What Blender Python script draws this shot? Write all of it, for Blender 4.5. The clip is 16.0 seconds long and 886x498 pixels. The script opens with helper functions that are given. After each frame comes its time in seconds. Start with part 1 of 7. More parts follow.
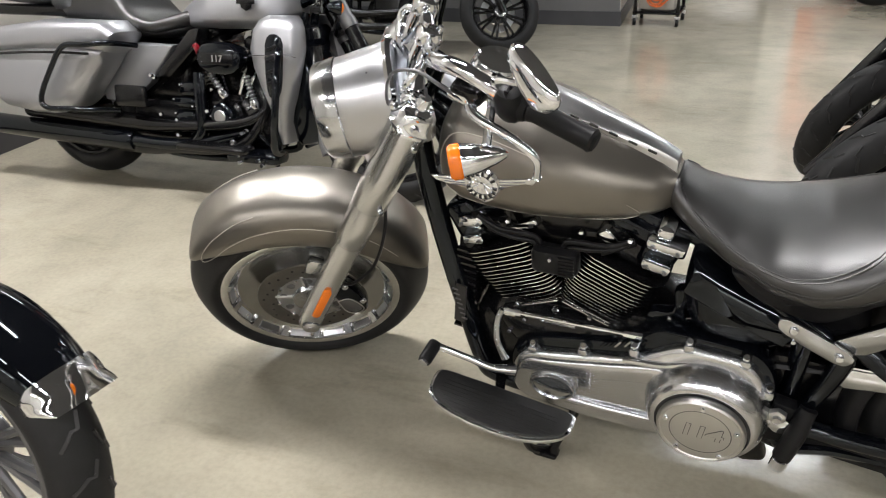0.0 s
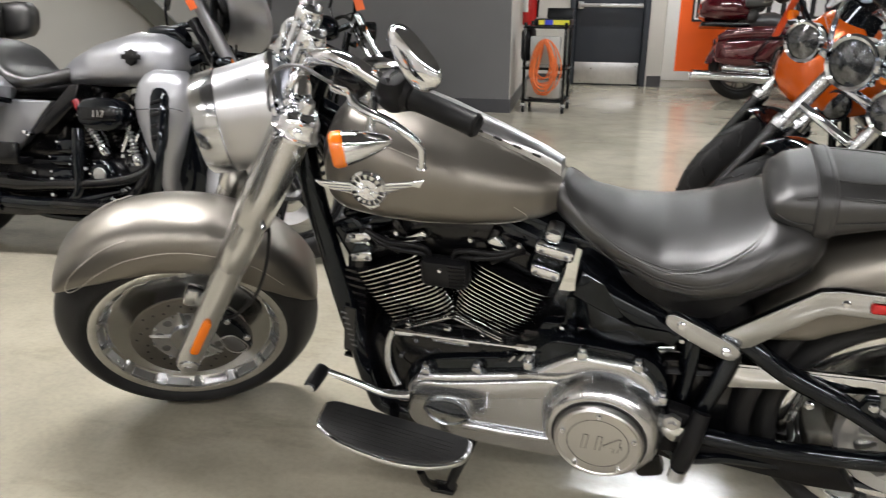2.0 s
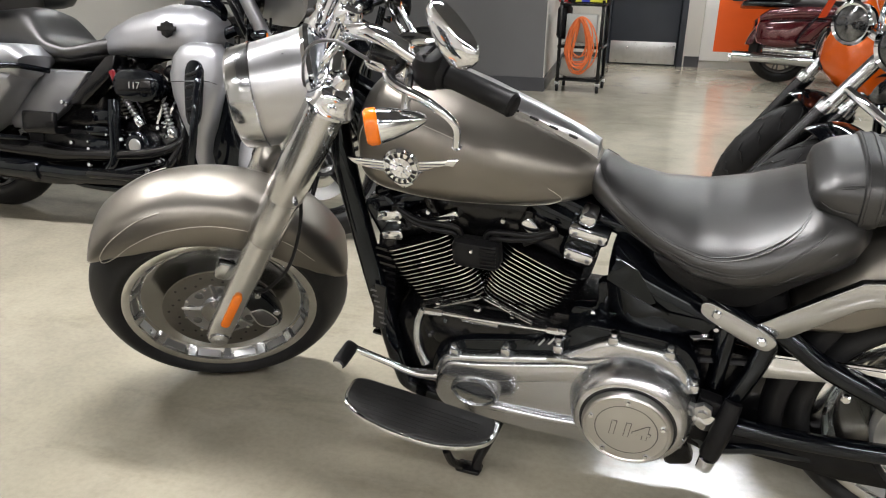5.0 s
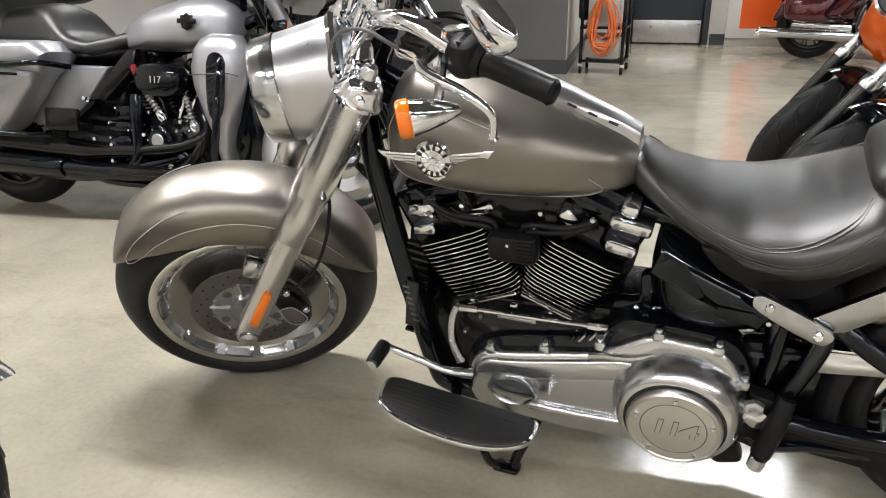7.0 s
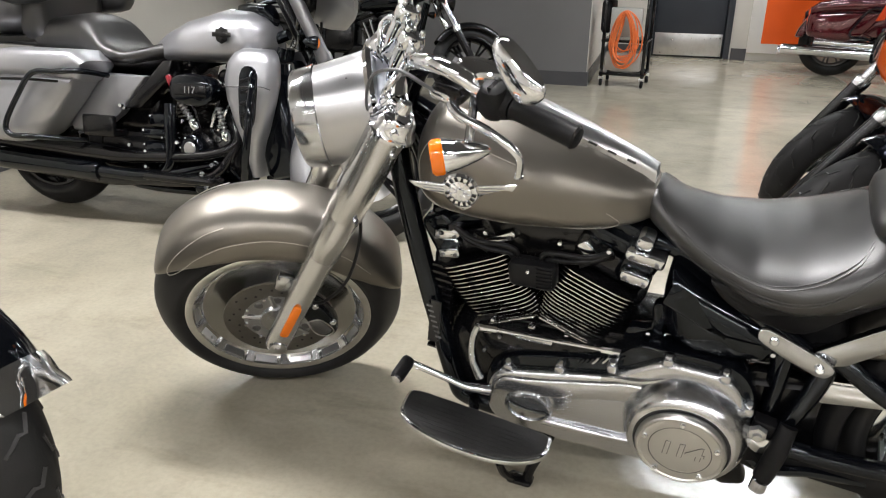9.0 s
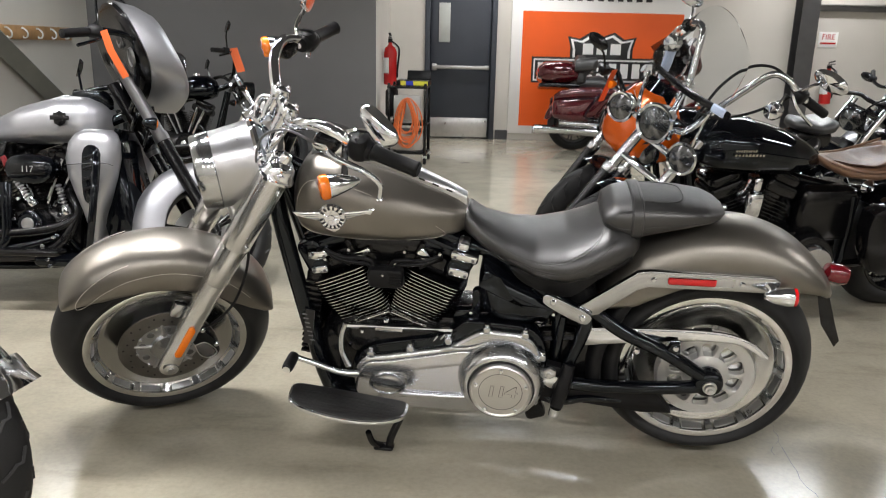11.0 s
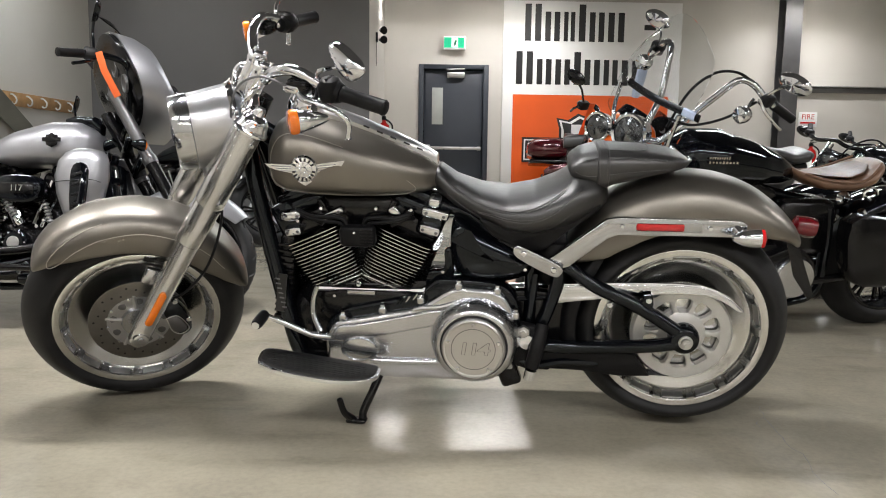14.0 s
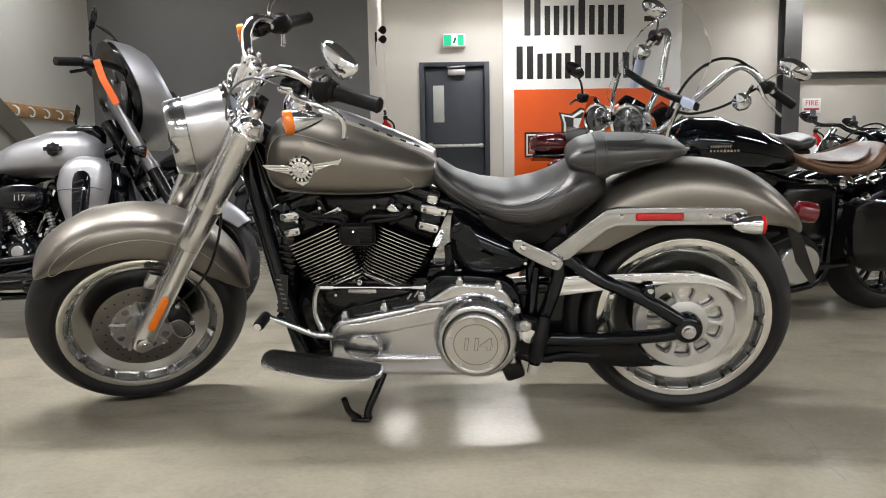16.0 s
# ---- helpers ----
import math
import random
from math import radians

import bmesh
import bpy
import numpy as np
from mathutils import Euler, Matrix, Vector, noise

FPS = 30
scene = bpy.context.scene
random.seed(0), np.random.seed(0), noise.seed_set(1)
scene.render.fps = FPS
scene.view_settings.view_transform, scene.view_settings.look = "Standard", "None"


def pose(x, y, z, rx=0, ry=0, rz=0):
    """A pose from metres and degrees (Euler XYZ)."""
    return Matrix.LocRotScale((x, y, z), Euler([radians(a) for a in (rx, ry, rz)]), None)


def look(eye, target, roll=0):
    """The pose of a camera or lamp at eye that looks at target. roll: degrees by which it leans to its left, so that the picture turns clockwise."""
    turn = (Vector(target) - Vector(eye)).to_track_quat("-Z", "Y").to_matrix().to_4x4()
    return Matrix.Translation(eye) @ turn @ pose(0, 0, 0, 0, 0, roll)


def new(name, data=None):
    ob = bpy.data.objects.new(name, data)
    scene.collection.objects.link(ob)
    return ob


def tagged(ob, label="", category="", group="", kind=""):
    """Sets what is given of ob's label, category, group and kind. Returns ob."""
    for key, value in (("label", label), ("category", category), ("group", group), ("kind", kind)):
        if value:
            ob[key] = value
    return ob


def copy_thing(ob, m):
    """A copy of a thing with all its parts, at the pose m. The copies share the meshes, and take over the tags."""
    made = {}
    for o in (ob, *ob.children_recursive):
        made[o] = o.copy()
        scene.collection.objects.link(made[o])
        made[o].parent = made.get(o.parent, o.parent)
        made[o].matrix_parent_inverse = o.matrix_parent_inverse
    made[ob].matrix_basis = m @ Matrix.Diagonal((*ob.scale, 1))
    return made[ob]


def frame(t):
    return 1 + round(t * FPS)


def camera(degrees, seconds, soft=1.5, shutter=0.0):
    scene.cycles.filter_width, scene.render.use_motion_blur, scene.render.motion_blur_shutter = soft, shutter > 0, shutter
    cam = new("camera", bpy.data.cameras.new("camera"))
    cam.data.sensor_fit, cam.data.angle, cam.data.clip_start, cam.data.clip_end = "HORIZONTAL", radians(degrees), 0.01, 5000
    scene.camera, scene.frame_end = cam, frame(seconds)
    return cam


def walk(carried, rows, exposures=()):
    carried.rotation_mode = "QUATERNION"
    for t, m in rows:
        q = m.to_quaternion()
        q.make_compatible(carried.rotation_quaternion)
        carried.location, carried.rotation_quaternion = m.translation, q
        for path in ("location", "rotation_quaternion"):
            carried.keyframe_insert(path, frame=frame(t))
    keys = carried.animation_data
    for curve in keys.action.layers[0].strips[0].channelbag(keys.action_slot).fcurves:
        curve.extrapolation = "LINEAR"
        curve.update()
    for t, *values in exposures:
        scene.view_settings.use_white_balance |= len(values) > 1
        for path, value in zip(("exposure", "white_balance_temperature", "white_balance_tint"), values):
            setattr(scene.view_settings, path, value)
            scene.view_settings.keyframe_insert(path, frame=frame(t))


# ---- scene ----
cam = camera(61.7, 16.0, soft=1.0, shutter=0.4)
PATH = [
    (0, (0.102, 0.133, 1.308), (-0.476, 1.821, 0.405), -1.9),
    (0.5, (0.083, 0.158, 1.2), (-0.435, 1.919, 0.406), -1.5),
    (1, (0.089, 0.145, 1.145), (-0.369, 1.988, 0.516), -0.3),
    (1.5, (0.103, 0.122, 1.133), (-0.33, 1.972, 0.51), 0.3),
    (2, (0.134, 0.113, 1.12), (-0.212, 1.969, 0.461), 0.3),
    (2.5, (0.216, 0.125, 1.104), (0.075, 1.991, 0.401), 0.7),
    (3, (0.267, 0.138, 1.102), (0.267, 1.998, 0.367), 0.9),
    (3.5, (0.273, 0.149, 1.108), (0.258, 2.004, 0.361), 1.0),
    (4, (0.207, 0.146, 1.111), (-0.01, 1.992, 0.371), 0.9),
    (4.5, (0.152, 0.128, 1.125), (-0.212, 1.954, 0.396), 0.9),
    (5, (0.124, 0.125, 1.12), (-0.291, 1.945, 0.404), 1.0),
    (5.2, (0.114, 0.124, 1.116), (-0.308, 1.948, 0.413), 1.1),
    (7.5, (0.085, 0.185, 1.117), (-0.398, 1.972, 0.359), -1.3),
    (8, (0.083, 0.159, 1.142), (-0.424, 1.94, 0.387), -1.0),
    (8.5, (0.075, 0.135, 1.139), (-0.438, 1.914, 0.383), -0.3),
    (9, (0.082, 0.108, 1.194), (-0.424, 1.892, 0.445), 0.5),
    (9.5, (0.115, 0.027, 1.278), (-0.278, 1.839, 0.527), 0.5),
    (10, (0.031, -0.182, 1.339), (-0.065, 1.682, 0.62), 1.6),
    (10.2, (-0.008, -0.272, 1.358), (-0.039, 1.602, 0.659), 1.1),
    (12.3, (0.012, -0.565, 0.824), (0.092, 1.42, 0.596), 1.8),
    (12.5, (0.017, -0.567, 0.813), (0.104, 1.419, 0.592), 2.0),
    (13, (0.058, -0.588, 0.784), (0.143, 1.398, 0.561), 2.4),
    (13.5, (0.079, -0.588, 0.785), (0.135, 1.397, 0.55), 1.5),
    (14, (0.083, -0.592, 0.784), (0.118, 1.394, 0.547), 0.8),
    (14.5, (0.092, -0.592, 0.782), (0.115, 1.393, 0.544), 0.2),
    (15, (0.1, -0.598, 0.782), (0.116, 1.388, 0.545), -0.3),
    (15.5, (0.1, -0.598, 0.781), (0.111, 1.388, 0.543), -0.7),
    (16, (0.105, -0.59, 0.777), (0.12, 1.395, 0.536), -1.0),
]
walk(cam, [(t, look(eye, target, roll)) for t, eye, target, roll in PATH], [(0.0, -0.38), (5.0, -0.34), (8.5, -0.33), (10.0, -0.36), (12.5, -0.54), (16.0, -0.54)])

# ---- light: rows of hanging fluorescent strips under a dark roof ----
world = bpy.data.worlds.new("world")
scene.world = world
world.use_nodes = True
world.node_tree.nodes["Background"].inputs[0].default_value = (0.55, 0.6, 0.7, 1)
world.node_tree.nodes["Background"].inputs[1].default_value = 0.02
LAMP_Z = 3.02
WARM, COOL = (1.0, 0.98, 0.985), (0.92, 0.965, 1.0)
# the two rows at negative y are unseen, added to brighten the near side
ROWS = [(-4.95, 48, WARM), (-1.45, 52, WARM), (2.05, 86, WARM), (5.6, 76, COOL), (9.05, 37, WARM)]
COLS = (-2.95, -0.95, 1.05, 3.05, 5.05)
LAMPS = [(x, y) for y, _, _ in ROWS for x in COLS if (x, y) not in ((3.05, 9.05), (1.05, 2.05), (3.05, 2.05), (-0.95, 5.6))]
DIM = {(-2.95, 5.6): 0.45}  # strip added to light the left wall, power cut to balance
for ly, power, tone in ROWS:
    for lx in COLS:
        if (lx, ly) not in LAMPS:
            continue
        data = bpy.data.lights.new("strip_light", "AREA")
        data.shape, data.size, data.size_y = "RECTANGLE", 1.35, 0.16
        data.energy, data.color, data.spread = power * DIM.get((lx, ly), 1.0), tone, radians(152)
        tagged(new("strip_light", data), kind="structure").matrix_world = pose(lx, ly, (LAMP_Z if ly < 9 else LAMP_Z - 0.07) - 0.07)

# ---- materials ----
def nodes_of(name):
    m = bpy.data.materials.new(name)
    m.use_nodes = True
    nt = m.node_tree
    return m, nt, nt.nodes["Principled BSDF"]


def mat(name, col, rough=0.5, metal=0.0, vary=0.08, scale=6.0, bump=0.0, bscale=300.0, coat=0.0, rvary=0.0, **extra):
    """A surface with colour variation at two sizes, roughness variation and fine relief."""
    m, nt, b = nodes_of(name)
    L = nt.links.new
    tc = nt.nodes.new("ShaderNodeTexCoord")
    big, fine = nt.nodes.new("ShaderNodeTexNoise"), nt.nodes.new("ShaderNodeTexNoise")
    big.inputs["Scale"].default_value, big.inputs["Detail"].default_value = scale, 5
    fine.inputs["Scale"].default_value, fine.inputs["Detail"].default_value = bscale, 3
    L(tc.outputs["Object"], big.inputs["Vector"])
    L(tc.outputs["Object"], fine.inputs["Vector"])
    ramp = nt.nodes.new("ShaderNodeMapRange")
    ramp.inputs["From Min"].default_value, ramp.inputs["From Max"].default_value = 0.3, 0.7
    ramp.inputs["To Min"].default_value, ramp.inputs["To Max"].default_value = 1 - vary, 1 + vary
    L(big.outputs["Fac"], ramp.inputs["Value"])
    mul = nt.nodes.new("ShaderNodeVectorMath")
    mul.operation = "SCALE"
    mul.inputs[0].default_value = col
    L(ramp.outputs["Result"], mul.inputs["Scale"])
    L(mul.outputs["Vector"], b.inputs["Base Color"])
    b.inputs["Roughness"].default_value, b.inputs["Metallic"].default_value = rough, metal
    if rvary:
        rr = nt.nodes.new("ShaderNodeMapRange")
        rr.inputs["From Min"].default_value, rr.inputs["From Max"].default_value = 0.3, 0.7
        rr.inputs["To Min"].default_value, rr.inputs["To Max"].default_value = rough - rvary, rough + rvary
        L(fine.outputs["Fac"] if bscale < 80 else big.outputs["Fac"], rr.inputs["Value"])
        L(rr.outputs["Result"], b.inputs["Roughness"])
    if bump:
        bn = nt.nodes.new("ShaderNodeBump")
        bn.inputs["Strength"].default_value, bn.inputs["Distance"].default_value = bump, 0.002
        L(fine.outputs["Fac"], bn.inputs["Height"])
        L(bn.outputs["Normal"], b.inputs["Normal"])
    if coat:
        b.inputs["Coat Weight"].default_value, b.inputs["Coat Roughness"].default_value = coat, 0.04
    for key, value in extra.items():
        b.inputs[key.replace("_", " ")].default_value = value
    return m


def glow(name, col, power):
    m, nt, b = nodes_of(name)
    b.inputs["Emission Color"].default_value, b.inputs["Emission Strength"].default_value = (*col, 1), power
    b.inputs["Base Color"].default_value = (*col, 1)
    return m


def concrete(name):
    """Polished concrete: cloudy grey-beige, darker stains, pale specks, sealed and shiny."""
    m, nt, b = nodes_of(name)
    L = nt.links.new
    tc = nt.nodes.new("ShaderNodeTexCoord")

    def noise_tex(scale, detail, rough=0.55, dist=0.0):
        n = nt.nodes.new("ShaderNodeTexNoise")
        n.inputs["Scale"].default_value, n.inputs["Detail"].default_value = scale, detail
        n.inputs["Roughness"].default_value, n.inputs["Distortion"].default_value = rough, dist
        L(tc.outputs["Object"], n.inputs["Vector"])
        return n.outputs["Fac"]

    def ramp(fac, stops):
        r = nt.nodes.new("ShaderNodeValToRGB")
        el = r.color_ramp.elements
        while len(el) < len(stops):
            el.new(0.5)
        for e, (p, c) in zip(el, stops):
            e.position, e.color = p, (*c, 1)
        L(fac, r.inputs["Fac"])
        return r.outputs["Color"]

    def mix(kind, fac, a, c):
        x = nt.nodes.new("ShaderNodeMix")
        x.data_type, x.blend_type = "RGBA", kind
        x.inputs["Factor"].default_value = fac
        L(a, x.inputs["A"])
        L(c, x.inputs["B"])
        return x.outputs["Result"]

    base = ramp(noise_tex(0.9, 5, 0.5, 0.3), [(0.3, (0.262, 0.24, 0.188)), (0.5, (0.345, 0.315, 0.25)), (0.7, (0.405, 0.374, 0.3))])
    mid = ramp(noise_tex(5.0, 6, 0.6, 0.35), [(0.3, (0.84, 0.84, 0.84)), (0.5, (1, 1, 1)), (0.72, (1.12, 1.12, 1.1))])
    fine = ramp(noise_tex(60.0, 4, 0.6), [(0.3, (0.9, 0.9, 0.9)), (0.6, (1.04, 1.04, 1.03))])
    mp = nt.nodes.new("ShaderNodeMapping")
    mp.inputs["Scale"].default_value = (1.0, 3.2, 1.0)
    mp.inputs["Rotation"].default_value = (0, 0, 0.35)
    L(tc.outputs["Object"], mp.inputs["Vector"])
    sn = nt.nodes.new("ShaderNodeTexNoise")
    sn.inputs["Scale"].default_value, sn.inputs["Detail"].default_value, sn.inputs["Roughness"].default_value = 1.7, 9, 0.66
    L(mp.outputs["Vector"], sn.inputs["Vector"])
    marks = ramp(sn.outputs["Fac"], [(0.55, (1, 1, 1)), (0.63, (0.84, 0.83, 0.81)), (0.72, (0.66, 0.65, 0.62))])
    L(mix("MULTIPLY", 0.8, mix("MULTIPLY", 0.75, mix("MULTIPLY", 0.7, base, marks), mid), fine), b.inputs["Base Color"])
    rr = nt.nodes.new("ShaderNodeMapRange")
    rr.inputs["From Min"].default_value, rr.inputs["From Max"].default_value = 0.3, 0.7
    rr.inputs["To Min"].default_value, rr.inputs["To Max"].default_value = 0.05, 0.23
    L(noise_tex(3.4, 8, 0.72, 0.5), rr.inputs["Value"])
    L(rr.outputs["Result"], b.inputs["Roughness"])
    bn = nt.nodes.new("ShaderNodeBump")
    bn.inputs["Strength"].default_value, bn.inputs["Distance"].default_value = 0.14, 0.006
    L(noise_tex(6.5, 9, 0.68), bn.inputs["Height"])
    L(bn.outputs["Normal"], b.inputs["Normal"])
    b.inputs["Specular IOR Level"].default_value = 0.5
    return m


M_floor = concrete("polished_concrete")
M_wall = mat("wall_paint", (0.56, 0.54, 0.5), 0.6, vary=0.04, scale=1.5, bump=0.15, bscale=120)
M_wall_grey = mat("wall_grey", (0.125, 0.123, 0.124), 0.42, vary=0.05, scale=1.5, bump=0.15, bscale=120)
M_base = mat("vinyl_base", (0.05, 0.05, 0.055), 0.4)
M_ceil = mat("roof_deck", (0.1, 0.1, 0.105), 0.8)
M_door = mat("door_paint", (0.03, 0.036, 0.048), 0.42, vary=0.06, scale=3, bump=0.05)
M_alu = mat("aluminium", (0.6, 0.6, 0.6), 0.32, 1.0, vary=0.06, scale=20, rvary=0.05)
M_white = mat("white_board", (0.86, 0.86, 0.85), 0.45, vary=0.03, scale=2)
M_orange = mat("orange_vinyl", (0.85, 0.12, 0.012), 0.4, vary=0.04, scale=3)
M_ink = mat("black_ink", (0.012, 0.012, 0.013), 0.45)
M_lamp = glow("lamp_tube", (1.0, 0.96, 0.9), 22.0)
M_green = glow("exit_green", (0.0, 0.42, 0.2), 0.55)
M_signwhite = glow("exit_white", (0.8, 0.95, 0.88), 0.9)
M_red = mat("red_enamel", (0.5, 0.012, 0.012), 0.25, coat=0.4)
M_wood = mat("pine_board", (0.42, 0.24, 0.1), 0.5, vary=0.2, scale=12)
M_yellow = mat("yellow_label", (0.7, 0.65, 0.05), 0.5)
M_blue = mat("blue_label", (0.03, 0.05, 0.5), 0.5)
M_hose = mat("orange_hose", (0.72, 0.17, 0.045), 0.4, vary=0.1, scale=30)
M_satin = mat("satin_bronze_paint", (0.2, 0.186, 0.163), 0.36, 0.9, vary=0.03, scale=5, bump=0.03, bscale=900)
M_pin = mat("pinstripe", (0.42, 0.395, 0.345), 0.4, 0.2)
M_chrome = mat("chrome", (0.83, 0.855, 0.9), 0.05, 1.0, vary=0.02, scale=10)
M_satinchrome = mat("satin_chrome", (0.54, 0.555, 0.575), 0.16, 1.0, vary=0.04, scale=14, rvary=0.03)
M_forkchrome = mat("fork_chrome", (0.64, 0.645, 0.65), 0.24, 1.0, vary=0.03, scale=10, rvary=0.03)
M_brushed = mat("brushed_metal", (0.5, 0.505, 0.52), 0.3, 1.0, vary=0.04, scale=14, rvary=0.03, bump=0.015, bscale=900)
M_cast = mat("bead_blasted_aluminium", (0.6, 0.61, 0.63), 0.23, 1.0, vary=0.03, scale=9, bump=0.012, bscale=900, rvary=0.03)
M_derby = mat("satin_derby", (0.6, 0.59, 0.57), 0.36, 1.0, vary=0.03, scale=9, bump=0.012, bscale=900)
M_machined = mat("machined_aluminium", (0.74, 0.74, 0.73), 0.16, 1.0, vary=0.05, scale=40, rvary=0.04)
M_black = mat("gloss_black", (0.002, 0.0024, 0.0036), 0.05, vary=0.1, Specular_IOR_Level=0.42, Specular_Tint=(0.86, 0.94, 1.0, 1.0))
M_satinblack = mat("satin_black", (0.004, 0.004, 0.0046), 0.2, vary=0.15, scale=20, bump=0.05, bscale=500, Specular_IOR_Level=0.38)
M_plastic = mat("black_plastic", (0.007, 0.007, 0.0078), 0.42, vary=0.1, scale=20, bump=0.08, bscale=500, Specular_IOR_Level=0.2)
M_rubber = mat("tyre_rubber", (0.012, 0.012, 0.0125), 0.6, Specular_IOR_Level=0.3, vary=0.25, scale=14, bump=0.12, bscale=260)
M_matrubber = mat("grooved_mat_rubber", (0.018, 0.018, 0.0185), 0.48, vary=0.25, scale=16, bump=0.25, bscale=500, Specular_IOR_Level=0.42)
M_leather = mat("black_leather", (0.0095, 0.0092, 0.0092), 0.41, vary=0.15, scale=9, bump=0.2, bscale=420, rvary=0.05, Specular_IOR_Level=0.95)
M_tan = mat("tan_leather", (0.17, 0.092, 0.054), 0.42, vary=0.35, scale=9, bump=0.3, bscale=300)
M_tandark = mat("tooled_leather", (0.085, 0.04, 0.02), 0.4, vary=0.4, scale=14, bump=0.5, bscale=120)
M_amber = mat("amber_lens", (0.85, 0.19, 0.006), 0.15, coat=0.5)
M_redlens = mat("red_lens", (0.55, 0.008, 0.01), 0.15, coat=0.5)
M_silver = mat("silver_paint", (0.37, 0.377, 0.4), 0.4, 0.75, vary=0.03, scale=5, coat=0.25, bump=0.02, bscale=1200)
M_darksilver = mat("charcoal_paint", (0.1, 0.1, 0.105), 0.3, 0.5, coat=0.5)
M_gunmetal = mat("gunmetal", (0.16, 0.16, 0.165), 0.35, 0.8)
M_maroon = mat("maroon_paint", (0.07, 0.004, 0.008), 0.15, 0.2, coat=0.8)
M_orangepaint = mat("orange_paint", (0.62, 0.1, 0.005), 0.22, 0.3, coat=0.7)
M_whitepaint = mat("pearl_paint", (0.6, 0.6, 0.59), 0.25, coat=0.6)
M_lens = mat("clear_lens", (0.16, 0.165, 0.175), 0.07, 0.9, vary=0.5, scale=40, bump=0.5, bscale=55)
M_tag = mat("paper_tag", (0.75, 0.13, 0.025), 0.6)
M_blueglow = mat("blue_label_film", (0.45, 0.52, 0.66), 0.3)


def glass(name, tint):
    m, nt, b = nodes_of(name)
    b.inputs["Base Color"].default_value = (*tint, 1)
    b.inputs["Transmission Weight"].default_value, b.inputs["Roughness"].default_value, b.inputs["IOR"].default_value = 1.0, 0.03, 1.12
    return m


M_glass = glass("windscreen", (0.93, 0.95, 0.96))
M_smoke = glass("smoked_screen", (0.3, 0.3, 0.32))
M_disc = mat("disc_steel", (0.22, 0.21, 0.2), 0.3, 1.0, vary=0.08, scale=30)
M_polished = mat("polished_wheel", (0.6, 0.6, 0.585), 0.19, 1.0, vary=0.05, scale=12, rvary=0.03)
M_silvercast = mat("silver_casting", (0.62, 0.62, 0.61), 0.42, 0.75, vary=0.05, scale=30, bump=0.04, bscale=600)
M_badge = mat("badge_metal", (0.5, 0.47, 0.42), 0.25, 0.9)
M_taillens = mat("dark_red_lens", (0.12, 0.004, 0.008), 0.12, coat=0.5)

# ---- mesh tools ----
def spline(pts, n=6, closed=False):
    """A smooth line through the points."""
    P = [Vector(p) for p in pts]
    out = []
    last = len(P) if closed else len(P) - 1
    for i in range(last):
        a, b, c, d = (P[(i + k) % len(P)] if closed else P[min(max(i + k, 0), len(P) - 1)] for k in (-1, 0, 1, 2))
        for j in range(n):
            t = j / n
            out.append(0.5 * (2 * b + (c - a) * t + (2 * a - 5 * b + 4 * c - d) * t * t + (3 * b - a - 3 * c + d) * t ** 3))
    if not closed:
        out.append(P[-1])
    return out


def lerp_table(table, x):
    """Smooth values from rows of (x, a, b, ...)."""
    if x <= table[0][0]:
        return table[0][1:]
    for p, q in zip(table, table[1:]):
        if x <= q[0]:
            t = (x - p[0]) / (q[0] - p[0])
            return [u + (w - u) * t for u, w in zip(p[1:], q[1:])]
    return table[-1][1:]


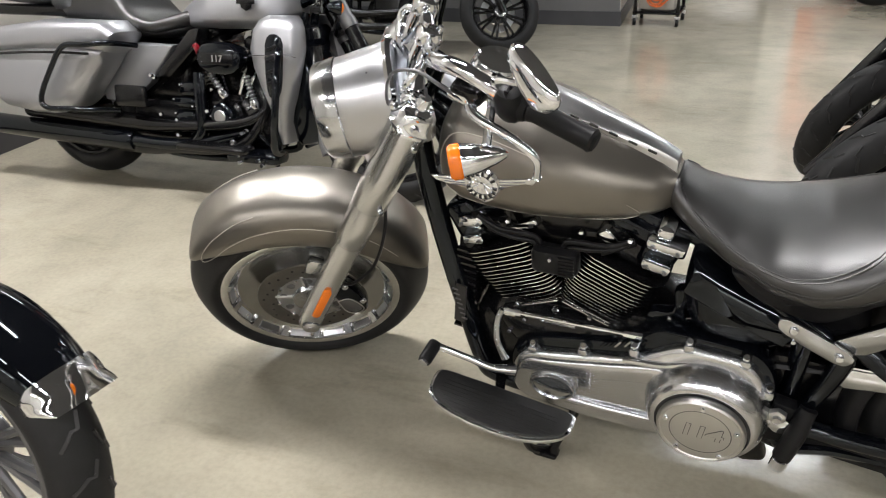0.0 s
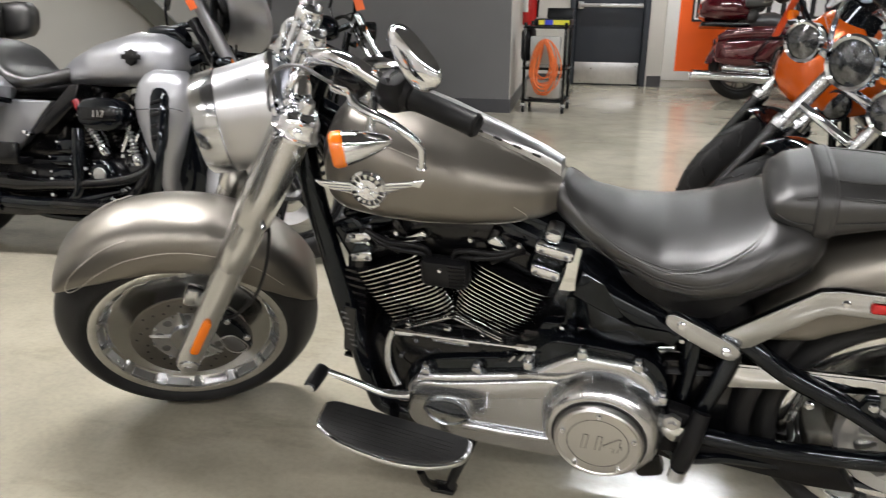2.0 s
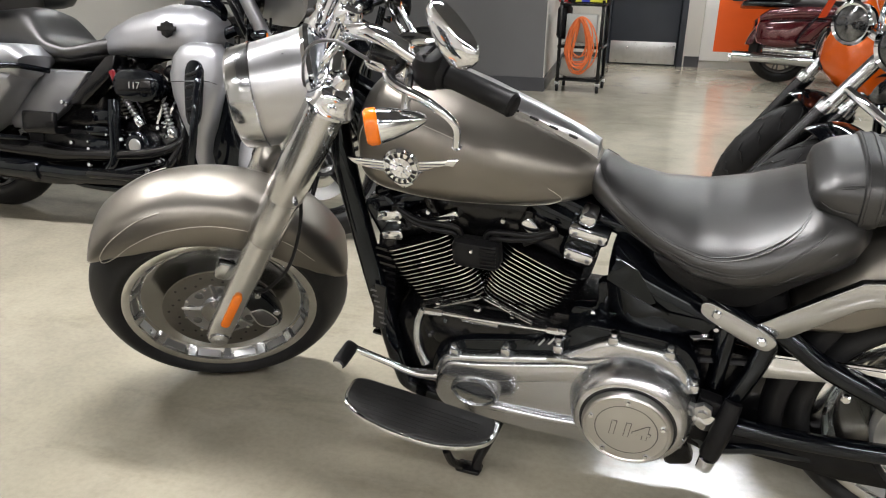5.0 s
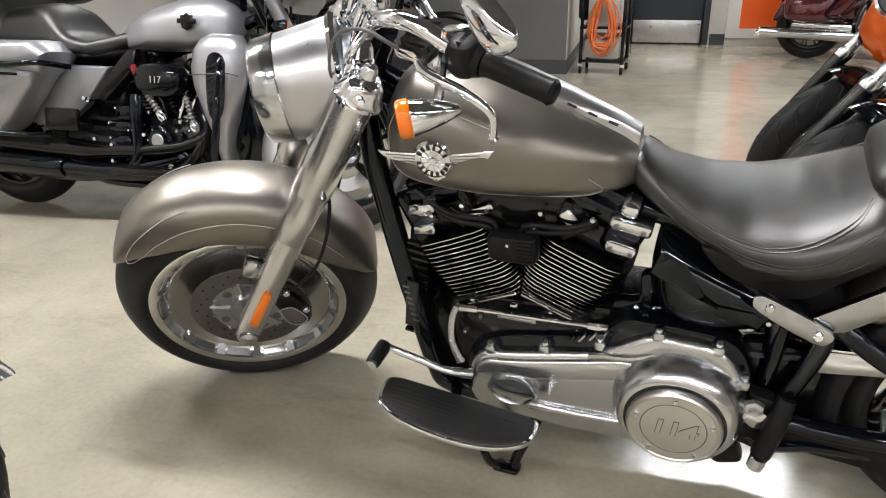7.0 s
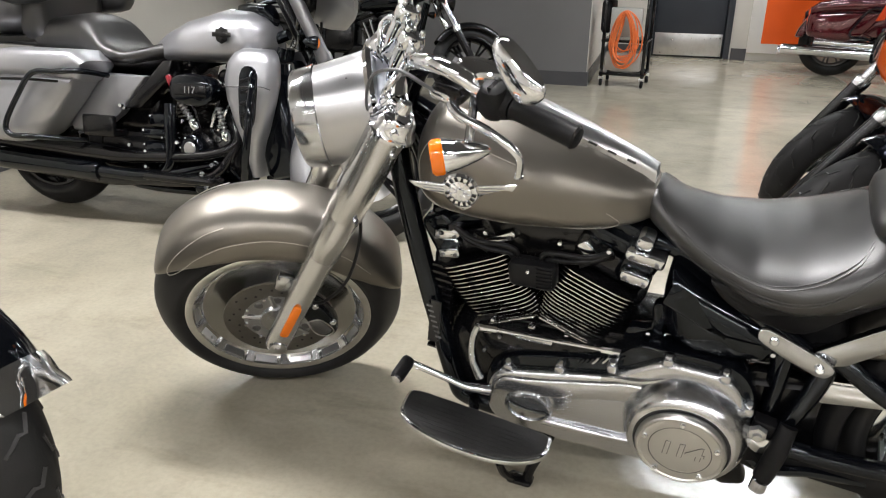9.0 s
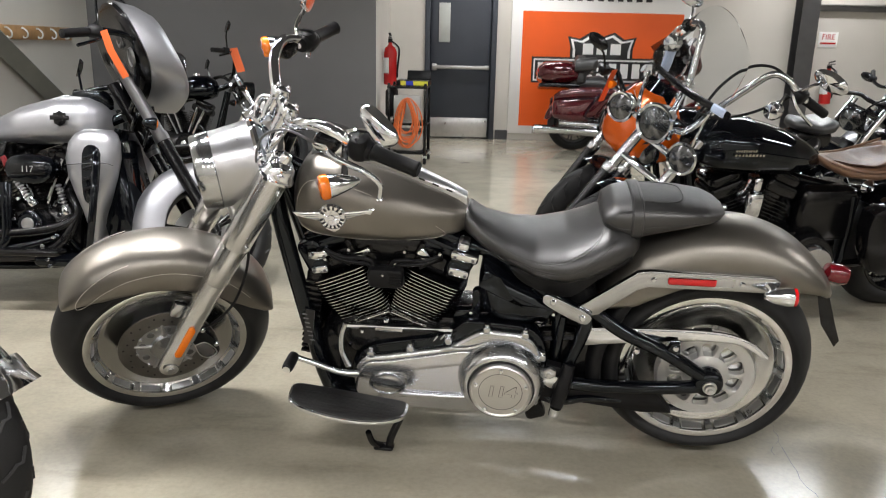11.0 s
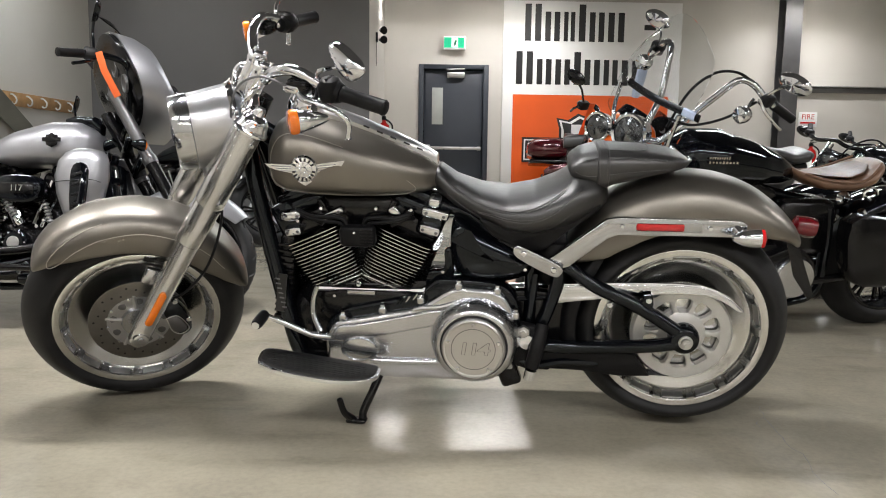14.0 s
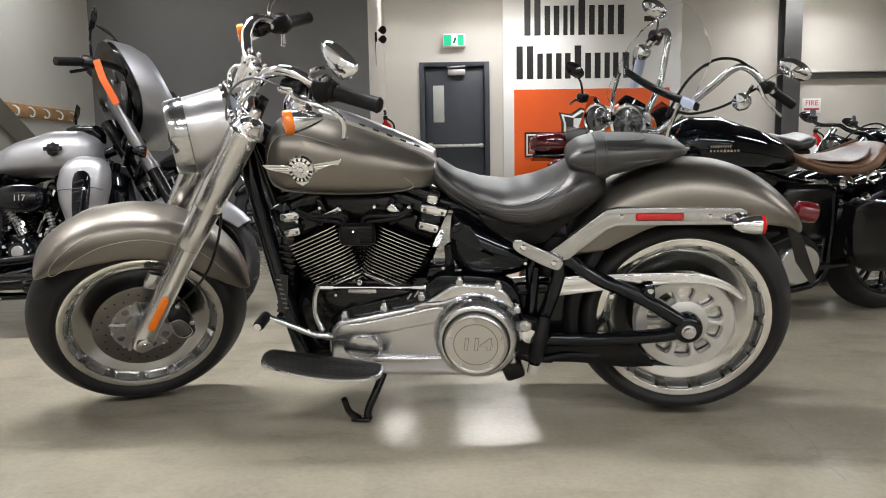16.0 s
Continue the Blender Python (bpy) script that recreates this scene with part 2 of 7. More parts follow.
class Geo:
    """Gathers the faces of one part."""

    def __init__(self, m=None):
        self.v, self.f, self.k, self.m = [], [], [], m or Matrix()

    def add(self, vs, fs, slot=0):
        o = len(self.v)
        self.v += [tuple(self.m @ Vector(p)) for p in vs]
        self.f += [tuple(i + o for i in f) for f in fs]
        self.k += [slot] * len(fs)
        return self

    def loft(self, rings, closed=True, caps=True, slot=0):
        n = len(rings[0])
        vs = [p for r in rings for p in r]
        fs = []
        for i in range(len(rings) - 1):
            for j in range(n if closed else n - 1):
                a, b = i * n + j, i * n + (j + 1) % n
                fs.append((a, b, b + n, a + n))
        if caps and closed:
            fs += [tuple(range(n))[::-1], tuple(range((len(rings) - 1) * n, len(rings) * n))]
        return self.add(vs, fs, slot)

    def lathe(self, prof, c=(0, 0, 0), axis=(0, 1, 0), seg=48, a0=0.0, a1=360.0, caps=False, slot=0):
        """Turns (radius, height along axis) round the axis."""
        ax = Vector(axis).normalized()
        u = (Vector((0, 0, 1)) if abs(ax.z) < 0.9 else Vector((1, 0, 0)))
        u = (u - ax * u.dot(ax)).normalized()
        w = ax.cross(u)
        full = abs(a1 - a0) > 359.9
        steps = seg if full else seg + 1
        rings = []
        for r, h in prof:
            ring = []
            for i in range(steps):
                a = radians(a0 + (a1 - a0) * i / seg)
                ring.append(Vector(c) + ax * h + (u * math.cos(a) + w * math.sin(a)) * r)
            rings.append(ring)
        return self.loft(rings, full, caps, slot)

    def tube(self, pts, r, seg=12, n=6, smooth=True, slot=0, flat=1.0):
        P = spline(pts, n) if smooth and len(pts) > 2 else [Vector(p) for p in pts]
        count = len(P)
        up = None
        rings = []
        for i, p in enumerate(P):
            d = (P[min(i + 1, count - 1)] - P[max(i - 1, 0)]).normalized()
            if up is None:
                up = Vector((0, 0, 1)) if abs(d.z) < 0.9 else Vector((1, 0, 0))
            s = d.cross(up).normalized()
            up = s.cross(d).normalized()
            if isinstance(r, (list, tuple)):
                x = i / (count - 1) * (len(r) - 1)
                k = min(int(x), len(r) - 2)
                rad = r[k] + (r[k + 1] - r[k]) * (x - k)
            else:
                rad = r
            rings.append([p + (s * math.cos(a) * flat + up * math.sin(a)) * rad for a in (2 * math.pi * j / seg for j in range(seg))])
        return self.loft(rings, True, True, slot)

    def box(self, c, size, rot=None, bev=0.0, slot=0):
        """A block with softened edges; rot: a pose matrix or None."""
        hx, hy, hz = (s / 2 for s in size)
        b = min(bev, 0.45 * min(size))
        mm = Matrix.Translation(c) @ (rot or Matrix())
        if b <= 0:
            vs = [mm @ Vector((x * hx, y * hy, z * hz)) for x in (-1, 1) for y in (-1, 1) for z in (-1, 1)]
            return self.add(vs, [(0, 1, 3, 2), (4, 6, 7, 5), (0, 4, 5, 1), (2, 3, 7, 6), (0, 2, 6, 4), (1, 5, 7, 3)], slot)

        def ring(z, i):
            x, y = hx - i, hy - i
            pts = [(x, y - b), (x - b * 0.3, y - b * 0.3), (x - b, y), (-x + b, y), (-x + b * 0.3, y - b * 0.3), (-x, y - b),
                   (-x, -y + b), (-x + b * 0.3, -y + b * 0.3), (-x + b, -y), (x - b, -y), (x - b * 0.3, -y + b * 0.3), (x, -y + b)]
            return [mm @ Vector((p, q, z)) for p, q in pts]
        return self.loft([ring(-hz, b * 0.9), ring(-hz + b * 0.3, b * 0.3), ring(-hz + b, 0), ring(hz - b, 0), ring(hz - b * 0.3, b * 0.3), ring(hz, b * 0.9)], slot=slot)

    def plate(self, outline, y0, y1, bev=0.004, slot=0, dome=0.0):
        """An outline in the x-z plane, drawn out from y0 to y1, with rounded rims."""
        P = [Vector((p[0], p[1])) for p in outline]
        n = len(P)
        area = sum(P[i].x * P[(i + 1) % n].y - P[(i + 1) % n].x * P[i].y for i in range(n))
        s = 1 if area > 0 else -1

        def inset(k):
            out = []
            for i in range(n):
                a, b, c = P[i - 1], P[i], P[(i + 1) % n]
                d1, d2 = (b - a), (c - b)
                d1 = d1.normalized() if d1.length > 1e-9 else d2.normalized()
                d2 = d2.normalized() if d2.length > 1e-9 else d1
                nn = Vector((-(d1.y + d2.y), d1.x + d2.x)) * s
                nn = nn.normalized() if nn.length > 1e-6 else Vector((0, 0))
                out.append(b + nn * k)
            return out
        g = 1 if y1 > y0 else -1
        levels = [(y0, bev * 0.8), (y0 + g * bev * 0.3, bev * 0.25), (y0 + g * bev, 0), (y1 - g * bev, 0), (y1 - g * bev * 0.3, bev * 0.25), (y1, bev * 0.8)]
        if dome:
            levels += [(y1 + g * dome * 0.7, bev * 2.2), (y1 + g * dome, bev * 4)]
        return self.loft([[(q.x, y, q.y) for q in inset(k)] for y, k in levels], slot=slot)

    def pillow(self, outline, y0, y1, r, deep=None, steps=6, slot=0):
        """An outline in the x-z plane drawn out from y0 to y1 with a fully rounded face of radius r at y1."""
        P = [Vector((p[0], p[1])) for p in outline]
        n = len(P)
        area = sum(P[i].x * P[(i + 1) % n].y - P[(i + 1) % n].x * P[i].y for i in range(n))
        s = 1 if area > 0 else -1
        nrm = []
        for i in range(n):
            d = P[(i + 1) % n] - P[i - 1]
            nrm.append(Vector((-d.y, d.x)).normalized() * s)
        mid = sum(P, Vector((0, 0))) / n
        deep = deep or r
        g = 1 if y1 > y0 else -1
        levels = [(y0, 0.0)] + [(y1 - g * deep * (1 - math.sin(k * math.pi / 2 / steps)), r * (1 - math.cos(k * math.pi / 2 / steps))) for k in range(steps + 1)]
        rings = [[(q.x, y, q.y) for q in (b + v * k for b, v in zip(P, nrm))] for y, k in levels]
        last = [Vector(q) for q in rings[-1]]
        for f, e in ((0.6, 0.05), (0.2, 0.075)):
            rings.append([(mid.x + (q.x - mid.x) * f, y1 + g * deep * e, mid.y + (q.z - mid.y) * f) for q in last])
        return self.loft(rings, slot=slot)

    def ob(self, name, material, parent=None, label="", flat=False, sharp=38):
        me = bpy.data.meshes.new(name)
        me.from_pydata(self.v, [], self.f)
        for m in material if isinstance(material, (list, tuple)) else [material]:
            me.materials.append(m)
        if max(self.k, default=0):
            me.polygons.foreach_set("material_index", self.k)
        bm = bmesh.new()
        bm.from_mesh(me)
        bmesh.ops.recalc_face_normals(bm, faces=bm.faces)
        if not flat:
            lim = radians(sharp)
            for f in bm.faces:
                f.smooth = True
            for e in bm.edges:
                e.smooth = not (len(e.link_faces) == 2 and e.calc_face_angle(0) > lim)
        bm.to_mesh(me)
        bm.free()
        o = new(name, me)
        if parent:
            o.parent = parent
        if label:
            tagged(o, label)
        return o


def thing(name, m, label, category, group="", kind=""):
    e = new(name)
    e.empty_display_size = 0.1
    e.matrix_world = m
    return tagged(e, label, category, group, kind)


def sellipse(c, ry, rz_up, rz_dn, x, n=28, p=2.4, skew=0.0, low=0.0):
    """A rounded-square ring in the y-z plane at x."""
    out = []
    for i in range(n):
        a = 2 * math.pi * i / n
        ca, sa = math.cos(a), math.sin(a)
        e = 2 / (low if low and sa < 0 else p)
        y = math.copysign(abs(ca) ** e, ca) * ry
        z = math.copysign(abs(sa) ** e, sa) * (rz_up if sa > 0 else rz_dn)
        out.append(Vector((x + skew * z, c[0] + y, c[1] + z)))
    return out

# ---- the showroom: floor, walls, ceiling ----
def slab(name, x0, x1, y0, y1, z0, z1, m, label="", bev=0.0, parent=None):
    o = Geo().box(((x0 + x1) / 2, (y0 + y1) / 2, (z0 + z1) / 2), (x1 - x0, y1 - y0, z1 - z0), bev=bev).ob(name, m, parent, label, flat=bev == 0)
    return o


WX, EX, SY, NY, BY, BX, TOP = -3.46, 9.0, -6.0, 9.8, 7.33, -0.57, 4.2
tagged(slab("floor", WX - 0.2, EX + 0.2, SY - 0.2, NY + 0.2, -0.2, 0.0, M_floor, "polished grey-beige concrete floor with stains"), category="floor", kind="structure")
tagged(slab("ceiling", WX - 0.2, EX + 0.2, SY - 0.2, NY + 0.2, TOP, TOP + 0.2, M_ceil, "dark roof deck high above the lamps"), category="ceiling", kind="structure")
tagged(slab("wall_west", WX - 0.2, WX, SY, BY, 0, TOP, M_wall, "off-white painted side wall"), category="wall", kind="structure")
tagged(slab("wall_south", WX - 0.2, EX + 0.2, SY - 0.2, SY, 0, TOP, M_wall, "off-white painted wall"), category="wall", kind="structure")
tagged(slab("wall_east", EX, EX + 0.2, SY, NY, 0, TOP, M_wall, "off-white painted wall"), category="wall", kind="structure")
tagged(slab("wall_block", WX - 0.2, BX - 0.004, BY, NY, 0, TOP, M_wall_grey, "mid-grey painted wall block that juts out"), category="wall", kind="structure")
tagged(slab("wall_block_end", BX - 0.004, BX, BY + 0.004, NY, 0, TOP, M_wall, "off-white painted end of the wall block"), category="wall", kind="structure")
DX0, DX1, DZ = -0.06, 0.82, 2.03
north = thing("wall_north", Matrix(), "off-white painted back wall with a door opening", "wall", kind="structure")
g = Geo()
g.box(((BX + DX0) / 2, NY + 0.1, TOP / 2), (DX0 - BX, 0.2, TOP))
g.box(((DX1 + EX) / 2, NY + 0.1, TOP / 2), (EX - DX1, 0.2, TOP))
g.box(((DX0 + DX1) / 2, NY + 0.1, (DZ + TOP) / 2), (DX1 - DX0, 0.2, TOP - DZ))
g.ob("wall_face", M_wall, north, flat=True)
base = thing("baseboard", Matrix(), "dark vinyl skirting along the walls", "skirting", kind="structure")
for x0, x1, y0, y1 in ((WX + 0.012, BX - 0.0, BY - 0.012, BY), (BX, BX + 0.012, BY - 0.012, NY - 0.012), (BX + 0.012, DX0 - 0.06, NY - 0.012, NY),
                       (DX1 + 0.06, 1.05, NY - 0.012, NY), (3.5, EX - 0.012, NY - 0.012, NY), (WX, WX + 0.012, SY, BY), (EX - 0.012, EX, SY, NY - 0.012)):
    slab("skirting_strip", x0, x1, y0, y1, 0, 0.13, M_base, parent=base)

door = thing("door_1", pose((DX0 + DX1) / 2, NY, 0), "dark slate steel exit door, closed, in a dark frame", "door", kind="structure")
w = (DX1 - DX0) / 2
g = Geo().box((-w - 0.005, 0.06, 1.045), (0.07, 0.18, 2.09), bev=0.005).box((w + 0.005, 0.06, 1.045), (0.07, 0.18, 2.09), bev=0.005)
g.box((0, 0.06, 2.06), (2 * w - 0.06, 0.18, 0.06), bev=0.005)
g.ob("door_frame", M_door, door)
g = Geo().box((0, 0.045, 1.015), (2 * w - 0.075, 0.045, 2.0), bev=0.004)
g.ob("leaf", M_door, door)
Geo().box((0, 0.019, 0.15), (2 * w - 0.1, 0.004, 0.26), bev=0.001).ob("kick_plate", M_alu, door, "brushed metal kick plate")
g = Geo().box((0.01, -0.035, 0.955), (0.76, 0.05, 0.045), bev=0.008).box((-0.35, -0.01, 0.955), (0.07, 0.075, 0.09), bev=0.01).box((0.36, -0.01, 0.955), (0.05, 0.07, 0.06), bev=0.01)
g.ob("push_bar", M_alu, door, "brushed metal push bar")
g = Geo().box((0.03, -0.005, 1.95), (0.24, 0.06, 0.075), bev=0.01).tube([(-0.1, -0.03, 2.02), (0.15, -0.03, 2.03)], 0.012)
g.ob("door_closer", M_alu, door)
Geo().box((-0.22, 0.018, 1.53), (0.15, 0.006, 0.5), bev=0.002).ob("door_window", mat("wired_glass", (0.42, 0.44, 0.42), 0.15), door, "narrow pale glass pane")

# ---- lettered banner board on the back wall (plain shapes for the marks) ----
board = thing("banner_board", pose(1.05, NY, 0.09), "tall white and orange dealer banner board on the wall", "sign")
Geo().box((1.215, -0.02, 1.43), (2.43, 0.04, 2.86), bev=0.004).ob("panel", M_white, board)
Geo().box((1.215, -0.042, 0.86), (2.14, 0.004, 1.5), bev=0.0).ob("orange_field", M_orange, board, "orange printed field")
# rows of bars that stand for the lettering
for z0, z1, x0, ws in ((2.33, 2.82, 0.29, (0.22, 0.2, 0.15, 0.09, 0.2, 0.22)), (1.75, 2.19, 0.18, (0.23, 0.2, 0.2, 0.09, 0.21, 0.19, 0.21))):
    x = x0
    for i, wd in enumerate(ws):
        low = 0.0 if i == 0 or wd < 0.1 else 0.1
        for u in (0.19, 0.81) if wd > 0.1 else (0.5,):
            Geo().box((x + wd * u, -0.042, (z0 + z1 - low) / 2), (wd * 0.38 if wd > 0.1 else wd, 0.004, z1 - z0 - low)).ob("lettering_bar", M_ink, board)
        x += wd + 0.055
Geo().box((2.0, -0.042, 2.53), (0.16, 0.004, 0.07)).ob("lettering_dash", M_ink, board)
shield = [(0, -0.5), (0.3, -0.36), (0.42, -0.1), (0.42, 0.22), (0.46, 0.36), (0.3, 0.33), (0.16, 0.42), (0, 0.36), (-0.16, 0.42), (-0.3, 0.33), (-0.46, 0.36), (-0.42, 0.22), (-0.42, -0.1), (-0.3, -0.36)]
for k, y, m in ((1.0, -0.047, M_ink), (0.92, -0.05, M_white), (0.84, -0.053, M_ink)):
    Geo().plate([(1.215 + k * p[0], 0.94 + k * p[1]) for p in shield], y, y + 0.003, 0.0005).ob("shield_shape", m, board)
for k, y, m in ((0.0, -0.056, M_ink), (0.025, -0.059, M_white), (0.045, -0.062, M_ink)):
    Geo().box((1.215, y, 0.86), (1.86 - 2 * k, 0.003, 0.34 - 2 * k)).ob("shield_bar", m, board)
for i in range(11):
    Geo().box((0.42 + i * 0.159, -0.065, 0.86), (0.105, 0.003, 0.19)).ob("lettering_bar", M_white, board)
for i in range(3):
    Geo().box((1.03 + i * 0.185, -0.065, 1.14), (0.14, 0.003, 0.14)).ob("lettering_bar", M_white, board)

# ---- fixtures on the walls ----
ex = thing("exit_sign", pose(0.385, NY, 2.37), "lit green and white exit sign above the door", "exit sign")
Geo().box((0, -0.05, 0), (0.3, 0.1, 0.17), bev=0.006).ob("housing", M_white, ex)
Geo().box((-0.01, -0.103, 0), (0.27, 0.004, 0.135)).ob("green_panel", M_green, ex)
Geo().box((0.0, -0.107, 0), (0.085, 0.004, 0.125)).ob("white_panel", M_signwhite, ex)
Geo().box((0.005, -0.111, -0.005), (0.03, 0.003, 0.08), pose(0, 0, 0, 0, 18, 0)).ob("pictogram_bar", mat("sign_dark_green", (0, 0.12, 0.06), 0.5), ex)

em = thing("emergency_lamp", pose(BX, 8.2, 2.2) @ Matrix.Diagonal((0.8, 0.75, 0.75, 1)), "small black twin-head emergency lamp on the wall end", "lamp")
Geo().box((0.015, 0, -0.02), (0.03, 0.1, 0.14), bev=0.008).ob("bracket", M_plastic, em)
for dz in (-0.06, 0.08):
    Geo().lathe([(0.0, -0.03), (0.03, -0.03), (0.055, 0.04), (0.06, 0.05), (0.0, 0.045)], (0.09, -0.02, dz), (0.6, -0.8, -0.1), 20).ob("lamp_head", M_plastic, em)
Geo().tube([(0.006, 0, -0.09), (0.006, 0.01, -0.45)], 0.004, 6).ob("cable", M_plastic, em)


def extinguisher(name_m, label):
    e = thing("fire_extinguisher", name_m, label, "extinguisher")
    Geo().lathe([(0, 0), (0.07, 0.0), (0.075, 0.02), (0.075, 0.36), (0.06, 0.41), (0.025, 0.44), (0.022, 0.47), (0, 0.47)], (0, 0, 0), (0, 0, 1), 28).ob("cylinder", M_red, e)
    Geo().lathe([(0.0765, 0.13), (0.0765, 0.3)], (0, 0, 0), (0, 0, 1), 28, 100, 260).ob("paper_label", M_white, e)
    Geo().box((0, 0, 0.49), (0.05, 0.05, 0.05), bev=0.008).box((0, -0.05, 0.525), (0.03, 0.14, 0.012), bev=0.003).box((0, -0.05, 0.555), (0.03, 0.14, 0.012), pose(0, 0, 0, -9), bev=0.003).ob("valve", M_plastic, e)
    Geo().tube([(0.02, -0.02, 0.48), (0.1, -0.03, 0.4), (0.085, -0.02, 0.2), (0.08, -0.02, 0.08)], 0.011, 8).ob("hose", M_plastic, e)
    return e


extinguisher(pose(BX + 0.09, 8.3, 0.78), "red fire extinguisher hung on the wall end")
extinguisher(pose(5.35, NY - 0.09, 0.58), "red fire extinguisher under its sign")
fs = thing("fire_sign", pose(5.32, NY, 1.42), "white plastic notice with red lettering for the extinguisher", "sign")
Geo().box((0, -0.004, 0), (0.26, 0.008, 0.2), bev=0.002).ob("plate", M_white, fs)
cu = bpy.data.curves.new("lettering", "FONT")
cu.body, cu.size, cu.align_x, cu.align_y, cu.extrude = "FIRE", 0.1, "CENTER", "CENTER", 0.001
cu.materials.append(M_red)
o = new("lettering", cu)
o.parent, o.matrix_local = fs, pose(0, -0.01, 0.035, 90)
Geo().box((0, -0.009, -0.045), (0.21, 0.003, 0.022)).ob("lettering_bar", M_red, fs)

col = thing("steel_column", pose(4.93, NY - 0.12, 0), "dark grey steel column against the back wall", "column", kind="structure")
Geo().box((0, -0.1, TOP / 2), (0.23, 0.014, TOP)).ob("flange", M_gunmetal, col)
Geo().box((0, 0.1, TOP / 2), (0.23, 0.014, TOP)).ob("flange", M_gunmetal, col)
Geo().box((0, 0, TOP / 2), (0.012, 0.186, TOP)).ob("web", M_gunmetal, col)
rail = thing("wall_rail", pose(5.05, NY, 1.82), "grey metal rail along the wall", "rail", kind="structure")
Geo().box((1.95, -0.03, 0), (3.9, 0.06, 0.07), bev=0.006).ob("rail_bar", M_gunmetal, rail)
Geo().box((1.95, -0.05, 0.045), (3.9, 0.1, 0.016), bev=0.003).ob("rail_lip", M_alu, rail)

hk = thing("hook_rail", pose(WX, 5.2, 1.25), "pine board with white coat hooks on the side wall", "hook rail")
Geo().box((0.012, 0.2, 0), (0.024, 3.0, 0.115), bev=0.003).ob("plank", M_wood, hk)
for i in range(12):
    y = -1.15 + i * 0.245
    Geo().tube([(0.026, y, 0.035), (0.05, y, 0.03), (0.075, y, 0.0), (0.07, y, -0.035), (0.045, y, -0.045), (0.035, y, -0.03)], 0.007, 8).ob("hook", M_whitepaint, hk)
br = thing("wall_brace", Matrix(), "grey steel brace running slantwise down the side wall", "brace", kind="structure")
Geo().tube([(WX + 0.05, 3.9, 2.2), (WX + 0.05, 6.9, 0.4)], 0.1, 4, smooth=False).ob("brace_bar", mat("brace_paint", (0.2, 0.2, 0.18), 0.5), br)
duct = thing("roof_beam", Matrix(), "dark steel roof beam", "beam", kind="structure")
Geo().box((3.0, 9.3, 3.45), (11.0, 0.2, 0.5), bev=0.01).ob("beam_web", M_ceil, duct)

# ---- hanging strip lamps ----
first = None
for lx, ly in LAMPS:
    if first is None:
        first = thing("strip_lamp", pose(lx, ly, LAMP_Z), "white hanging fluorescent strip lamp, lit", "lamp", "strip lamps")
        Geo().box((0, 0, 0.03), (1.44, 0.2, 0.05), bev=0.01).ob("housing", M_whitepaint, first)
        for dy in (-0.05, 0.05):
            Geo().tube([(-0.67, dy, -0.025), (0.67, dy, -0.025)], 0.019, 10).ob("tube", M_lamp, first, "glowing fluorescent tube")
        for dx in (-0.5, 0.5):
            Geo().tube([(dx, 0, 0.05), (dx, 0, TOP - LAMP_Z + 0.07)], 0.004, 6).ob("hanger", M_gunmetal, first)
    else:
        copy_thing(first, pose(lx, ly, LAMP_Z if ly < 9 else LAMP_Z - 0.07))


# ---- hairline cracks in the slab ----
for line in ([(1.165, 1.74), (1.15, 1.7), (1.15, 1.66), (1.125, 1.6), (1.12, 1.5), (1.1, 1.42), (1.105, 1.34), (1.08, 1.22), (1.07, 1.09)], [(1.14, 1.64), (1.1, 1.6), (1.085, 1.55)]):
    rc = random.Random(len(line))
    pts = [Vector((x + rc.uniform(-0.006, 0.006), y, 0.0004)) for x, y in line]
    g = Geo()
    for p, q in zip(pts, pts[1:]):
        mid = p.lerp(q, 0.5) + Vector((rc.uniform(-0.008, 0.008), 0, 0))
        for u, v in ((p, mid), (mid, q)):
            w = Vector((0.0005 + 0.0009 * rc.random(), 0.0004, 0))
            g.add([u - w, v - w, v + w, u + w], [(0, 1, 2, 3)])
    tagged(g.ob("floor_crack", M_base), label="thin dark crack in the concrete floor", category="crack", kind="structure")

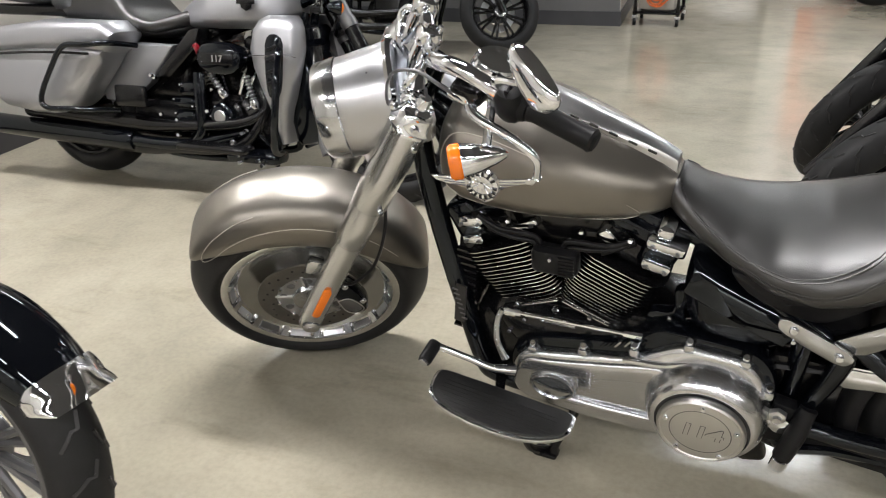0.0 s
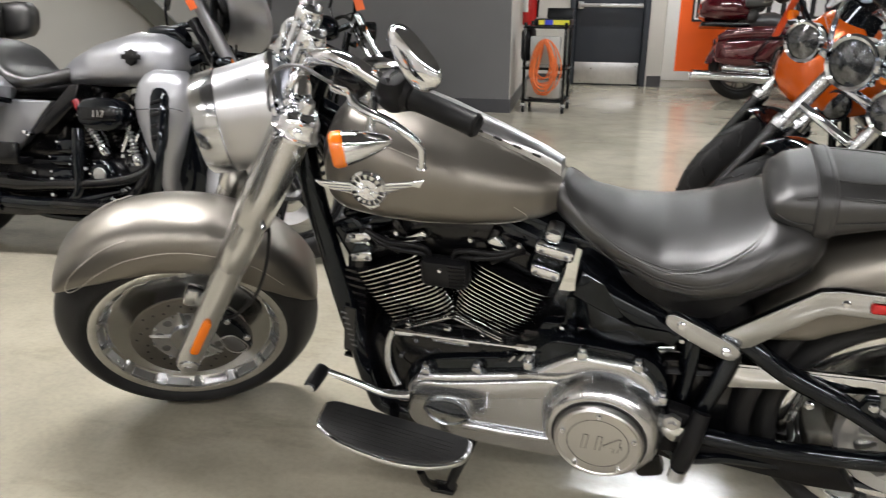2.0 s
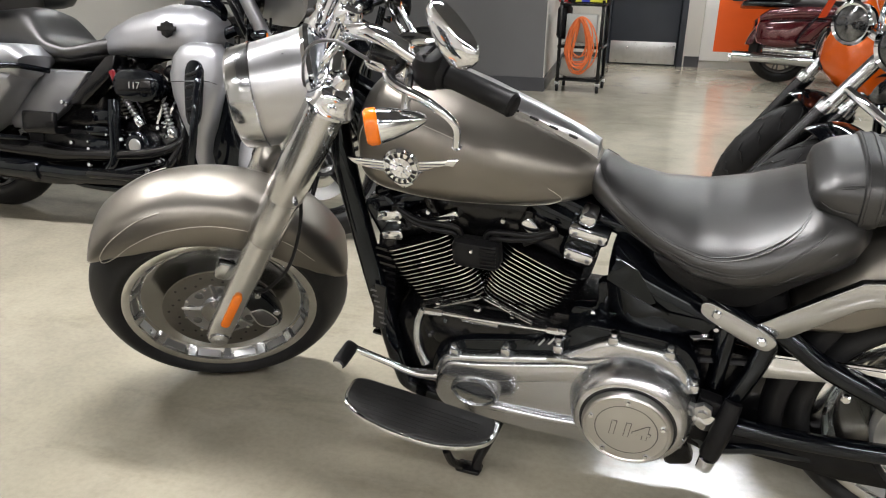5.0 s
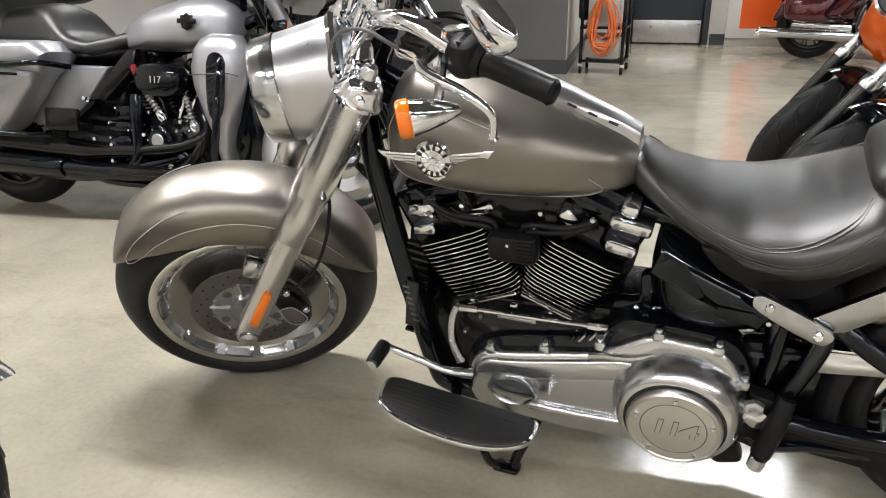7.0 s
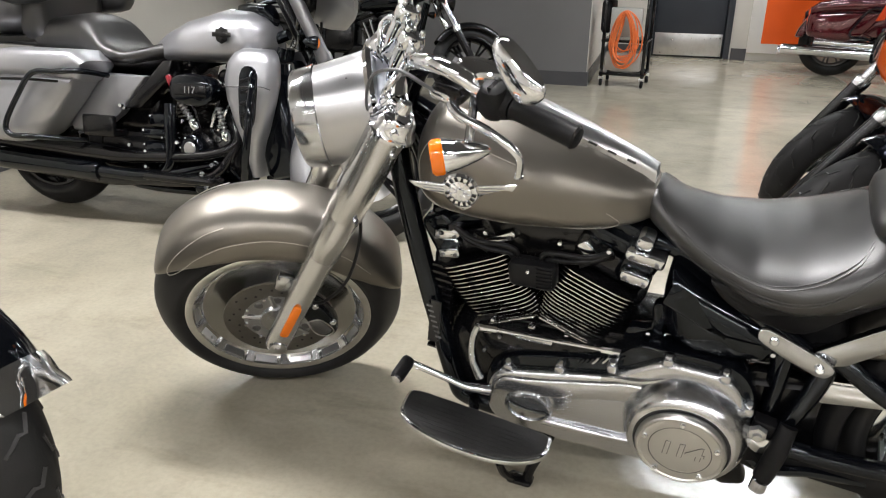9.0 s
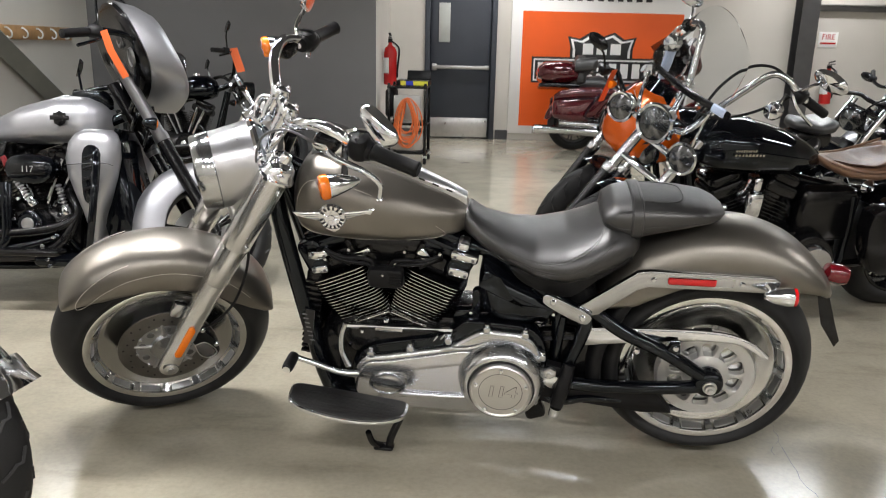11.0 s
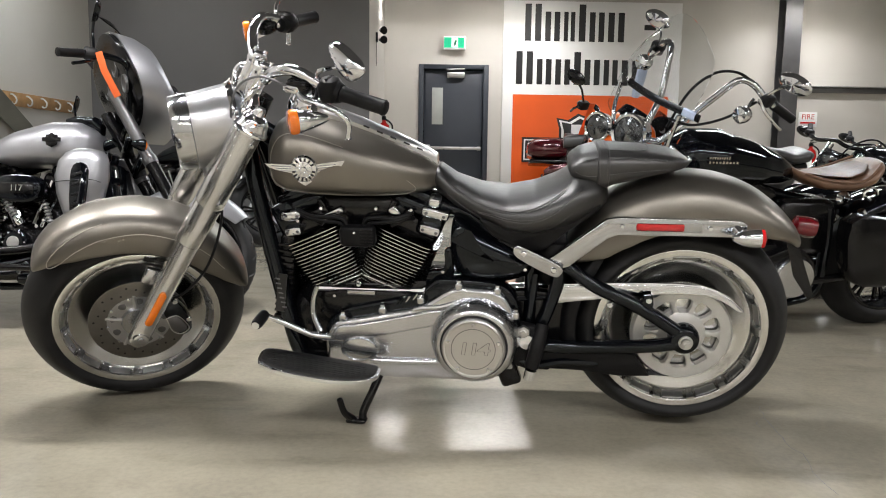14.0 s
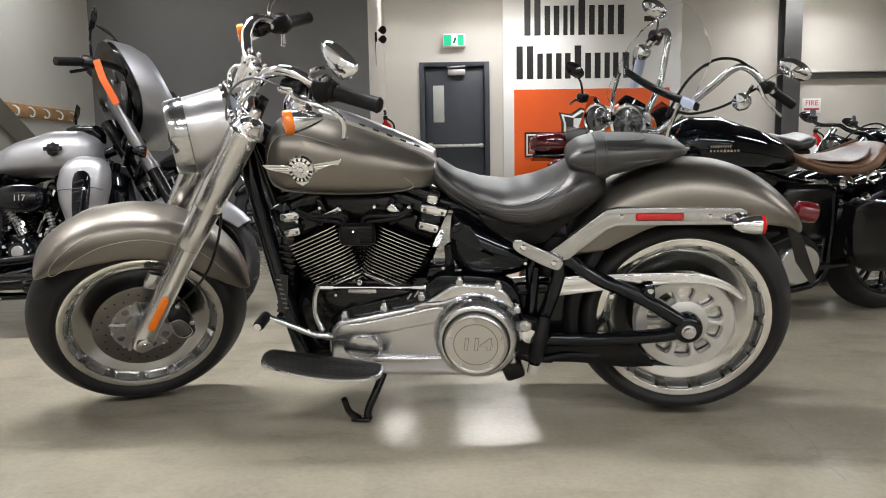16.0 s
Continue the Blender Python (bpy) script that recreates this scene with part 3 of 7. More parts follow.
# ---- wheels ----
def wheel(parent, c, R, W, rim, m, style="disc", mat_rim=None, tread=False, name="wheel", seg=64):
    """Tyre, rim and hub about the y axis at c, as parts under one wheel."""
    mat_rim = mat_rim or M_machined
    h = W / 2
    wh = Geo(m).lathe([(0.024, -h * 0.75), (0.045, -h * 0.7), (0.045, h * 0.7), (0.024, h * 0.75)], c, seg=24).ob(name, M_cast, parent, "wheel hub with tyre and rim")
    k = R - rim
    prof = [(rim * 0.985, -h * 0.78), (rim + k * 0.05, -h * 0.9), (rim + k * 0.16, -h * 0.985), (rim + k * 0.27, -h * 1.0), (rim + k * 0.4, -h * 0.955), (rim + k * 0.56, -h * 0.83),
            (rim + k * 0.73, -h * 0.62), (rim + k * 0.88, -h * 0.4), (rim + k * 0.97, -h * 0.2), (R, 0.0)]
    prof += [(r, -y) for r, y in prof[-2::-1]]
    t = Geo(m).lathe(prof, c, seg=seg)
    t.ob("tyre", M_rubber, wh, "black rubber tyre with clean sidewall", sharp=60)
    if tread:
        for k in range(20):
            for sgn in (-1, 1):
                a0 = 2 * math.pi * (k + (0.5 if sgn > 0 else 0)) / 20
                pts = []
                for s in range(5):
                    u = s / 4
                    y = sgn * h * (0.1 + 0.62 * u)
                    r = R - (R - rim) * 0.66 * (abs(y) / h) ** 1.9 - 0.0012
                    a = a0 + 0.2 * u + (0.05 if s == 1 else 0.0)
                    pts.append(Vector(c) + Vector((r * math.cos(a), y, r * math.sin(a))))
                Geo(m).tube(pts, 0.0048, 4, 1, smooth=False).ob("tread_groove", M_ink, wh)
    lip = [(rim * 0.985, -h * 0.76), (rim * 1.0, -h * 0.84), (rim * 0.99, -h * 0.86), (rim * 0.94, -h * 0.83), (rim * 0.93, -h * 0.76)]
    if style == "disc":
        n = 14
        for sg in (-1, 1):
            face = [(rim * q, sg * h * v) for q, v in ((0.985, 0.76), (1.0, 0.84), (0.997, 0.87), (0.985, 0.88), (0.922, 0.866), (0.915, 0.855), (0.912, 0.7))]
            Geo(m).lathe(face, c, seg=seg).ob("rim_lip", mat_rim, wh, "bright machined rim lip")
            wall = [(rim * q, sg * h * v) for q, v in ((0.915, 0.85), (0.905, 0.74), (0.88, 0.6), (0.838, 0.5))]
            Geo(m).lathe(wall, c, seg=seg).ob("rim_wall", M_polished, wh, "deep polished inner wall of the rim")
            dish = [(rim * q, sg * h * v) for q, v in ((0.84, 0.49), (0.833, 0.56), (0.822, 0.575), (0.808, 0.565), (0.76, 0.5), (0.68, 0.41), (0.58, 0.35), (0.45, 0.32), (0.35, 0.32), (0.25, 0.36), (0.19, 0.45))]
            Geo(m).lathe(dish, c, seg=seg).ob("disc_face", M_polished, wh, "smooth dished polished aluminium face")
            box_faces = [(0, 1, 3, 2), (4, 6, 7, 5), (0, 4, 5, 1), (2, 3, 7, 6), (0, 2, 6, 4), (1, 5, 7, 3)]
            for k in range(n):
                a = 2 * math.pi * k / n
                # a tooth that bridges the deep wall, and the dark sill of the pocket beside it
                vs, sill = [], []
                for y, r0, r1, hw in ((0.868, 0.922, 0.895, 0.05), (0.52, 0.87, 0.812, 0.035)):
                    for r in (r0, r1):
                        for w in (-hw, hw):
                            vs.append(Vector(c) + Vector((rim * r * math.cos(a + w), sg * h * y, rim * r * math.sin(a + w))))
                Geo(m).add(vs, box_faces).ob("rim_tooth", M_satinchrome, wh, flat=True)
                for y, r in ((0.78, 0.912), (0.58, 0.88)):
                    for q in (0.0, 0.01):
                        for w in (0.085, 0.36):
                            sill.append(Vector(c) + Vector((rim * (r - q) * math.cos(a + w), sg * h * y, rim * (r - q) * math.sin(a + w))))
                Geo(m).add(sill, box_faces).ob("rim_pocket", M_brushed, wh, flat=True)
    else:
        Geo(m).lathe(lip + [(rim * 0.86, -h * 0.4), (rim * 0.86, h * 0.4)] + [(r, -y) for r, y in lip[::-1]], c, seg=seg).ob("rim_band", mat_rim, wh)
        n = {"spoke5": 5, "spoke9": 9, "spoke7": 7}.get(style, 9)
        for k in range(n):
            a = 2 * math.pi * k / n
            for d in (-0.11, 0.11):
                p0 = Vector(c) + Vector((0.035 * math.cos(a), 0, 0.035 * math.sin(a)))
                p1 = Vector(c) + Vector((rim * 0.9 * math.cos(a + d), 0, rim * 0.9 * math.sin(a + d)))
                Geo(m).tube([p0, p1], [0.012, 0.009], 8, smooth=False).ob("spoke", mat_rim, wh)
        Geo(m).lathe([(0.03, -h * 0.55), (0.06, -h * 0.5), (0.06, h * 0.5), (0.03, h * 0.55)], c, seg=24).ob("hub", mat_rim, wh)
    return wh


def brake_disc(parent, c, m, r0, r1, y):
    d = Geo(m).lathe([(r0, y - 0.003), (r1, y - 0.003), (r1, y + 0.003), (r0, y + 0.003), (r0, y - 0.003)], c, seg=48).ob("brake_disc", M_disc, parent, "steel brake disc")
    for k in range(5):
        a = 2 * math.pi * k / 5 + 0.3
        p0 = Vector(c) + Vector((0.04 * math.cos(a), y, 0.04 * math.sin(a)))
        p1 = Vector(c) + Vector((r0 * 1.05 * math.cos(a), y, r0 * 1.05 * math.sin(a)))
        Geo(m).tube([p0, p1], [0.008, 0.006], 8, smooth=False).ob("disc_carrier", M_brushed, d)
    Geo(m).lathe([(0.0, y - 0.012), (0.05, y - 0.012), (0.055, y), (0.05, y + 0.01)], c, seg=24).ob("disc_hub", M_cast, d)
    Geo(m).lathe([(0.03, y + 0.002), (r0 * 1.02, y + 0.002), (r0 * 1.02, y - 0.001), (0.03, y - 0.001)], c, seg=40).ob("carrier_plate", M_brushed, d)
    for k in range(9):
        a = 2 * math.pi * k / 9
        p = [Vector(c) + Vector((q * math.cos(a + w), 0, q * math.sin(a + w))) for q, w in ((0.064, -0.06), (0.07, -0.14), (0.081, -0.15), (0.086, -0.06), (0.086, 0.06), (0.081, 0.15), (0.07, 0.14), (0.064, 0.06))]
        Geo(m).plate([(v.x, v.z) for v in p], y - 0.0012, y - 0.0024, 0.0004).ob("carrier_window", M_gunmetal, d)
        bolt(d, Vector(c) + Vector((0.092 * math.cos(a + 0.35), y - 0.002, 0.092 * math.sin(a + 0.35))), 0.005, m=m)
    for k in range(30):
        a = 2 * math.pi * k / 30
        r = r0 + (r1 - r0) * (0.3 + 0.4 * (k % 3) / 2)
        Geo(m).lathe([(0.0, -0.0005), (0.0035, -0.0005), (0.0035, 0.0005)], Vector(c) + Vector((r * math.cos(a), y - 0.0035, r * math.sin(a))), seg=8).ob("disc_hole", M_ink, d)
    return d


def bolt(parent, p, r=0.007, axis=(0, -1, 0), m=None, material=None, length=0.006):
    g = Geo(m).lathe([(0, -0.002), (r, -0.002), (r, length * 0.6), (r * 0.75, length), (0, length)], p, axis, 10)
    return g.ob("bolt", material or M_chrome, parent)


def arc_fender(m, c, a0, a1, R, half, drop, n=28, lipr=0.01, rise=None, flat=0.72, tail=1.0, nose=1.0):
    """A mudguard round c from angle a0 to a1 (degrees, 0 = rearwards, 90 = up), open below."""
    rings = []
    for i in range(n + 1):
        t = i / n
        a = radians(a0 + (a1 - a0) * t)
        end = min(1.0, (min(t, 1 - t) * n / 3.0 + 0.02)) ** 0.5
        ro = R + (rise(t) if rise else 0)
        w = half * (0.86 + 0.14 * end)
        d = drop * (0.75 + 0.25 * end) * (tail + (1 - tail) * min(1, t / 0.4)) * (nose + (1 - nose) * min(1, (1 - t) / 0.45))
        sec = [(-w * math.sin(u) ** flat, -d * (1 - math.cos(u) ** 0.85)) for u in (radians(q) for q in (90, 80, 70, 60, 50, 40, 30, 20, 10))] + [(0, 0.0)]
        sec = [(-w * 0.995, -d - lipr * (tail + (1 - tail) * min(1, t / 0.4)) * (nose + (1 - nose) * min(1, (1 - t) / 0.45)))] + sec
        sec += [(-y, r) for y, r in sec[-2::-1]]
        inner = [(y * 0.965, r - 0.004) for y, r in sec[::-1]]
        ring = []
        for y, r in sec + inner:
            rr = ro + r * (1 if end > 0.9 else 1.0)
            ring.append((c[0] + rr * math.cos(a), c[1] + y, c[2] + rr * math.sin(a)))
        rings.append(ring)
    return Geo(m).loft(rings)


def skirt_fender(m, c, table, shoulder=0.075, n=44, squash=0.72):
    """A mudguard round c with deep flat sides; rows: angle (0 = rearwards, 90 = up), ridge radius, half width, radius of the lower edge."""
    rings = []
    for i in range(n + 1):
        a = table[0][0] + (table[-1][0] - table[0][0]) * i / n
        R, w, low = lerp_table(table, a)
        a = radians(a)
        sh = min(shoulder, (R - low) * 0.8)
        sec = [(0.0, R)]
        for k in range(1, 11):
            u = radians(9 * k)
            sec.append((w * math.sin(u) ** squash, R - sh * (1 - math.cos(u) ** 0.9)))
        sec += [(w * 1.006, R - sh - (R - sh - low) * 0.5), (w * 0.995, low + 0.004), (w * 0.985, low)]
        outer = [(-y, r) for y, r in sec[:0:-1]] + sec
        inner = [(y * 0.96, r - 0.004 if abs(y) < w * 0.9 else r) for y, r in outer[::-1]]
        rings.append([(c[0] + r * math.cos(a), c[1] + y, c[2] + r * math.sin(a)) for y, r in outer + inner])
    return Geo(m).loft(rings)


# ---- the satin bronze cruiser, on its side stand ----
BIKE = pose(0.0, 1.756, 0, 0, 0, -7.35) @ pose(0, 0, 0, 11.5)
cruiser = thing("motorcycle", BIKE, "satin bronze-grey cruiser motorcycle with chrome front leaning on its stand", "motorcycle")
I4 = Matrix()
AXLE_F, AXLE_R = Vector((-0.85, 0, 0.327)), Vector((0.834, 0, 0.33))
HEAD = Vector((-0.9365, 0, 0))
STEER = Matrix.Translation(HEAD) @ Matrix.Rotation(radians(31.5), 4, Vector((0.5, 0, 0.866))) @ Matrix.Translation(-HEAD)

# wheels
wf = wheel(cruiser, AXLE_F, 0.329, 0.165, 0.244, STEER, "disc")
brake_disc(wf, AXLE_F, STEER, 0.094, 0.146, -0.072)
wr = wheel(cruiser, AXLE_R, 0.319, 0.206, 0.246, I4, "disc")
pul = Geo().lathe([(0.108, -0.112), (0.136, -0.114), (0.142, -0.106), (0.142, -0.088), (0.108, -0.088), (0.108, -0.112)], AXLE_R, seg=56).ob("pulley", M_silvercast, wr, "cast aluminium belt pulley")
Geo().lathe([(0.0, -0.125), (0.05, -0.12), (0.066, -0.112), (0.068, -0.08)], AXLE_R, seg=28).ob("pulley_hub", M_silvercast, pul)
for k in range(10):
    a = 2 * math.pi * k / 10
    p0, p1 = (AXLE_R + Vector((r * math.cos(a), -0.102, r * math.sin(a))) for r in (0.06, 0.13))
    sc_, ss_ = math.cos(a), math.sin(a)
    trap = [(0.056, -0.011), (0.085, -0.006), (0.1, -0.009), (0.111, -0.022), (0.111, 0.022), (0.1, 0.009), (0.085, 0.006), (0.056, 0.011)]
    Geo().plate([(AXLE_R.x + u * sc_ - v * ss_, AXLE_R.z + u * ss_ + v * sc_) for u, v in trap], -0.09, -0.111, 0.004).ob("pulley_spoke", M_silvercast, pul)
Geo().lathe([(0.05, -0.086), (0.125, -0.082), (0.14, -0.06)], AXLE_R, seg=40).ob("wheel_face", M_polished, wr)
g = Geo().tube([(0.31, -0.1, 0.41), (0.8325, -0.1, 0.474)], 0.007, 6, smooth=False, flat=2.0)
g.tube([(0.31, -0.1, 0.21), (0.8325, -0.1, 0.196)], 0.007, 6, smooth=False, flat=2.0)
g.ob("drive_belt", M_plastic, cruiser, "black toothed drive belt")

# mudguards
skirt_fender(STEER, AXLE_F, [(11, 0.352, 0.084, 0.336), (14, 0.358, 0.094, 0.318), (22, 0.364, 0.101, 0.292), (35, 0.37, 0.104, 0.268), (55, 0.375, 0.105, 0.262), (80, 0.379, 0.105, 0.266), (100, 0.38, 0.104, 0.276), (114, 0.376, 0.102, 0.294),
                              (124, 0.369, 0.098, 0.32), (131, 0.36, 0.088, 0.334), (134.5, 0.352, 0.074, 0.34)]).ob("front_mudguard", M_satin, cruiser, "satin bronze front mudguard", sharp=60)
skirt_fender(I4, (0.8325, 0, 0.341), [(38, 0.4, 0.06, 0.385), (41, 0.412, 0.09, 0.382), (46, 0.42, 0.115, 0.376), (54, 0.428, 0.13, 0.35), (64, 0.436, 0.137, 0.325), (80, 0.442, 0.138, 0.31), (100, 0.441, 0.138, 0.3), (122, 0.436, 0.138, 0.3), (136, 0.42, 0.136, 0.312), (143, 0.405, 0.13, 0.34), (147, 0.39, 0.12, 0.36)],
             shoulder=0.12, squash=0.85).ob("rear_mudguard", M_satin, cruiser, "satin bronze rear mudguard", sharp=60)

# tank
TANK = [(-0.362, 0.05, 0.84, 0.79), (-0.352, 0.1, 0.885, 0.755), (-0.33, 0.135, 0.92, 0.73), (-0.29, 0.158, 0.945, 0.718), (-0.22, 0.17, 0.943, 0.713), (-0.13, 0.168, 0.915, 0.71),
        (-0.04, 0.15, 0.88, 0.71), (0.04, 0.12, 0.845, 0.712), (0.1, 0.085, 0.815, 0.718), (0.135, 0.05, 0.79, 0.73)]
rings = []
for i in range(45):
    x = -0.362 + (0.497) * (i / 44) ** 1.15
    w, zt, zb = lerp_table(TANK, x)
    zc = zb + (zt - zb) * 0.42
    rings.append(sellipse((0, zc), w, zt - zc, zc - zb, x, 44, 2.3, low=3.4))
Geo().loft(rings).ob("fuel_tank", M_satin, cruiser, "satin bronze teardrop fuel tank", sharp=60)
# console over the tank
rings = []
for x, w, z in ((-0.31, 0.035, 0.94), (-0.29, 0.045, 0.958), (-0.2, 0.05, 0.952), (-0.1, 0.042, 0.918), (0.0, 0.034, 0.878), (0.09, 0.028, 0.837), (0.125, 0.024, 0.817)):
    rings.append([(x, y * w, z + dz) for y, dz in ((-1, -0.035), (-1, -0.006), (-0.8, 0.002), (0, 0.006), (0.8, 0.002), (1, -0.006), (1, -0.035))])
cons = Geo().loft(rings).ob("tank_console", M_brushed, cruiser, "satin chrome tank console")
Geo().lathe([(0.06, -0.02), (0.062, 0.0), (0.056, 0.03), (0.05, 0.04), (0.045, 0.036), (0.0, 0.036)], (-0.25, 0, 0.955), (0.35, 0, 1), 36).ob("speedometer", M_chrome, cons, "round chrome-rimmed dial")
for i in range(5):
    x = -0.075 + i * 0.038
    Geo().box((x, -0.039 + 0.0022 * i, 0.9025 - 0.0138 * i * 1.15), (0.019, 0.004, 0.005), pose(0, 0, 0, 0, 22, 0), bev=0.0015).ob("console_slot", M_ink, cons)

def tank_point(x, ang, lift=0.002):
    w, zt, zb = lerp_table(TANK, x)
    zc = zb + (zt - zb) * 0.42
    a = radians(ang)
    ca, sa = math.cos(a), math.sin(a)
    e = 2 / (2.3 if sa > 0 else 3.4)
    return (x, -abs(ca) ** e * (w + lift), zc + math.copysign(abs(sa) ** e, sa) * (zt - zc if sa > 0 else zc - zb))


for sg in (-1, 1):
    Geo(Matrix.Diagonal((1, -sg, 1, 1))).tube([tank_point(x, a) for x, a in ((-0.12, 32), (-0.22, 36), (-0.29, 34), (-0.325, 18), (-0.335, -5), (-0.32, -30), (-0.27, -42), (-0.15, -43), (-0.02, -42), (0.04, -40), (0.062, -33), (0.072, -22), (0.07, -10), (0.05, 0))], 0.0009, 4, 10).ob("pinstripe", M_pin, cruiser, "fine pale pinstripe")
for sg in (-1, 1):
    loop = [(30, 0.318), (50, 0.326), (75, 0.332), (95, 0.331), (110, 0.324), (121, 0.318), (126, 0.328), (124, 0.342), (116, 0.352), (104, 0.362), (95, 0.366)]
    fs_pts = []
    for a, r in loop:
        w = 0.1055 if r < 0.334 else 0.1055 - (r - 0.334) * 0.85
        fs_pts.append(AXLE_F + Vector((r * math.cos(radians(a)), sg * w, r * math.sin(radians(a)))))
    Geo(STEER).tube(fs_pts, 0.0011, 4, 6).ob("pinstripe", M_pin, cruiser)

# winged badge (no lettering)
for sg in (-1, 1):
    bm_ = Matrix.Diagonal((1, sg, 1, 1)) @ pose(-0.225, -0.1685, 0.806, 6, 0, 2)
    bd = Geo(bm_).lathe([(0, 0.008), (0.02, 0.008), (0.035, 0.007), (0.039, 0.002), (0.039, -0.006)], (0, 0, 0), (0, -1, 0), 32).ob("badge", M_chrome, cruiser, "round chrome badge with wings")
    for a in [-62.5 + 25 * k for k in range(6)] + [180 - 77 + 22 * k for k in range(8)]:
        am = bm_ @ Matrix.Rotation(radians(a), 4, "Y")
        Geo(am).box((0, -0.0088, 0.0285), (0.0048, 0.002, 0.0085)).ob("lettering_bar", M_ink, bd)
    for r_ in (0.0228, 0.0345):
        Geo(bm_).lathe([(r_, 0.008), (r_ + 0.0008, 0.0094), (r_ + 0.0016, 0.008)], (0, 0, 0), (0, -1, 0), 32).ob("badge_ring", M_chrome, bd)
    Geo(bm_).lathe([(0.0, 0.011), (0.007, 0.0105), (0.009, 0.008)], (0, 0, 0), (0, -1, 0), 10).ob("badge_boss", M_chrome, bd)
    for k in range(10):
        am = bm_ @ Matrix.Rotation(radians(36 * k), 4, "Y")
        Geo(am).box((0, -0.0085, 0.0155), (0.0026, 0.003, 0.013), bev=0.0008).ob("badge_ray", M_chrome, bd)
    for s in (-1, 1):
        ln = 0.075 if s < 0 else 0.085
        out = [(s * 0.03, 0.014), (s * (0.03 + ln), 0.02 + (0.004 if s > 0 else 0)), (s * (0.02 + ln), 0.008), (s * (0.0 + ln), 0.0), (s * (ln - 0.03), -0.008), (s * 0.03, -0.012)]
        Geo(bm_ @ pose(0, 0, 0, 0, 0, -7 * s if s < 0 else 3)).plate(out, 0.002, -0.005, 0.0015).ob("wing", M_chrome, bd)
        for k in range(3):
            Geo(bm_ @ pose(0, 0, 0, 0, 0, -7 * s if s < 0 else 3)).box((s * (0.062 - 0.006 * k), -0.0052, 0.011 - 0.007 * k), (0.055 - 0.012 * k, 0.0012, 0.0012), pose(0, 0, 0, 0, -s * 5, 0)).ob("feather_line", M_gunmetal, bd)
    Geo(bm_).plate([(-0.016, -0.03), (0.016, -0.03), (0.02, -0.036), (0.0, -0.048), (-0.02, -0.036)], 0.002, -0.005, 0.001).ob("badge_tail", M_chrome, bd)


# seat
def seat_loft(table, n=36, ring=30, p=2.6, m=None):
    rings = []
    x0, x1 = table[0][0], table[-1][0]
    for i in range(n + 1):
        x = x0 + (x1 - x0) * i / n
        w, zt, zb, dip = lerp_table(table, x)
        zc = (zt + zb) / 2
        r = sellipse((0, zc), w, zt - zc, zc - zb, x, ring, p)
        rings.append([Vector((q.x, q.y, q.z - dip * (1 - (q.y / max(w, 1e-4)) ** 2) if q.z > zc else q.z)) for q in r])
    return Geo(m).loft(rings)


SEAT = [(0.112, 0.05, 0.785, 0.73, 0.0), (0.13, 0.068, 0.797, 0.71, 0.0), (0.18, 0.092, 0.76, 0.675, 0.0), (0.25, 0.13, 0.733, 0.645, 0.002), (0.33, 0.17, 0.722, 0.618, 0.004),
        (0.41, 0.188, 0.737, 0.61, 0.005), (0.47, 0.183, 0.763, 0.622, 0.005), (0.515, 0.174, 0.79, 0.637, 0.003), (0.555, 0.157, 0.793, 0.657, 0.0), (0.585, 0.135, 0.785, 0.674, 0.0), (0.605, 0.09, 0.767, 0.692, 0.0)]
st = seat_loft(SEAT, 44, 36, 2.3).ob("rider_seat", M_leather, cruiser, "smooth black leather rider seat", sharp=70)
PAN = [(0.255, 0.665), (0.339, 0.64), (0.377, 0.63), (0.431, 0.64), (0.499, 0.69), (0.56, 0.73), (0.585, 0.7), (0.5, 0.632), (0.43, 0.575), (0.362, 0.582), (0.29, 0.614)]
Geo().plate([(q[0], q[1]) for q in spline([(x, z, 0) for x, z in PAN], 3, True)], -0.136, 0.136, 0.012).ob("seat_pan", M_plastic, st, "matt black seat pan")
PILL = [(0.498, 0.07, 0.808, 0.786, 0), (0.506, 0.1, 0.822, 0.772, 0), (0.53, 0.114, 0.84, 0.754, 0), (0.576, 0.122, 0.854, 0.732, 0), (0.62, 0.122, 0.853, 0.75, 0), (0.71, 0.116, 0.849, 0.774, 0), (0.775, 0.1, 0.841, 0.788, 0), (0.808, 0.075, 0.829, 0.796, 0), (0.826, 0.04, 0.818, 0.802, 0)]
pl = seat_loft(PILL, 44, 36, 3.0).ob("passenger_pad", M_leather, cruiser, "black leather passenger pad with a strap", sharp=70)
rings = []
for x, k in ((0.572, 1.0), (0.574, 1.025), (0.602, 1.025), (0.604, 1.0)):
    w, zt, zb, _ = lerp_table(PILL, x)
    zc = (zt + zb) / 2
    rings.append(sellipse((0, zc), w * k + 0.001, (zt - zc) * k + 0.002, (zc - zb) * k, x, 36, 3.0))
sb = Geo().loft(rings).ob("strap", M_leather, pl, "leather hold-down strap")
Geo().lathe([(0, 0.012), (0.006, 0.011), (0.009, 0.004), (0.009, -0.004)], (0.828, 0, 0.812), (1, 0, 0.1), 14).ob("pad_stud", M_chrome, pl, "small chrome fixing stud")


def seat_point(table, x, ang, p=2.3, lift=0.0005):
    w, zt, zb, dip = lerp_table(table, x)
    zc = (zt + zb) / 2
    a = radians(ang)
    ca, sa = math.cos(a), math.sin(a)
    y = -math.copysign(abs(ca) ** (2 / p), ca) * (w + lift)
    z = zc + math.copysign(abs(sa) ** (2 / p), sa) * (zt - zc + lift if sa > 0 else zc - zb + lift)
    return (x, y, z - (dip * (1 - (y / w) ** 2) if sa > 0 and abs(y) < w else 0))


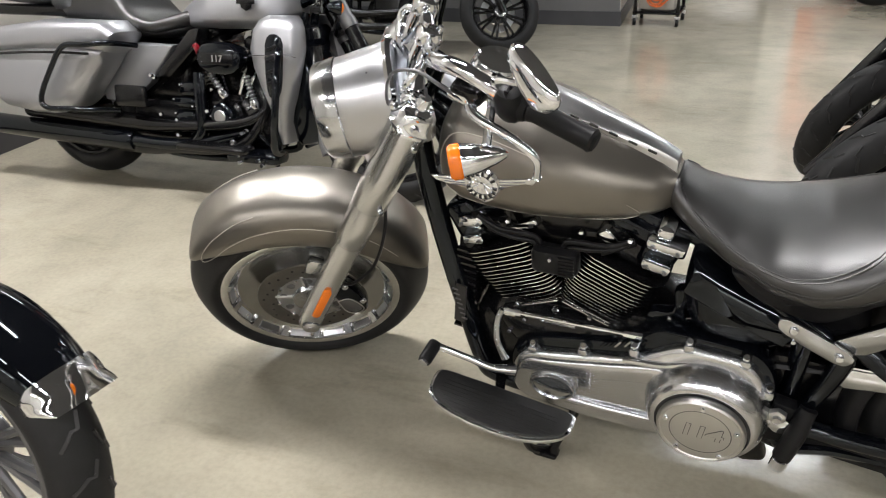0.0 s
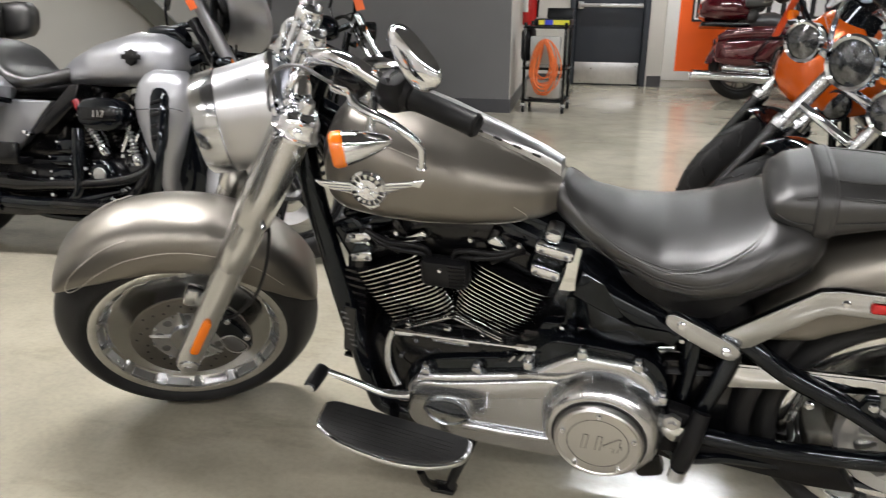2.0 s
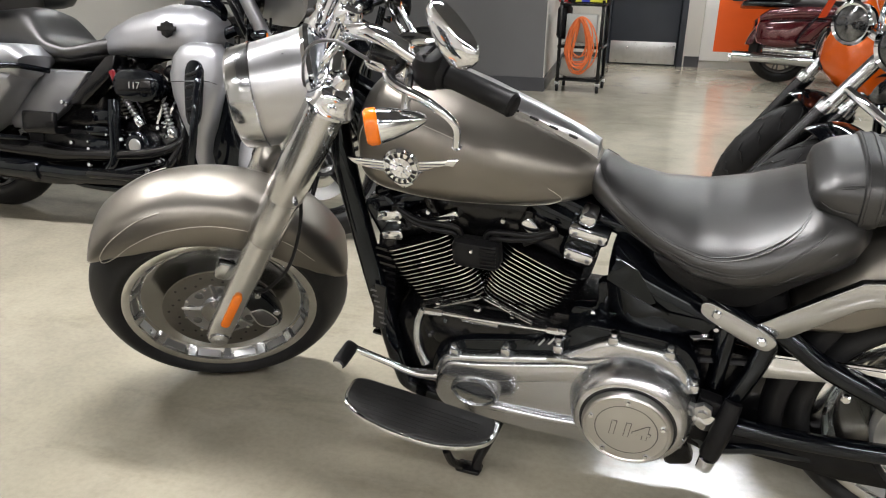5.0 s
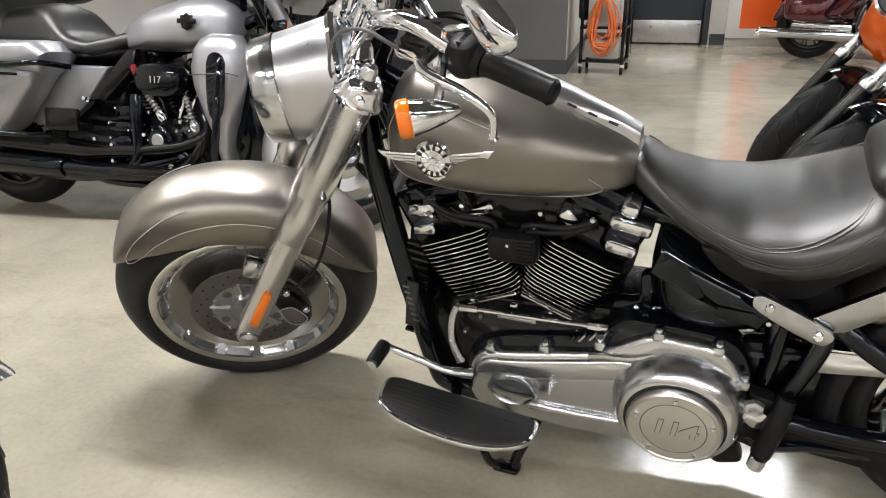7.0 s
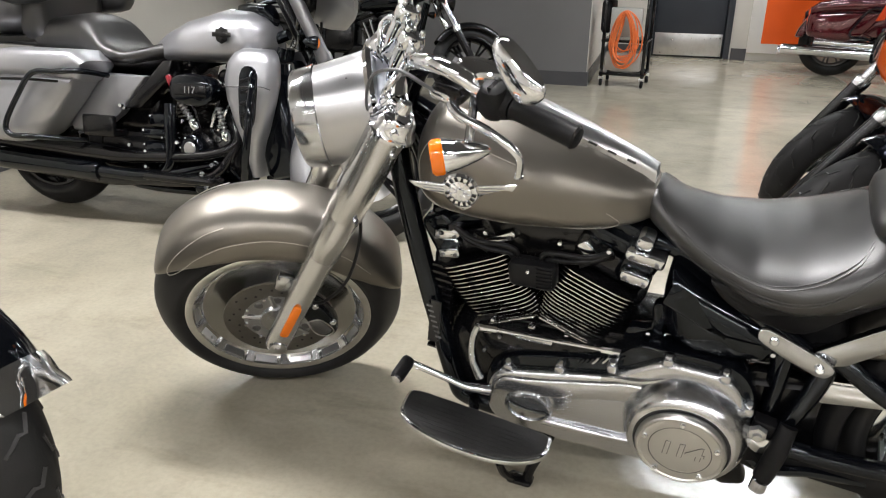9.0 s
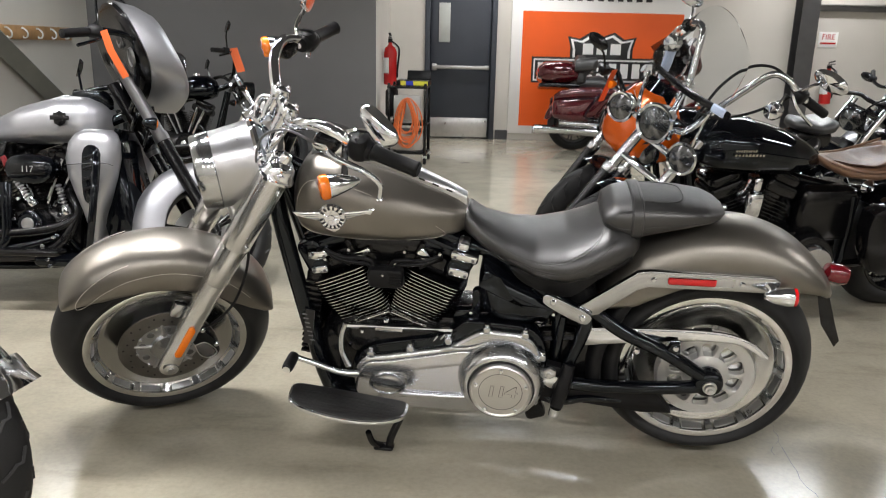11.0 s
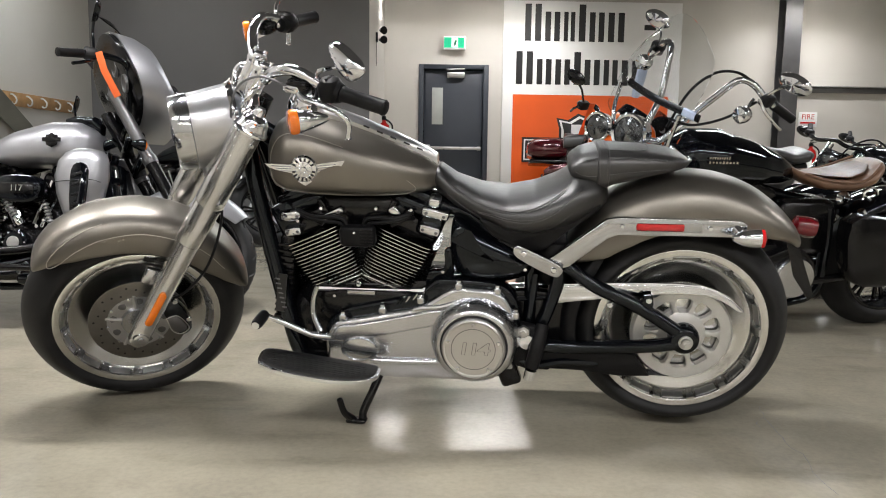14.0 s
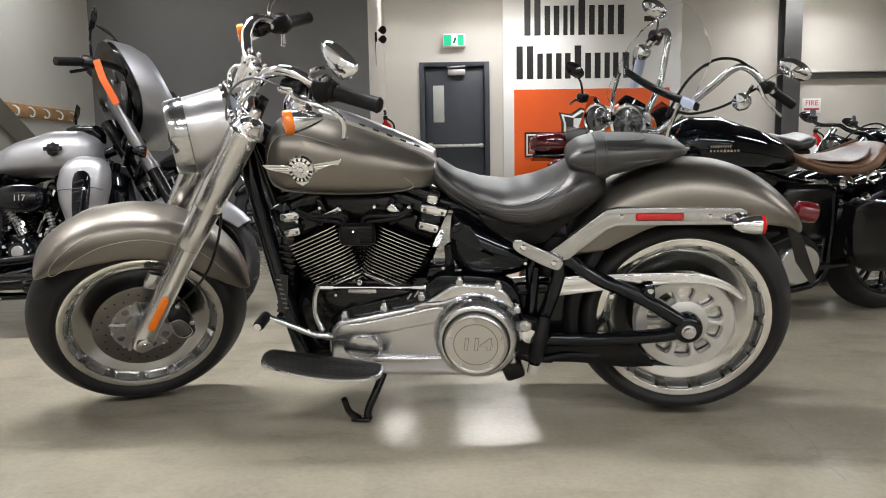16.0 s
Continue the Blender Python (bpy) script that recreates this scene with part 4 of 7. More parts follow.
def pad_top(x, y, p=3.0):
    w, zt, zb, _ = lerp_table(PILL, x)
    zc = (zt + zb) / 2
    return (x, y, zc + (zt - zc) * (1 - min(0.999, abs(y) / w) ** p) ** (1 / p) + 0.0008)


for sg in (-1, 1):
    mir = Matrix.Diagonal((1, -sg, 1, 1))
    # a double edge seam round the saddle and one along the flank
    for da in (0, -5):
        Geo(mir).tube([seat_point(SEAT, x, a + da) for x, a in ((0.135, 62), (0.149, 43), (0.179, 31), (0.255, 21), (0.332, 24), (0.378, 24), (0.431, 32), (0.483, 44), (0.504, 60))], 0.0011, 6, 10).ob("seam", M_leather, st)
    for da in (0, -4):
        Geo(mir).tube([seat_point(SEAT, x, a + da) for x, a in ((0.25, -6), (0.29, 1), (0.332, 4), (0.393, 2), (0.453, 6), (0.512, 23), (0.535, 36))], 0.0011, 6, 10).ob("seam", M_leather, st)
    Geo(mir).tube([seat_point(SEAT, x, a) for x, a in ((0.16, -12), (0.22, -22), (0.286, -30), (0.339, -42), (0.378, -44), (0.423, -36), (0.484, -14), (0.55, 4))], 0.0011, 6, 10).ob("seam", M_leather, st)
    for da in (0, -4):
        Geo(mir).tube([seat_point(PILL, x, a + da, 3.0) for x, a in ((0.54, 30), (0.572, 34), (0.614, 34), (0.69, 29), (0.758, 18), (0.806, -6))], 0.001, 6, 10).ob("seam", M_leather, pl)
    Geo(mir).tube([seat_point(PILL, x, a, 3.0) for x, a in ((0.515, -2), (0.54, -6), (0.58, -2), (0.62, -3), (0.7, -6), (0.76, -10), (0.8, -20))], 0.001, 6, 10).ob("seam", M_leather, pl)
    for dx in (0.005, 0.024):
        Geo(mir).tube([tuple(Vector(seat_point(PILL, 0.573 + dx, a, 3.0)) * 1.0 + Vector((0, -0.003 if a < 70 else 0, 0.003 if a > 10 else 0))) for a in (-40, -10, 15, 40, 60, 75, 90)], 0.0009, 6).ob("strap_seam", M_leather, sb)
Geo().tube([pad_top(x, y) for x, y in ((0.606, -0.072), (0.66, -0.072), (0.694, -0.064), (0.711, -0.04), (0.715, 0), (0.711, 0.04), (0.694, 0.064), (0.66, 0.072), (0.606, 0.072))], 0.001, 6, 10).ob("seam", M_leather, pl)


# mudguard struts and rear lights
def strut_outline():
    return [(0.45, 0.558), (0.6, 0.677), (0.632, 0.683), (0.95, 0.68), (0.967, 0.67), (0.967, 0.642), (0.955, 0.634), (0.632, 0.633), (0.605, 0.622), (0.505, 0.538), (0.475, 0.53)]


for sg in (-1, 1):
    Geo().plate(strut_outline(), sg * 0.138, sg * 0.156, 0.004).ob("mudguard_strut", M_satinchrome, cruiser, "satin chrome mudguard strut")
    lk = Geo().plate(spline([(0.351, 0.588), (0.364, 0.562), (0.458, 0.512), (0.484, 0.518), (0.48, 0.543), (0.384, 0.592), (0.36, 0.598)], 3, True), sg * 0.156, sg * 0.167, 0.004).ob("seat_link", M_satinchrome, cruiser, "satin metal link plate")
    for p in ((0.38, 0.577), (0.464, 0.531)):
        bolt(lk, (p[0], sg * 0.167, p[1]), 0.009, (0, sg, 0))
    for p in ((0.642, 0.659), (0.872, 0.658)):
        bolt(cruiser, (p[0], sg * 0.156, p[1]), 0.007, (0, sg, 0))
    Geo().box((0.765, sg * 0.157, 0.659), (0.17, 0.002, 0.024), bev=0.001).ob("reflector_bed", M_brushed, cruiser)
    Geo().box((0.742, sg * 0.159, 0.659), (0.125, 0.01, 0.02), bev=0.005).ob("side_reflector", M_redlens, cruiser, "red side reflector")
    sig = Geo().lathe([(0, -0.056), (0.009, -0.052), (0.02, -0.03), (0.0255, 0.0), (0.0255, 0.016), (0.023, 0.018)], (0.978, sg * 0.18, 0.641), (1, 0, 0), 24).ob("rear_signal", M_chrome, cruiser, "chrome bullet signal lamp with red lens")
    Geo().lathe([(0.0245, 0.016), (0.0245, 0.025), (0.014, 0.031), (0, 0.033)], (0.978, sg * 0.18, 0.641), (1, 0, 0), 24).ob("lens", M_redlens, sig)
    Geo().tube([(0.94, sg * 0.15, 0.658), (0.955, sg * 0.18, 0.64)], 0.013, 10, smooth=False).ob("stalk", M_chrome, sig)
Geo().lathe([(0, -0.03), (0.026, -0.025), (0.03, 0.01), (0.026, 0.03), (0, 0.035)], (1.165, -0.0, 0.625), (1, 0, -0.2), 24).ob("tail_lamp", M_taillens, cruiser, "red tail lamp")
Geo().plate([(1.1, 0.6), (1.13, 0.6), (1.165, 0.51), (1.19, 0.45), (1.18, 0.43), (1.13, 0.5)], -0.075, -0.07, 0.001).ob("plate_bracket", M_satinblack, cruiser, "black number-plate bracket")

# frame tubes
def frame_tube(pts, r=0.016, material=None, name="frame_tube", n=6):
    return Geo().tube(pts, r, 12, n).ob(name, material or M_black, cruiser)


for sg in (-1, 1):
    frame_tube([(-0.43, sg * 0.035, 0.86), (-0.4, sg * 0.07, 0.7), (-0.335, sg * 0.1, 0.4), (-0.298, sg * 0.11, 0.24), (-0.26, sg * 0.115, 0.195), (-0.1, sg * 0.12, 0.185)], 0.025)
    frame_tube([(-0.12, sg * 0.12, 0.186), (0.1, sg * 0.12, 0.19), (0.28, sg * 0.12, 0.2), (0.37, sg * 0.11, 0.25), (0.4, sg * 0.1, 0.36), (0.4, sg * 0.1, 0.55)], 0.018)
    frame_tube([(-0.42, sg * 0.03, 0.9), (-0.2, sg * 0.05, 0.78), (0.1, sg * 0.045, 0.69), (0.22, sg * 0.055, 0.655), (0.32, sg * 0.1, 0.6), (0.45, sg * 0.13, 0.53)], 0.019)
    frame_tube([(0.4, sg * 0.13, 0.285), (0.55, sg * 0.145, 0.291), (0.75, sg * 0.15, 0.307), (0.834, sg * 0.15, 0.325)], 0.02, name="swing_arm_lower")
    frame_tube([(0.47, sg * 0.12, 0.545), (0.515, sg * 0.135, 0.522), (0.585, sg * 0.145, 0.478), (0.7, sg * 0.15, 0.425), (0.834, sg * 0.15, 0.34)], 0.02, name="swing_arm_upper")
    ax_ = Geo().lathe([(0, 0.022), (0.03, 0.022), (0.038, 0.016), (0.043, 0.0), (0.043, -0.02), (0.03, -0.03)], (0.834, sg * 0.15, 0.331), (0, sg, 0), 24).ob("axle_carrier", M_black, cruiser)
    Geo().lathe([(0.0, 0.046), (0.008, 0.046), (0.009, 0.038), (0.015, 0.037), (0.016, 0.028), (0.02, 0.026), (0.02, 0.02)], (0.834, sg * 0.152, 0.331), (0, sg, 0), 12).ob("axle_nut", M_alu, ax_, "bare steel axle nut")
Geo().lathe([(0.0, -0.1), (0.03, -0.1), (0.034, 0.0), (0.03, 0.1), (0, 0.1)], (-0.433, 0, 0.9), (0.5, 0, 0.866), 20).ob("head_tube", M_black, cruiser)
COVER = [(0.186, 0.66), (0.24, 0.633), (0.31, 0.6), (0.375, 0.572), (0.41, 0.55), (0.408, 0.505), (0.37, 0.48), (0.3, 0.463), (0.235, 0.466), (0.186, 0.5), (0.17, 0.56), (0.172, 0.625)]
for sg in (-1, 1):
    sc_ = Geo().pillow([(q[0], q[1]) for q in spline([(x, z, 0) for x, z in COVER], 4, True)], sg * 0.05, sg * 0.145, 0.06, 0.06, 8).ob("oil_tank", M_black, cruiser, "gloss black rounded oil tank", sharp=60)
    bolt(sc_, (0.385, sg * 0.134, 0.52), 0.006, (0, sg, 0))
Geo().box((0.29, 0, 0.535), (0.17, 0.12, 0.13), bev=0.04).ob("battery_box", M_satinblack, cruiser)
Geo().box((0.46, 0, 0.52), (0.1, 0.2, 0.14), bev=0.03).ob("inner_mudguard", M_plastic, cruiser)

arc_fender(I4, (0.8325, 0, 0.341), 138, 205, 0.352, 0.13, 0.04, 14).ob("inner_mudguard", M_plastic, cruiser, "black plastic inner mudguard")
Geo().plate(spline([(0.33, 0.42), (0.45, 0.44), (0.52, 0.4), (0.53, 0.3), (0.45, 0.24), (0.34, 0.24)], 3, True), -0.06, -0.1, 0.012).ob("sprocket_cover", M_satinblack, cruiser, "black sprocket cover")
Geo().lathe([(0.0, -0.16), (0.04, -0.16), (0.045, 0.16), (0.0, 0.16)], (0.58, 0, 0.4), (1, 0, 0.1), 20).ob("shock_absorber", M_satinblack, cruiser)

# belt guard
guard_top = [(0.488, 0.472), (0.6, 0.478), (0.72, 0.483), (0.82, 0.483), (0.885, 0.475), (0.945, 0.45), (0.99, 0.411)]
guard_low = [(0.975, 0.412), (0.935, 0.438), (0.885, 0.455), (0.82, 0.457), (0.72, 0.45), (0.6, 0.436), (0.466, 0.417)]
bg = Geo().plate([(p[0], p[1]) for p in spline([(x, z, 0) for x, z in guard_top], 4)] + [(p[0], p[1]) for p in spline([(x, z, 0) for x, z in guard_low], 4)], -0.122, -0.132, 0.002).ob("belt_guard", M_chrome, cruiser, "chrome belt guard")
Geo().tube([(x, -0.124, z) for x, z in guard_top], 0.005, 8).ob("guard_lip", M_chrome, bg)
Geo().plate([(0.38, 0.25), (0.5, 0.278), (0.7, 0.272), (0.75, 0.205), (0.66, 0.201), (0.47, 0.222), (0.46, 0.21), (0.41, 0.212), (0.385, 0.225)], -0.1, -0.14, 0.004).ob("lower_belt_guard", M_plastic, cruiser, "black plastic lower guard")

# engine: crank case, two finned cylinders, rocker boxes
CR = Vector((-0.1, 0, 0.335))
Geo().box((-0.1, 0, 0.33), (0.38, 0.22, 0.27), bev=0.06).ob("crank_case", M_satinblack, cruiser, "black engine case")
Geo().box((0.16, 0, 0.33), (0.3, 0.2, 0.28), bev=0.05).ob("gearbox", M_satinblack, cruiser, "black gearbox case")
Geo().box((-0.06, 0, 0.21), (0.5, 0.2, 0.07), bev=0.03).ob("oil_pan", M_satinblack, cruiser)
for sg in (-1, 1):
    cm = Matrix.Translation(CR + Vector((sg * 0.026, 0, 0))) @ Matrix.Rotation(radians(sg * 23.5), 4, "Y")
    cy = Geo(cm).lathe([(0.055, 0.09), (0.06, 0.1), (0.06, 0.31), (0.0, 0.31)], (0, 0, 0), (0, 0, 1), 28).ob("cylinder", M_satinblack, cruiser, "black finned cylinder")
    for k in range(17):
        z = 0.104 + k * 0.0109
        s = 0.086 + 0.018 * min(1, k / 10)
        fm = cm @ Matrix.Translation((0, 0, z))
        rx, ry = s, s + 0.006
        n = 24
        ring = []
        for j in range(n):
            a = 2 * math.pi * j / n
            ca, sa = math.cos(a), math.sin(a)
            ring.append((math.copysign(abs(ca) ** 0.45, ca) * rx, math.copysign(abs(sa) ** 0.45, sa) * ry))
        fg = Geo(fm)
        fg.loft([[(x, y, -0.001) for x, y in ring], [(x, y, 0.001) for x, y in ring]], caps=False, slot=1)
        fg.add([(x, y, -0.001) for x, y in ring], [tuple(range(n))[::-1]]).add([(x, y, 0.001) for x, y in ring], [tuple(range(n))])
        fg.ob("fin", [M_satinblack, M_machined], cy)
    hd = Geo(cm).box((0, 0.005, 0.315), (0.175, 0.17, 0.06), bev=0.014).ob("cylinder_head", M_satinblack, cruiser, "black cylinder head")
    Geo(cm).box((0, 0.0, 0.372), (0.16, 0.17, 0.04), bev=0.014).ob("rocker_box", M_black, hd, "black rocker box")
    Geo(cm).box((0, 0.0, 0.405), (0.12, 0.15, 0.035), bev=0.014).ob("rocker_lid", M_black, hd)
    Geo(cm).box((-sg * 0.068, -0.085, 0.345), (0.02, 0.024, 0.05), bev=0.006).ob("head_boss", M_satinblack, hd)
    Geo(cm).box((sg * 0.052, -0.06, 0.352), (0.075, 0.06, 0.1), bev=0.014).ob("rocker_housing", M_black, hd, "gloss black rocker housing")
    # chrome caps with a black gap between each: x, y, z, width, depth, height, tilt
    caps = ((-0.296, -0.085, 0.653, 0.066, 0.05, 0.034, -9, 0.013), (-0.292, -0.09, 0.607, 0.05, 0.04, 0.024, -9, 0.005), (-0.178, -0.082, 0.656, 0.078, 0.03, 0.022, -25, 0.006))
    if sg > 0:
        caps = ((0.125, -0.08, 0.7, 0.036, 0.05, 0.03, 12, 0.009), (0.128, -0.085, 0.668, 0.08, 0.046, 0.026, 12, 0.006), (0.112, -0.092, 0.621, 0.062, 0.044, 0.028, 14, 0.006), (0.013, -0.084, 0.66, 0.03, 0.03, 0.056, -35, 0.007))
    for x, y, z, wx, wy, wz, tilt, bev in caps:
        cap = Geo().box((0, 0, 0), (wx, wy, wz), pose(x, y, z, 8, tilt, 0), bev=bev).ob("head_cap", M_chrome, hd, "chrome rocker cap")
        if wx > 0.045:
            for u in (-0.4, 0.4):
                Geo().lathe([(0.0, 0.004), (0.0045, 0.004), (0.005, 0.0)], pose(x, y, z, 8, tilt, 0) @ Vector((u * wx * 0.8, -wy / 2, 0)), (0, -1, 0), 8).ob("cap_screw", M_gunmetal, cap)
    for j in range(2):
        bolt(hd, (-0.02 + 0.05 * j, -0.09, 0.335), 0.006, m=cm)
    Geo(cm).tube([(0, -0.08, 0.34), (sg * -0.02, -0.1, 0.335), (sg * -0.05, -0.105, 0.3)], 0.007, 8).ob("plug_lead", M_plastic, hd)
Geo().box((-0.095, -0.118, 0.602), (0.102, 0.045, 0.062), bev=0.012).ob("coil_cover", M_plastic, cruiser, "black ribbed coil cover")
for k in range(6):
    Geo().box((-0.066, -0.1415, 0.58 + 0.009 * k), (0.034, 0.004, 0.0035)).ob("cover_rib", M_plastic, cruiser)
bolt(cruiser, (-0.1, -0.14, 0.618), 0.005)
bolt(cruiser, (-0.1, -0.115, 0.452), 0.009)
for sg in (-1, 1):
    Geo().box((-0.09 + sg * 0.06, -0.108, 0.456), (0.12, 0.012, 0.005), pose(0, 0, 0, 0, sg * 23.5, 0), bev=0.002).ob("cylinder_base", M_machined, cruiser, "bright cylinder base edge")
for sg in (-1, 1):
    Geo().tube([(-0.105 + sg * 0.025, -0.11, 0.61), (-0.105 + sg * 0.03, -0.112, 0.645), (-0.105 + sg * 0.06, -0.115, 0.655), (-0.105 + sg * 0.12, -0.11, 0.653), (-0.105 + sg * 0.17, -0.1, 0.67)], 0.0062, 10).ob("intake_hose", M_plastic, cruiser)
    Geo().tube([(-0.105 + sg * 0.035, -0.108, 0.61), (-0.105 + sg * 0.042, -0.112, 0.635), (-0.105 + sg * 0.08, -0.118, 0.642), (-0.105 + sg * 0.13, -0.112, 0.648), (-0.105 + sg * 0.16, -0.1, 0.66)], 0.0055, 10).ob("intake_hose", M_plastic, cruiser)

cool = Geo().box((-0.335, 0, 0.44), (0.05, 0.17, 0.3), pose(0, 0, 0, 0, 8, 0), bev=0.012).ob("oil_cooler", M_satinblack, cruiser, "black finned oil cooler")
for k in range(14):
    Geo().box((-0.352 + 0.0028 * k, -0.09, 0.31 + 0.019 * k), (0.05, 0.012, 0.006), pose(0, 0, 0, 0, 8, 0)).ob("cooler_fin", M_satinblack, cool)
Geo().box((-0.334, -0.126, 0.42), (0.026, 0.004, 0.12), pose(0, 0, 0, 0, 9, 0)).ob("frame_label", mat("label_black", (0.012, 0.012, 0.012), 0.4), cruiser, "small grey label")
for k in range(7):
    Geo().box((-0.328 - 0.0024 * k, -0.1285, 0.375 + 0.015 * k), (0.014, 0.002, 0.004), pose(0, 0, 0, 0, 9, 0)).ob("lettering_bar", M_gunmetal, cruiser)
Geo().box((-0.25, 0, 0.3), (0.13, 0.2, 0.2), bev=0.03).ob("front_case", M_satinblack, cruiser)
Geo().box((-0.09, -0.03, 0.66), (0.3, 0.1, 0.1), bev=0.03).ob("intake_body", M_satinblack, cruiser)
Geo().plate(spline([(-0.23, 0.425), (-0.1, 0.442), (0.06, 0.43), (0.1, 0.38), (-0.1, 0.34), (-0.2, 0.34)], 3, True), -0.06, -0.13, 0.02).ob("crank_cover", M_satinblack, cruiser)
Geo().box((-0.09, -0.133, 0.432), (0.085, 0.006, 0.014), bev=0.003).ob("case_plate", M_cast, cruiser)
for x, z in ((-0.17, 0.42), (0.04, 0.42), (-0.21, 0.37)):
    bolt(cruiser, (x, -0.13, z), 0.006)

# primary cover
PRIM = [(-0.196, 0.265), (-0.194, 0.295), (-0.178, 0.333), (-0.15, 0.355), (-0.09, 0.366), (0.0, 0.386), (0.08, 0.404), (0.115, 0.424), (0.187, 0.468), (0.245, 0.469), (0.308, 0.461), (0.345, 0.424), (0.364, 0.346), (0.36, 0.284), (0.341, 0.23), (0.3, 0.19), (0.22, 0.181), (0.1, 0.178), (-0.02, 0.178), (-0.13, 0.187), (-0.175, 0.202), (-0.193, 0.23)]
INNER = [(-0.205, 0.27), (-0.2, 0.32), (-0.18, 0.352), (-0.126, 0.388), (0.0, 0.417), (0.078, 0.437), (0.132, 0.482), (0.18, 0.486), (0.25, 0.484), (0.322, 0.473), (0.362, 0.432), (0.378, 0.36), (0.374, 0.28), (0.35, 0.22), (0.3, 0.178), (0.1, 0.172), (-0.14, 0.18), (-0.19, 0.205)]
bk = Geo().plate([(q[0], q[1]) for q in spline([(x, z, 0) for x, z in INNER], 4, True)], -0.085, -0.148, 0.012).ob("inner_cover", M_black, cruiser, "gloss black inner cover")
for k in range(9):
    Geo().box((0.02 + 0.0105 * k, -0.146, 0.413 + 0.0036 * k), (0.004, 0.012, 0.022), pose(0, 0, 0, 0, 35, 0)).ob("cover_fin", M_satinchrome if k in (3, 5, 7) else M_black, bk)
pr = Geo().pillow([(q[0], q[1]) for q in spline([(x, z, 0) for x, z in PRIM], 4, True)], -0.1, -0.172, 0.014, 0.014).ob("primary_cover", M_cast, cruiser, "bead-blasted aluminium primary cover", sharp=50)
UPPER = [(-0.172, 0.3), (-0.165, 0.328), (-0.14, 0.346), (-0.08, 0.355), (0.08, 0.392), (0.13, 0.404), (0.165, 0.4), (0.15, 0.366), (0.124, 0.352), (0.03, 0.33), (-0.06, 0.307), (-0.13, 0.292)]
Geo().pillow([(q[0], q[1]) for q in spline([(x, z, 0) for x, z in UPPER], 3, True)], -0.165, -0.181, 0.007, 0.009, 4).ob("upper_panel", M_cast, pr, sharp=60)
Geo().tube([(-0.06, -0.174, 0.236), (0.04, -0.177, 0.237), (0.138, -0.177, 0.24)], [0.011, 0.009, 0.008], 10, flat=1.0).ob("cover_rib", M_cast, pr)
Geo().tube([(0.07, -0.172, 0.4), (0.1, -0.174, 0.408), (0.15, -0.174, 0.413), (0.2, -0.17, 0.43)], 0.007, 8).ob("cover_rib", M_cast, pr)
DB = (0.247, -0.165, 0.316)
Geo().lathe([(0.13, 0.0), (0.127, 0.012), (0.1225, 0.03), (0.1165, 0.044), (0.109, 0.055), (0.1, 0.0625), (0.0965, 0.062), (0.095, 0.05)], DB, (0, -1, 0), 64).ob("clutch_dome", M_cast, pr, "smooth aluminium clutch dome", sharp=60)
dy = Geo().lathe([(0.0895, 0.0), (0.0905, 0.006), (0.0885, 0.014), (0.085, 0.0175), (0.082, 0.0165), (0.08, 0.0142), (0.061, 0.0142), (0.0, 0.0142)], (DB[0], -0.228, DB[2]), (0, -1, 0), 64).ob("derby_cover", M_derby, pr, "round satin derby cover marked 114", sharp=30)
Geo().lathe([(0.0605, 0.0144), (0.0614, 0.0148), (0.0626, 0.0144)], (DB[0], -0.228, DB[2]), (0, -1, 0), 56).ob("derby_groove", M_gunmetal, dy)
# black ring paints the shade in the gap between derby and dome
Geo().lathe([(0.087, -0.002), (0.0955, -0.004)], (DB[0], -0.228, DB[2]), (0, -1, 0), 56).ob("derby_gap", M_ink, dy)
for k in range(5):
    a = radians(90 + 72 * k)
    bolt(dy, (DB[0] + 0.0735 * math.cos(a), -0.242, DB[2] + 0.0735 * math.sin(a)), 0.006)
for nm, grow, y, mt in (("numeral_edge", 0.0018, -0.2428, M_gunmetal), ("numeral", 0.0004, -0.2436, M_derby)):
    cu = bpy.data.curves.new(nm, "FONT")
    cu.body, cu.size, cu.align_x, cu.align_y, cu.extrude, cu.offset, cu.shear, cu.space_character = "114", 0.066, "CENTER", "CENTER", 0.0006, grow, 0.1, 0.78
    cu.materials.append(mt)
    o = new(nm, cu)
    o.parent, o.matrix_local = dy, pose(DB[0], y, DB[2], 90) @ Matrix.Diagonal((1.1, 0.78, 1, 1))
iw = Geo().lathe([(0.057, 0), (0.056, 0.012), (0.052, 0.018), (0.047, 0.0185), (0.0455, 0.014), (0.03, 0.0165), (0.0, 0.018)], (0, 0, 0), (0, -1, 0), 44).ob("inspection_cover", M_satinchrome, pr, "oval inspection cover")
iw.matrix_local = pose(-0.09, -0.174, 0.274, 0, -3, 0) @ Matrix.Diagonal((1.0, 1, 0.69, 1))
for x, z in ((-0.14, 0.366), (-0.022, 0.393), (0.09, 0.428), (0.2, 0.474), (0.309, 0.463), (0.361, 0.392), (0.346, 0.235)):
    b_ = Geo().box((x, -0.158, z), (0.021, 0.034, 0.022), bev=0.005).ob("cover_lug", M_cast, pr)
    Geo().lathe([(0.0, 0.012), (0.006, 0.012), (0.0075, 0.009), (0.0075, 0.002), (0.01, 0.0), (0.01, -0.01)], (x, -0.162, z + 0.008), (0.05, -0.35, 1), 12).ob("lug_bolt", M_chrome, b_)

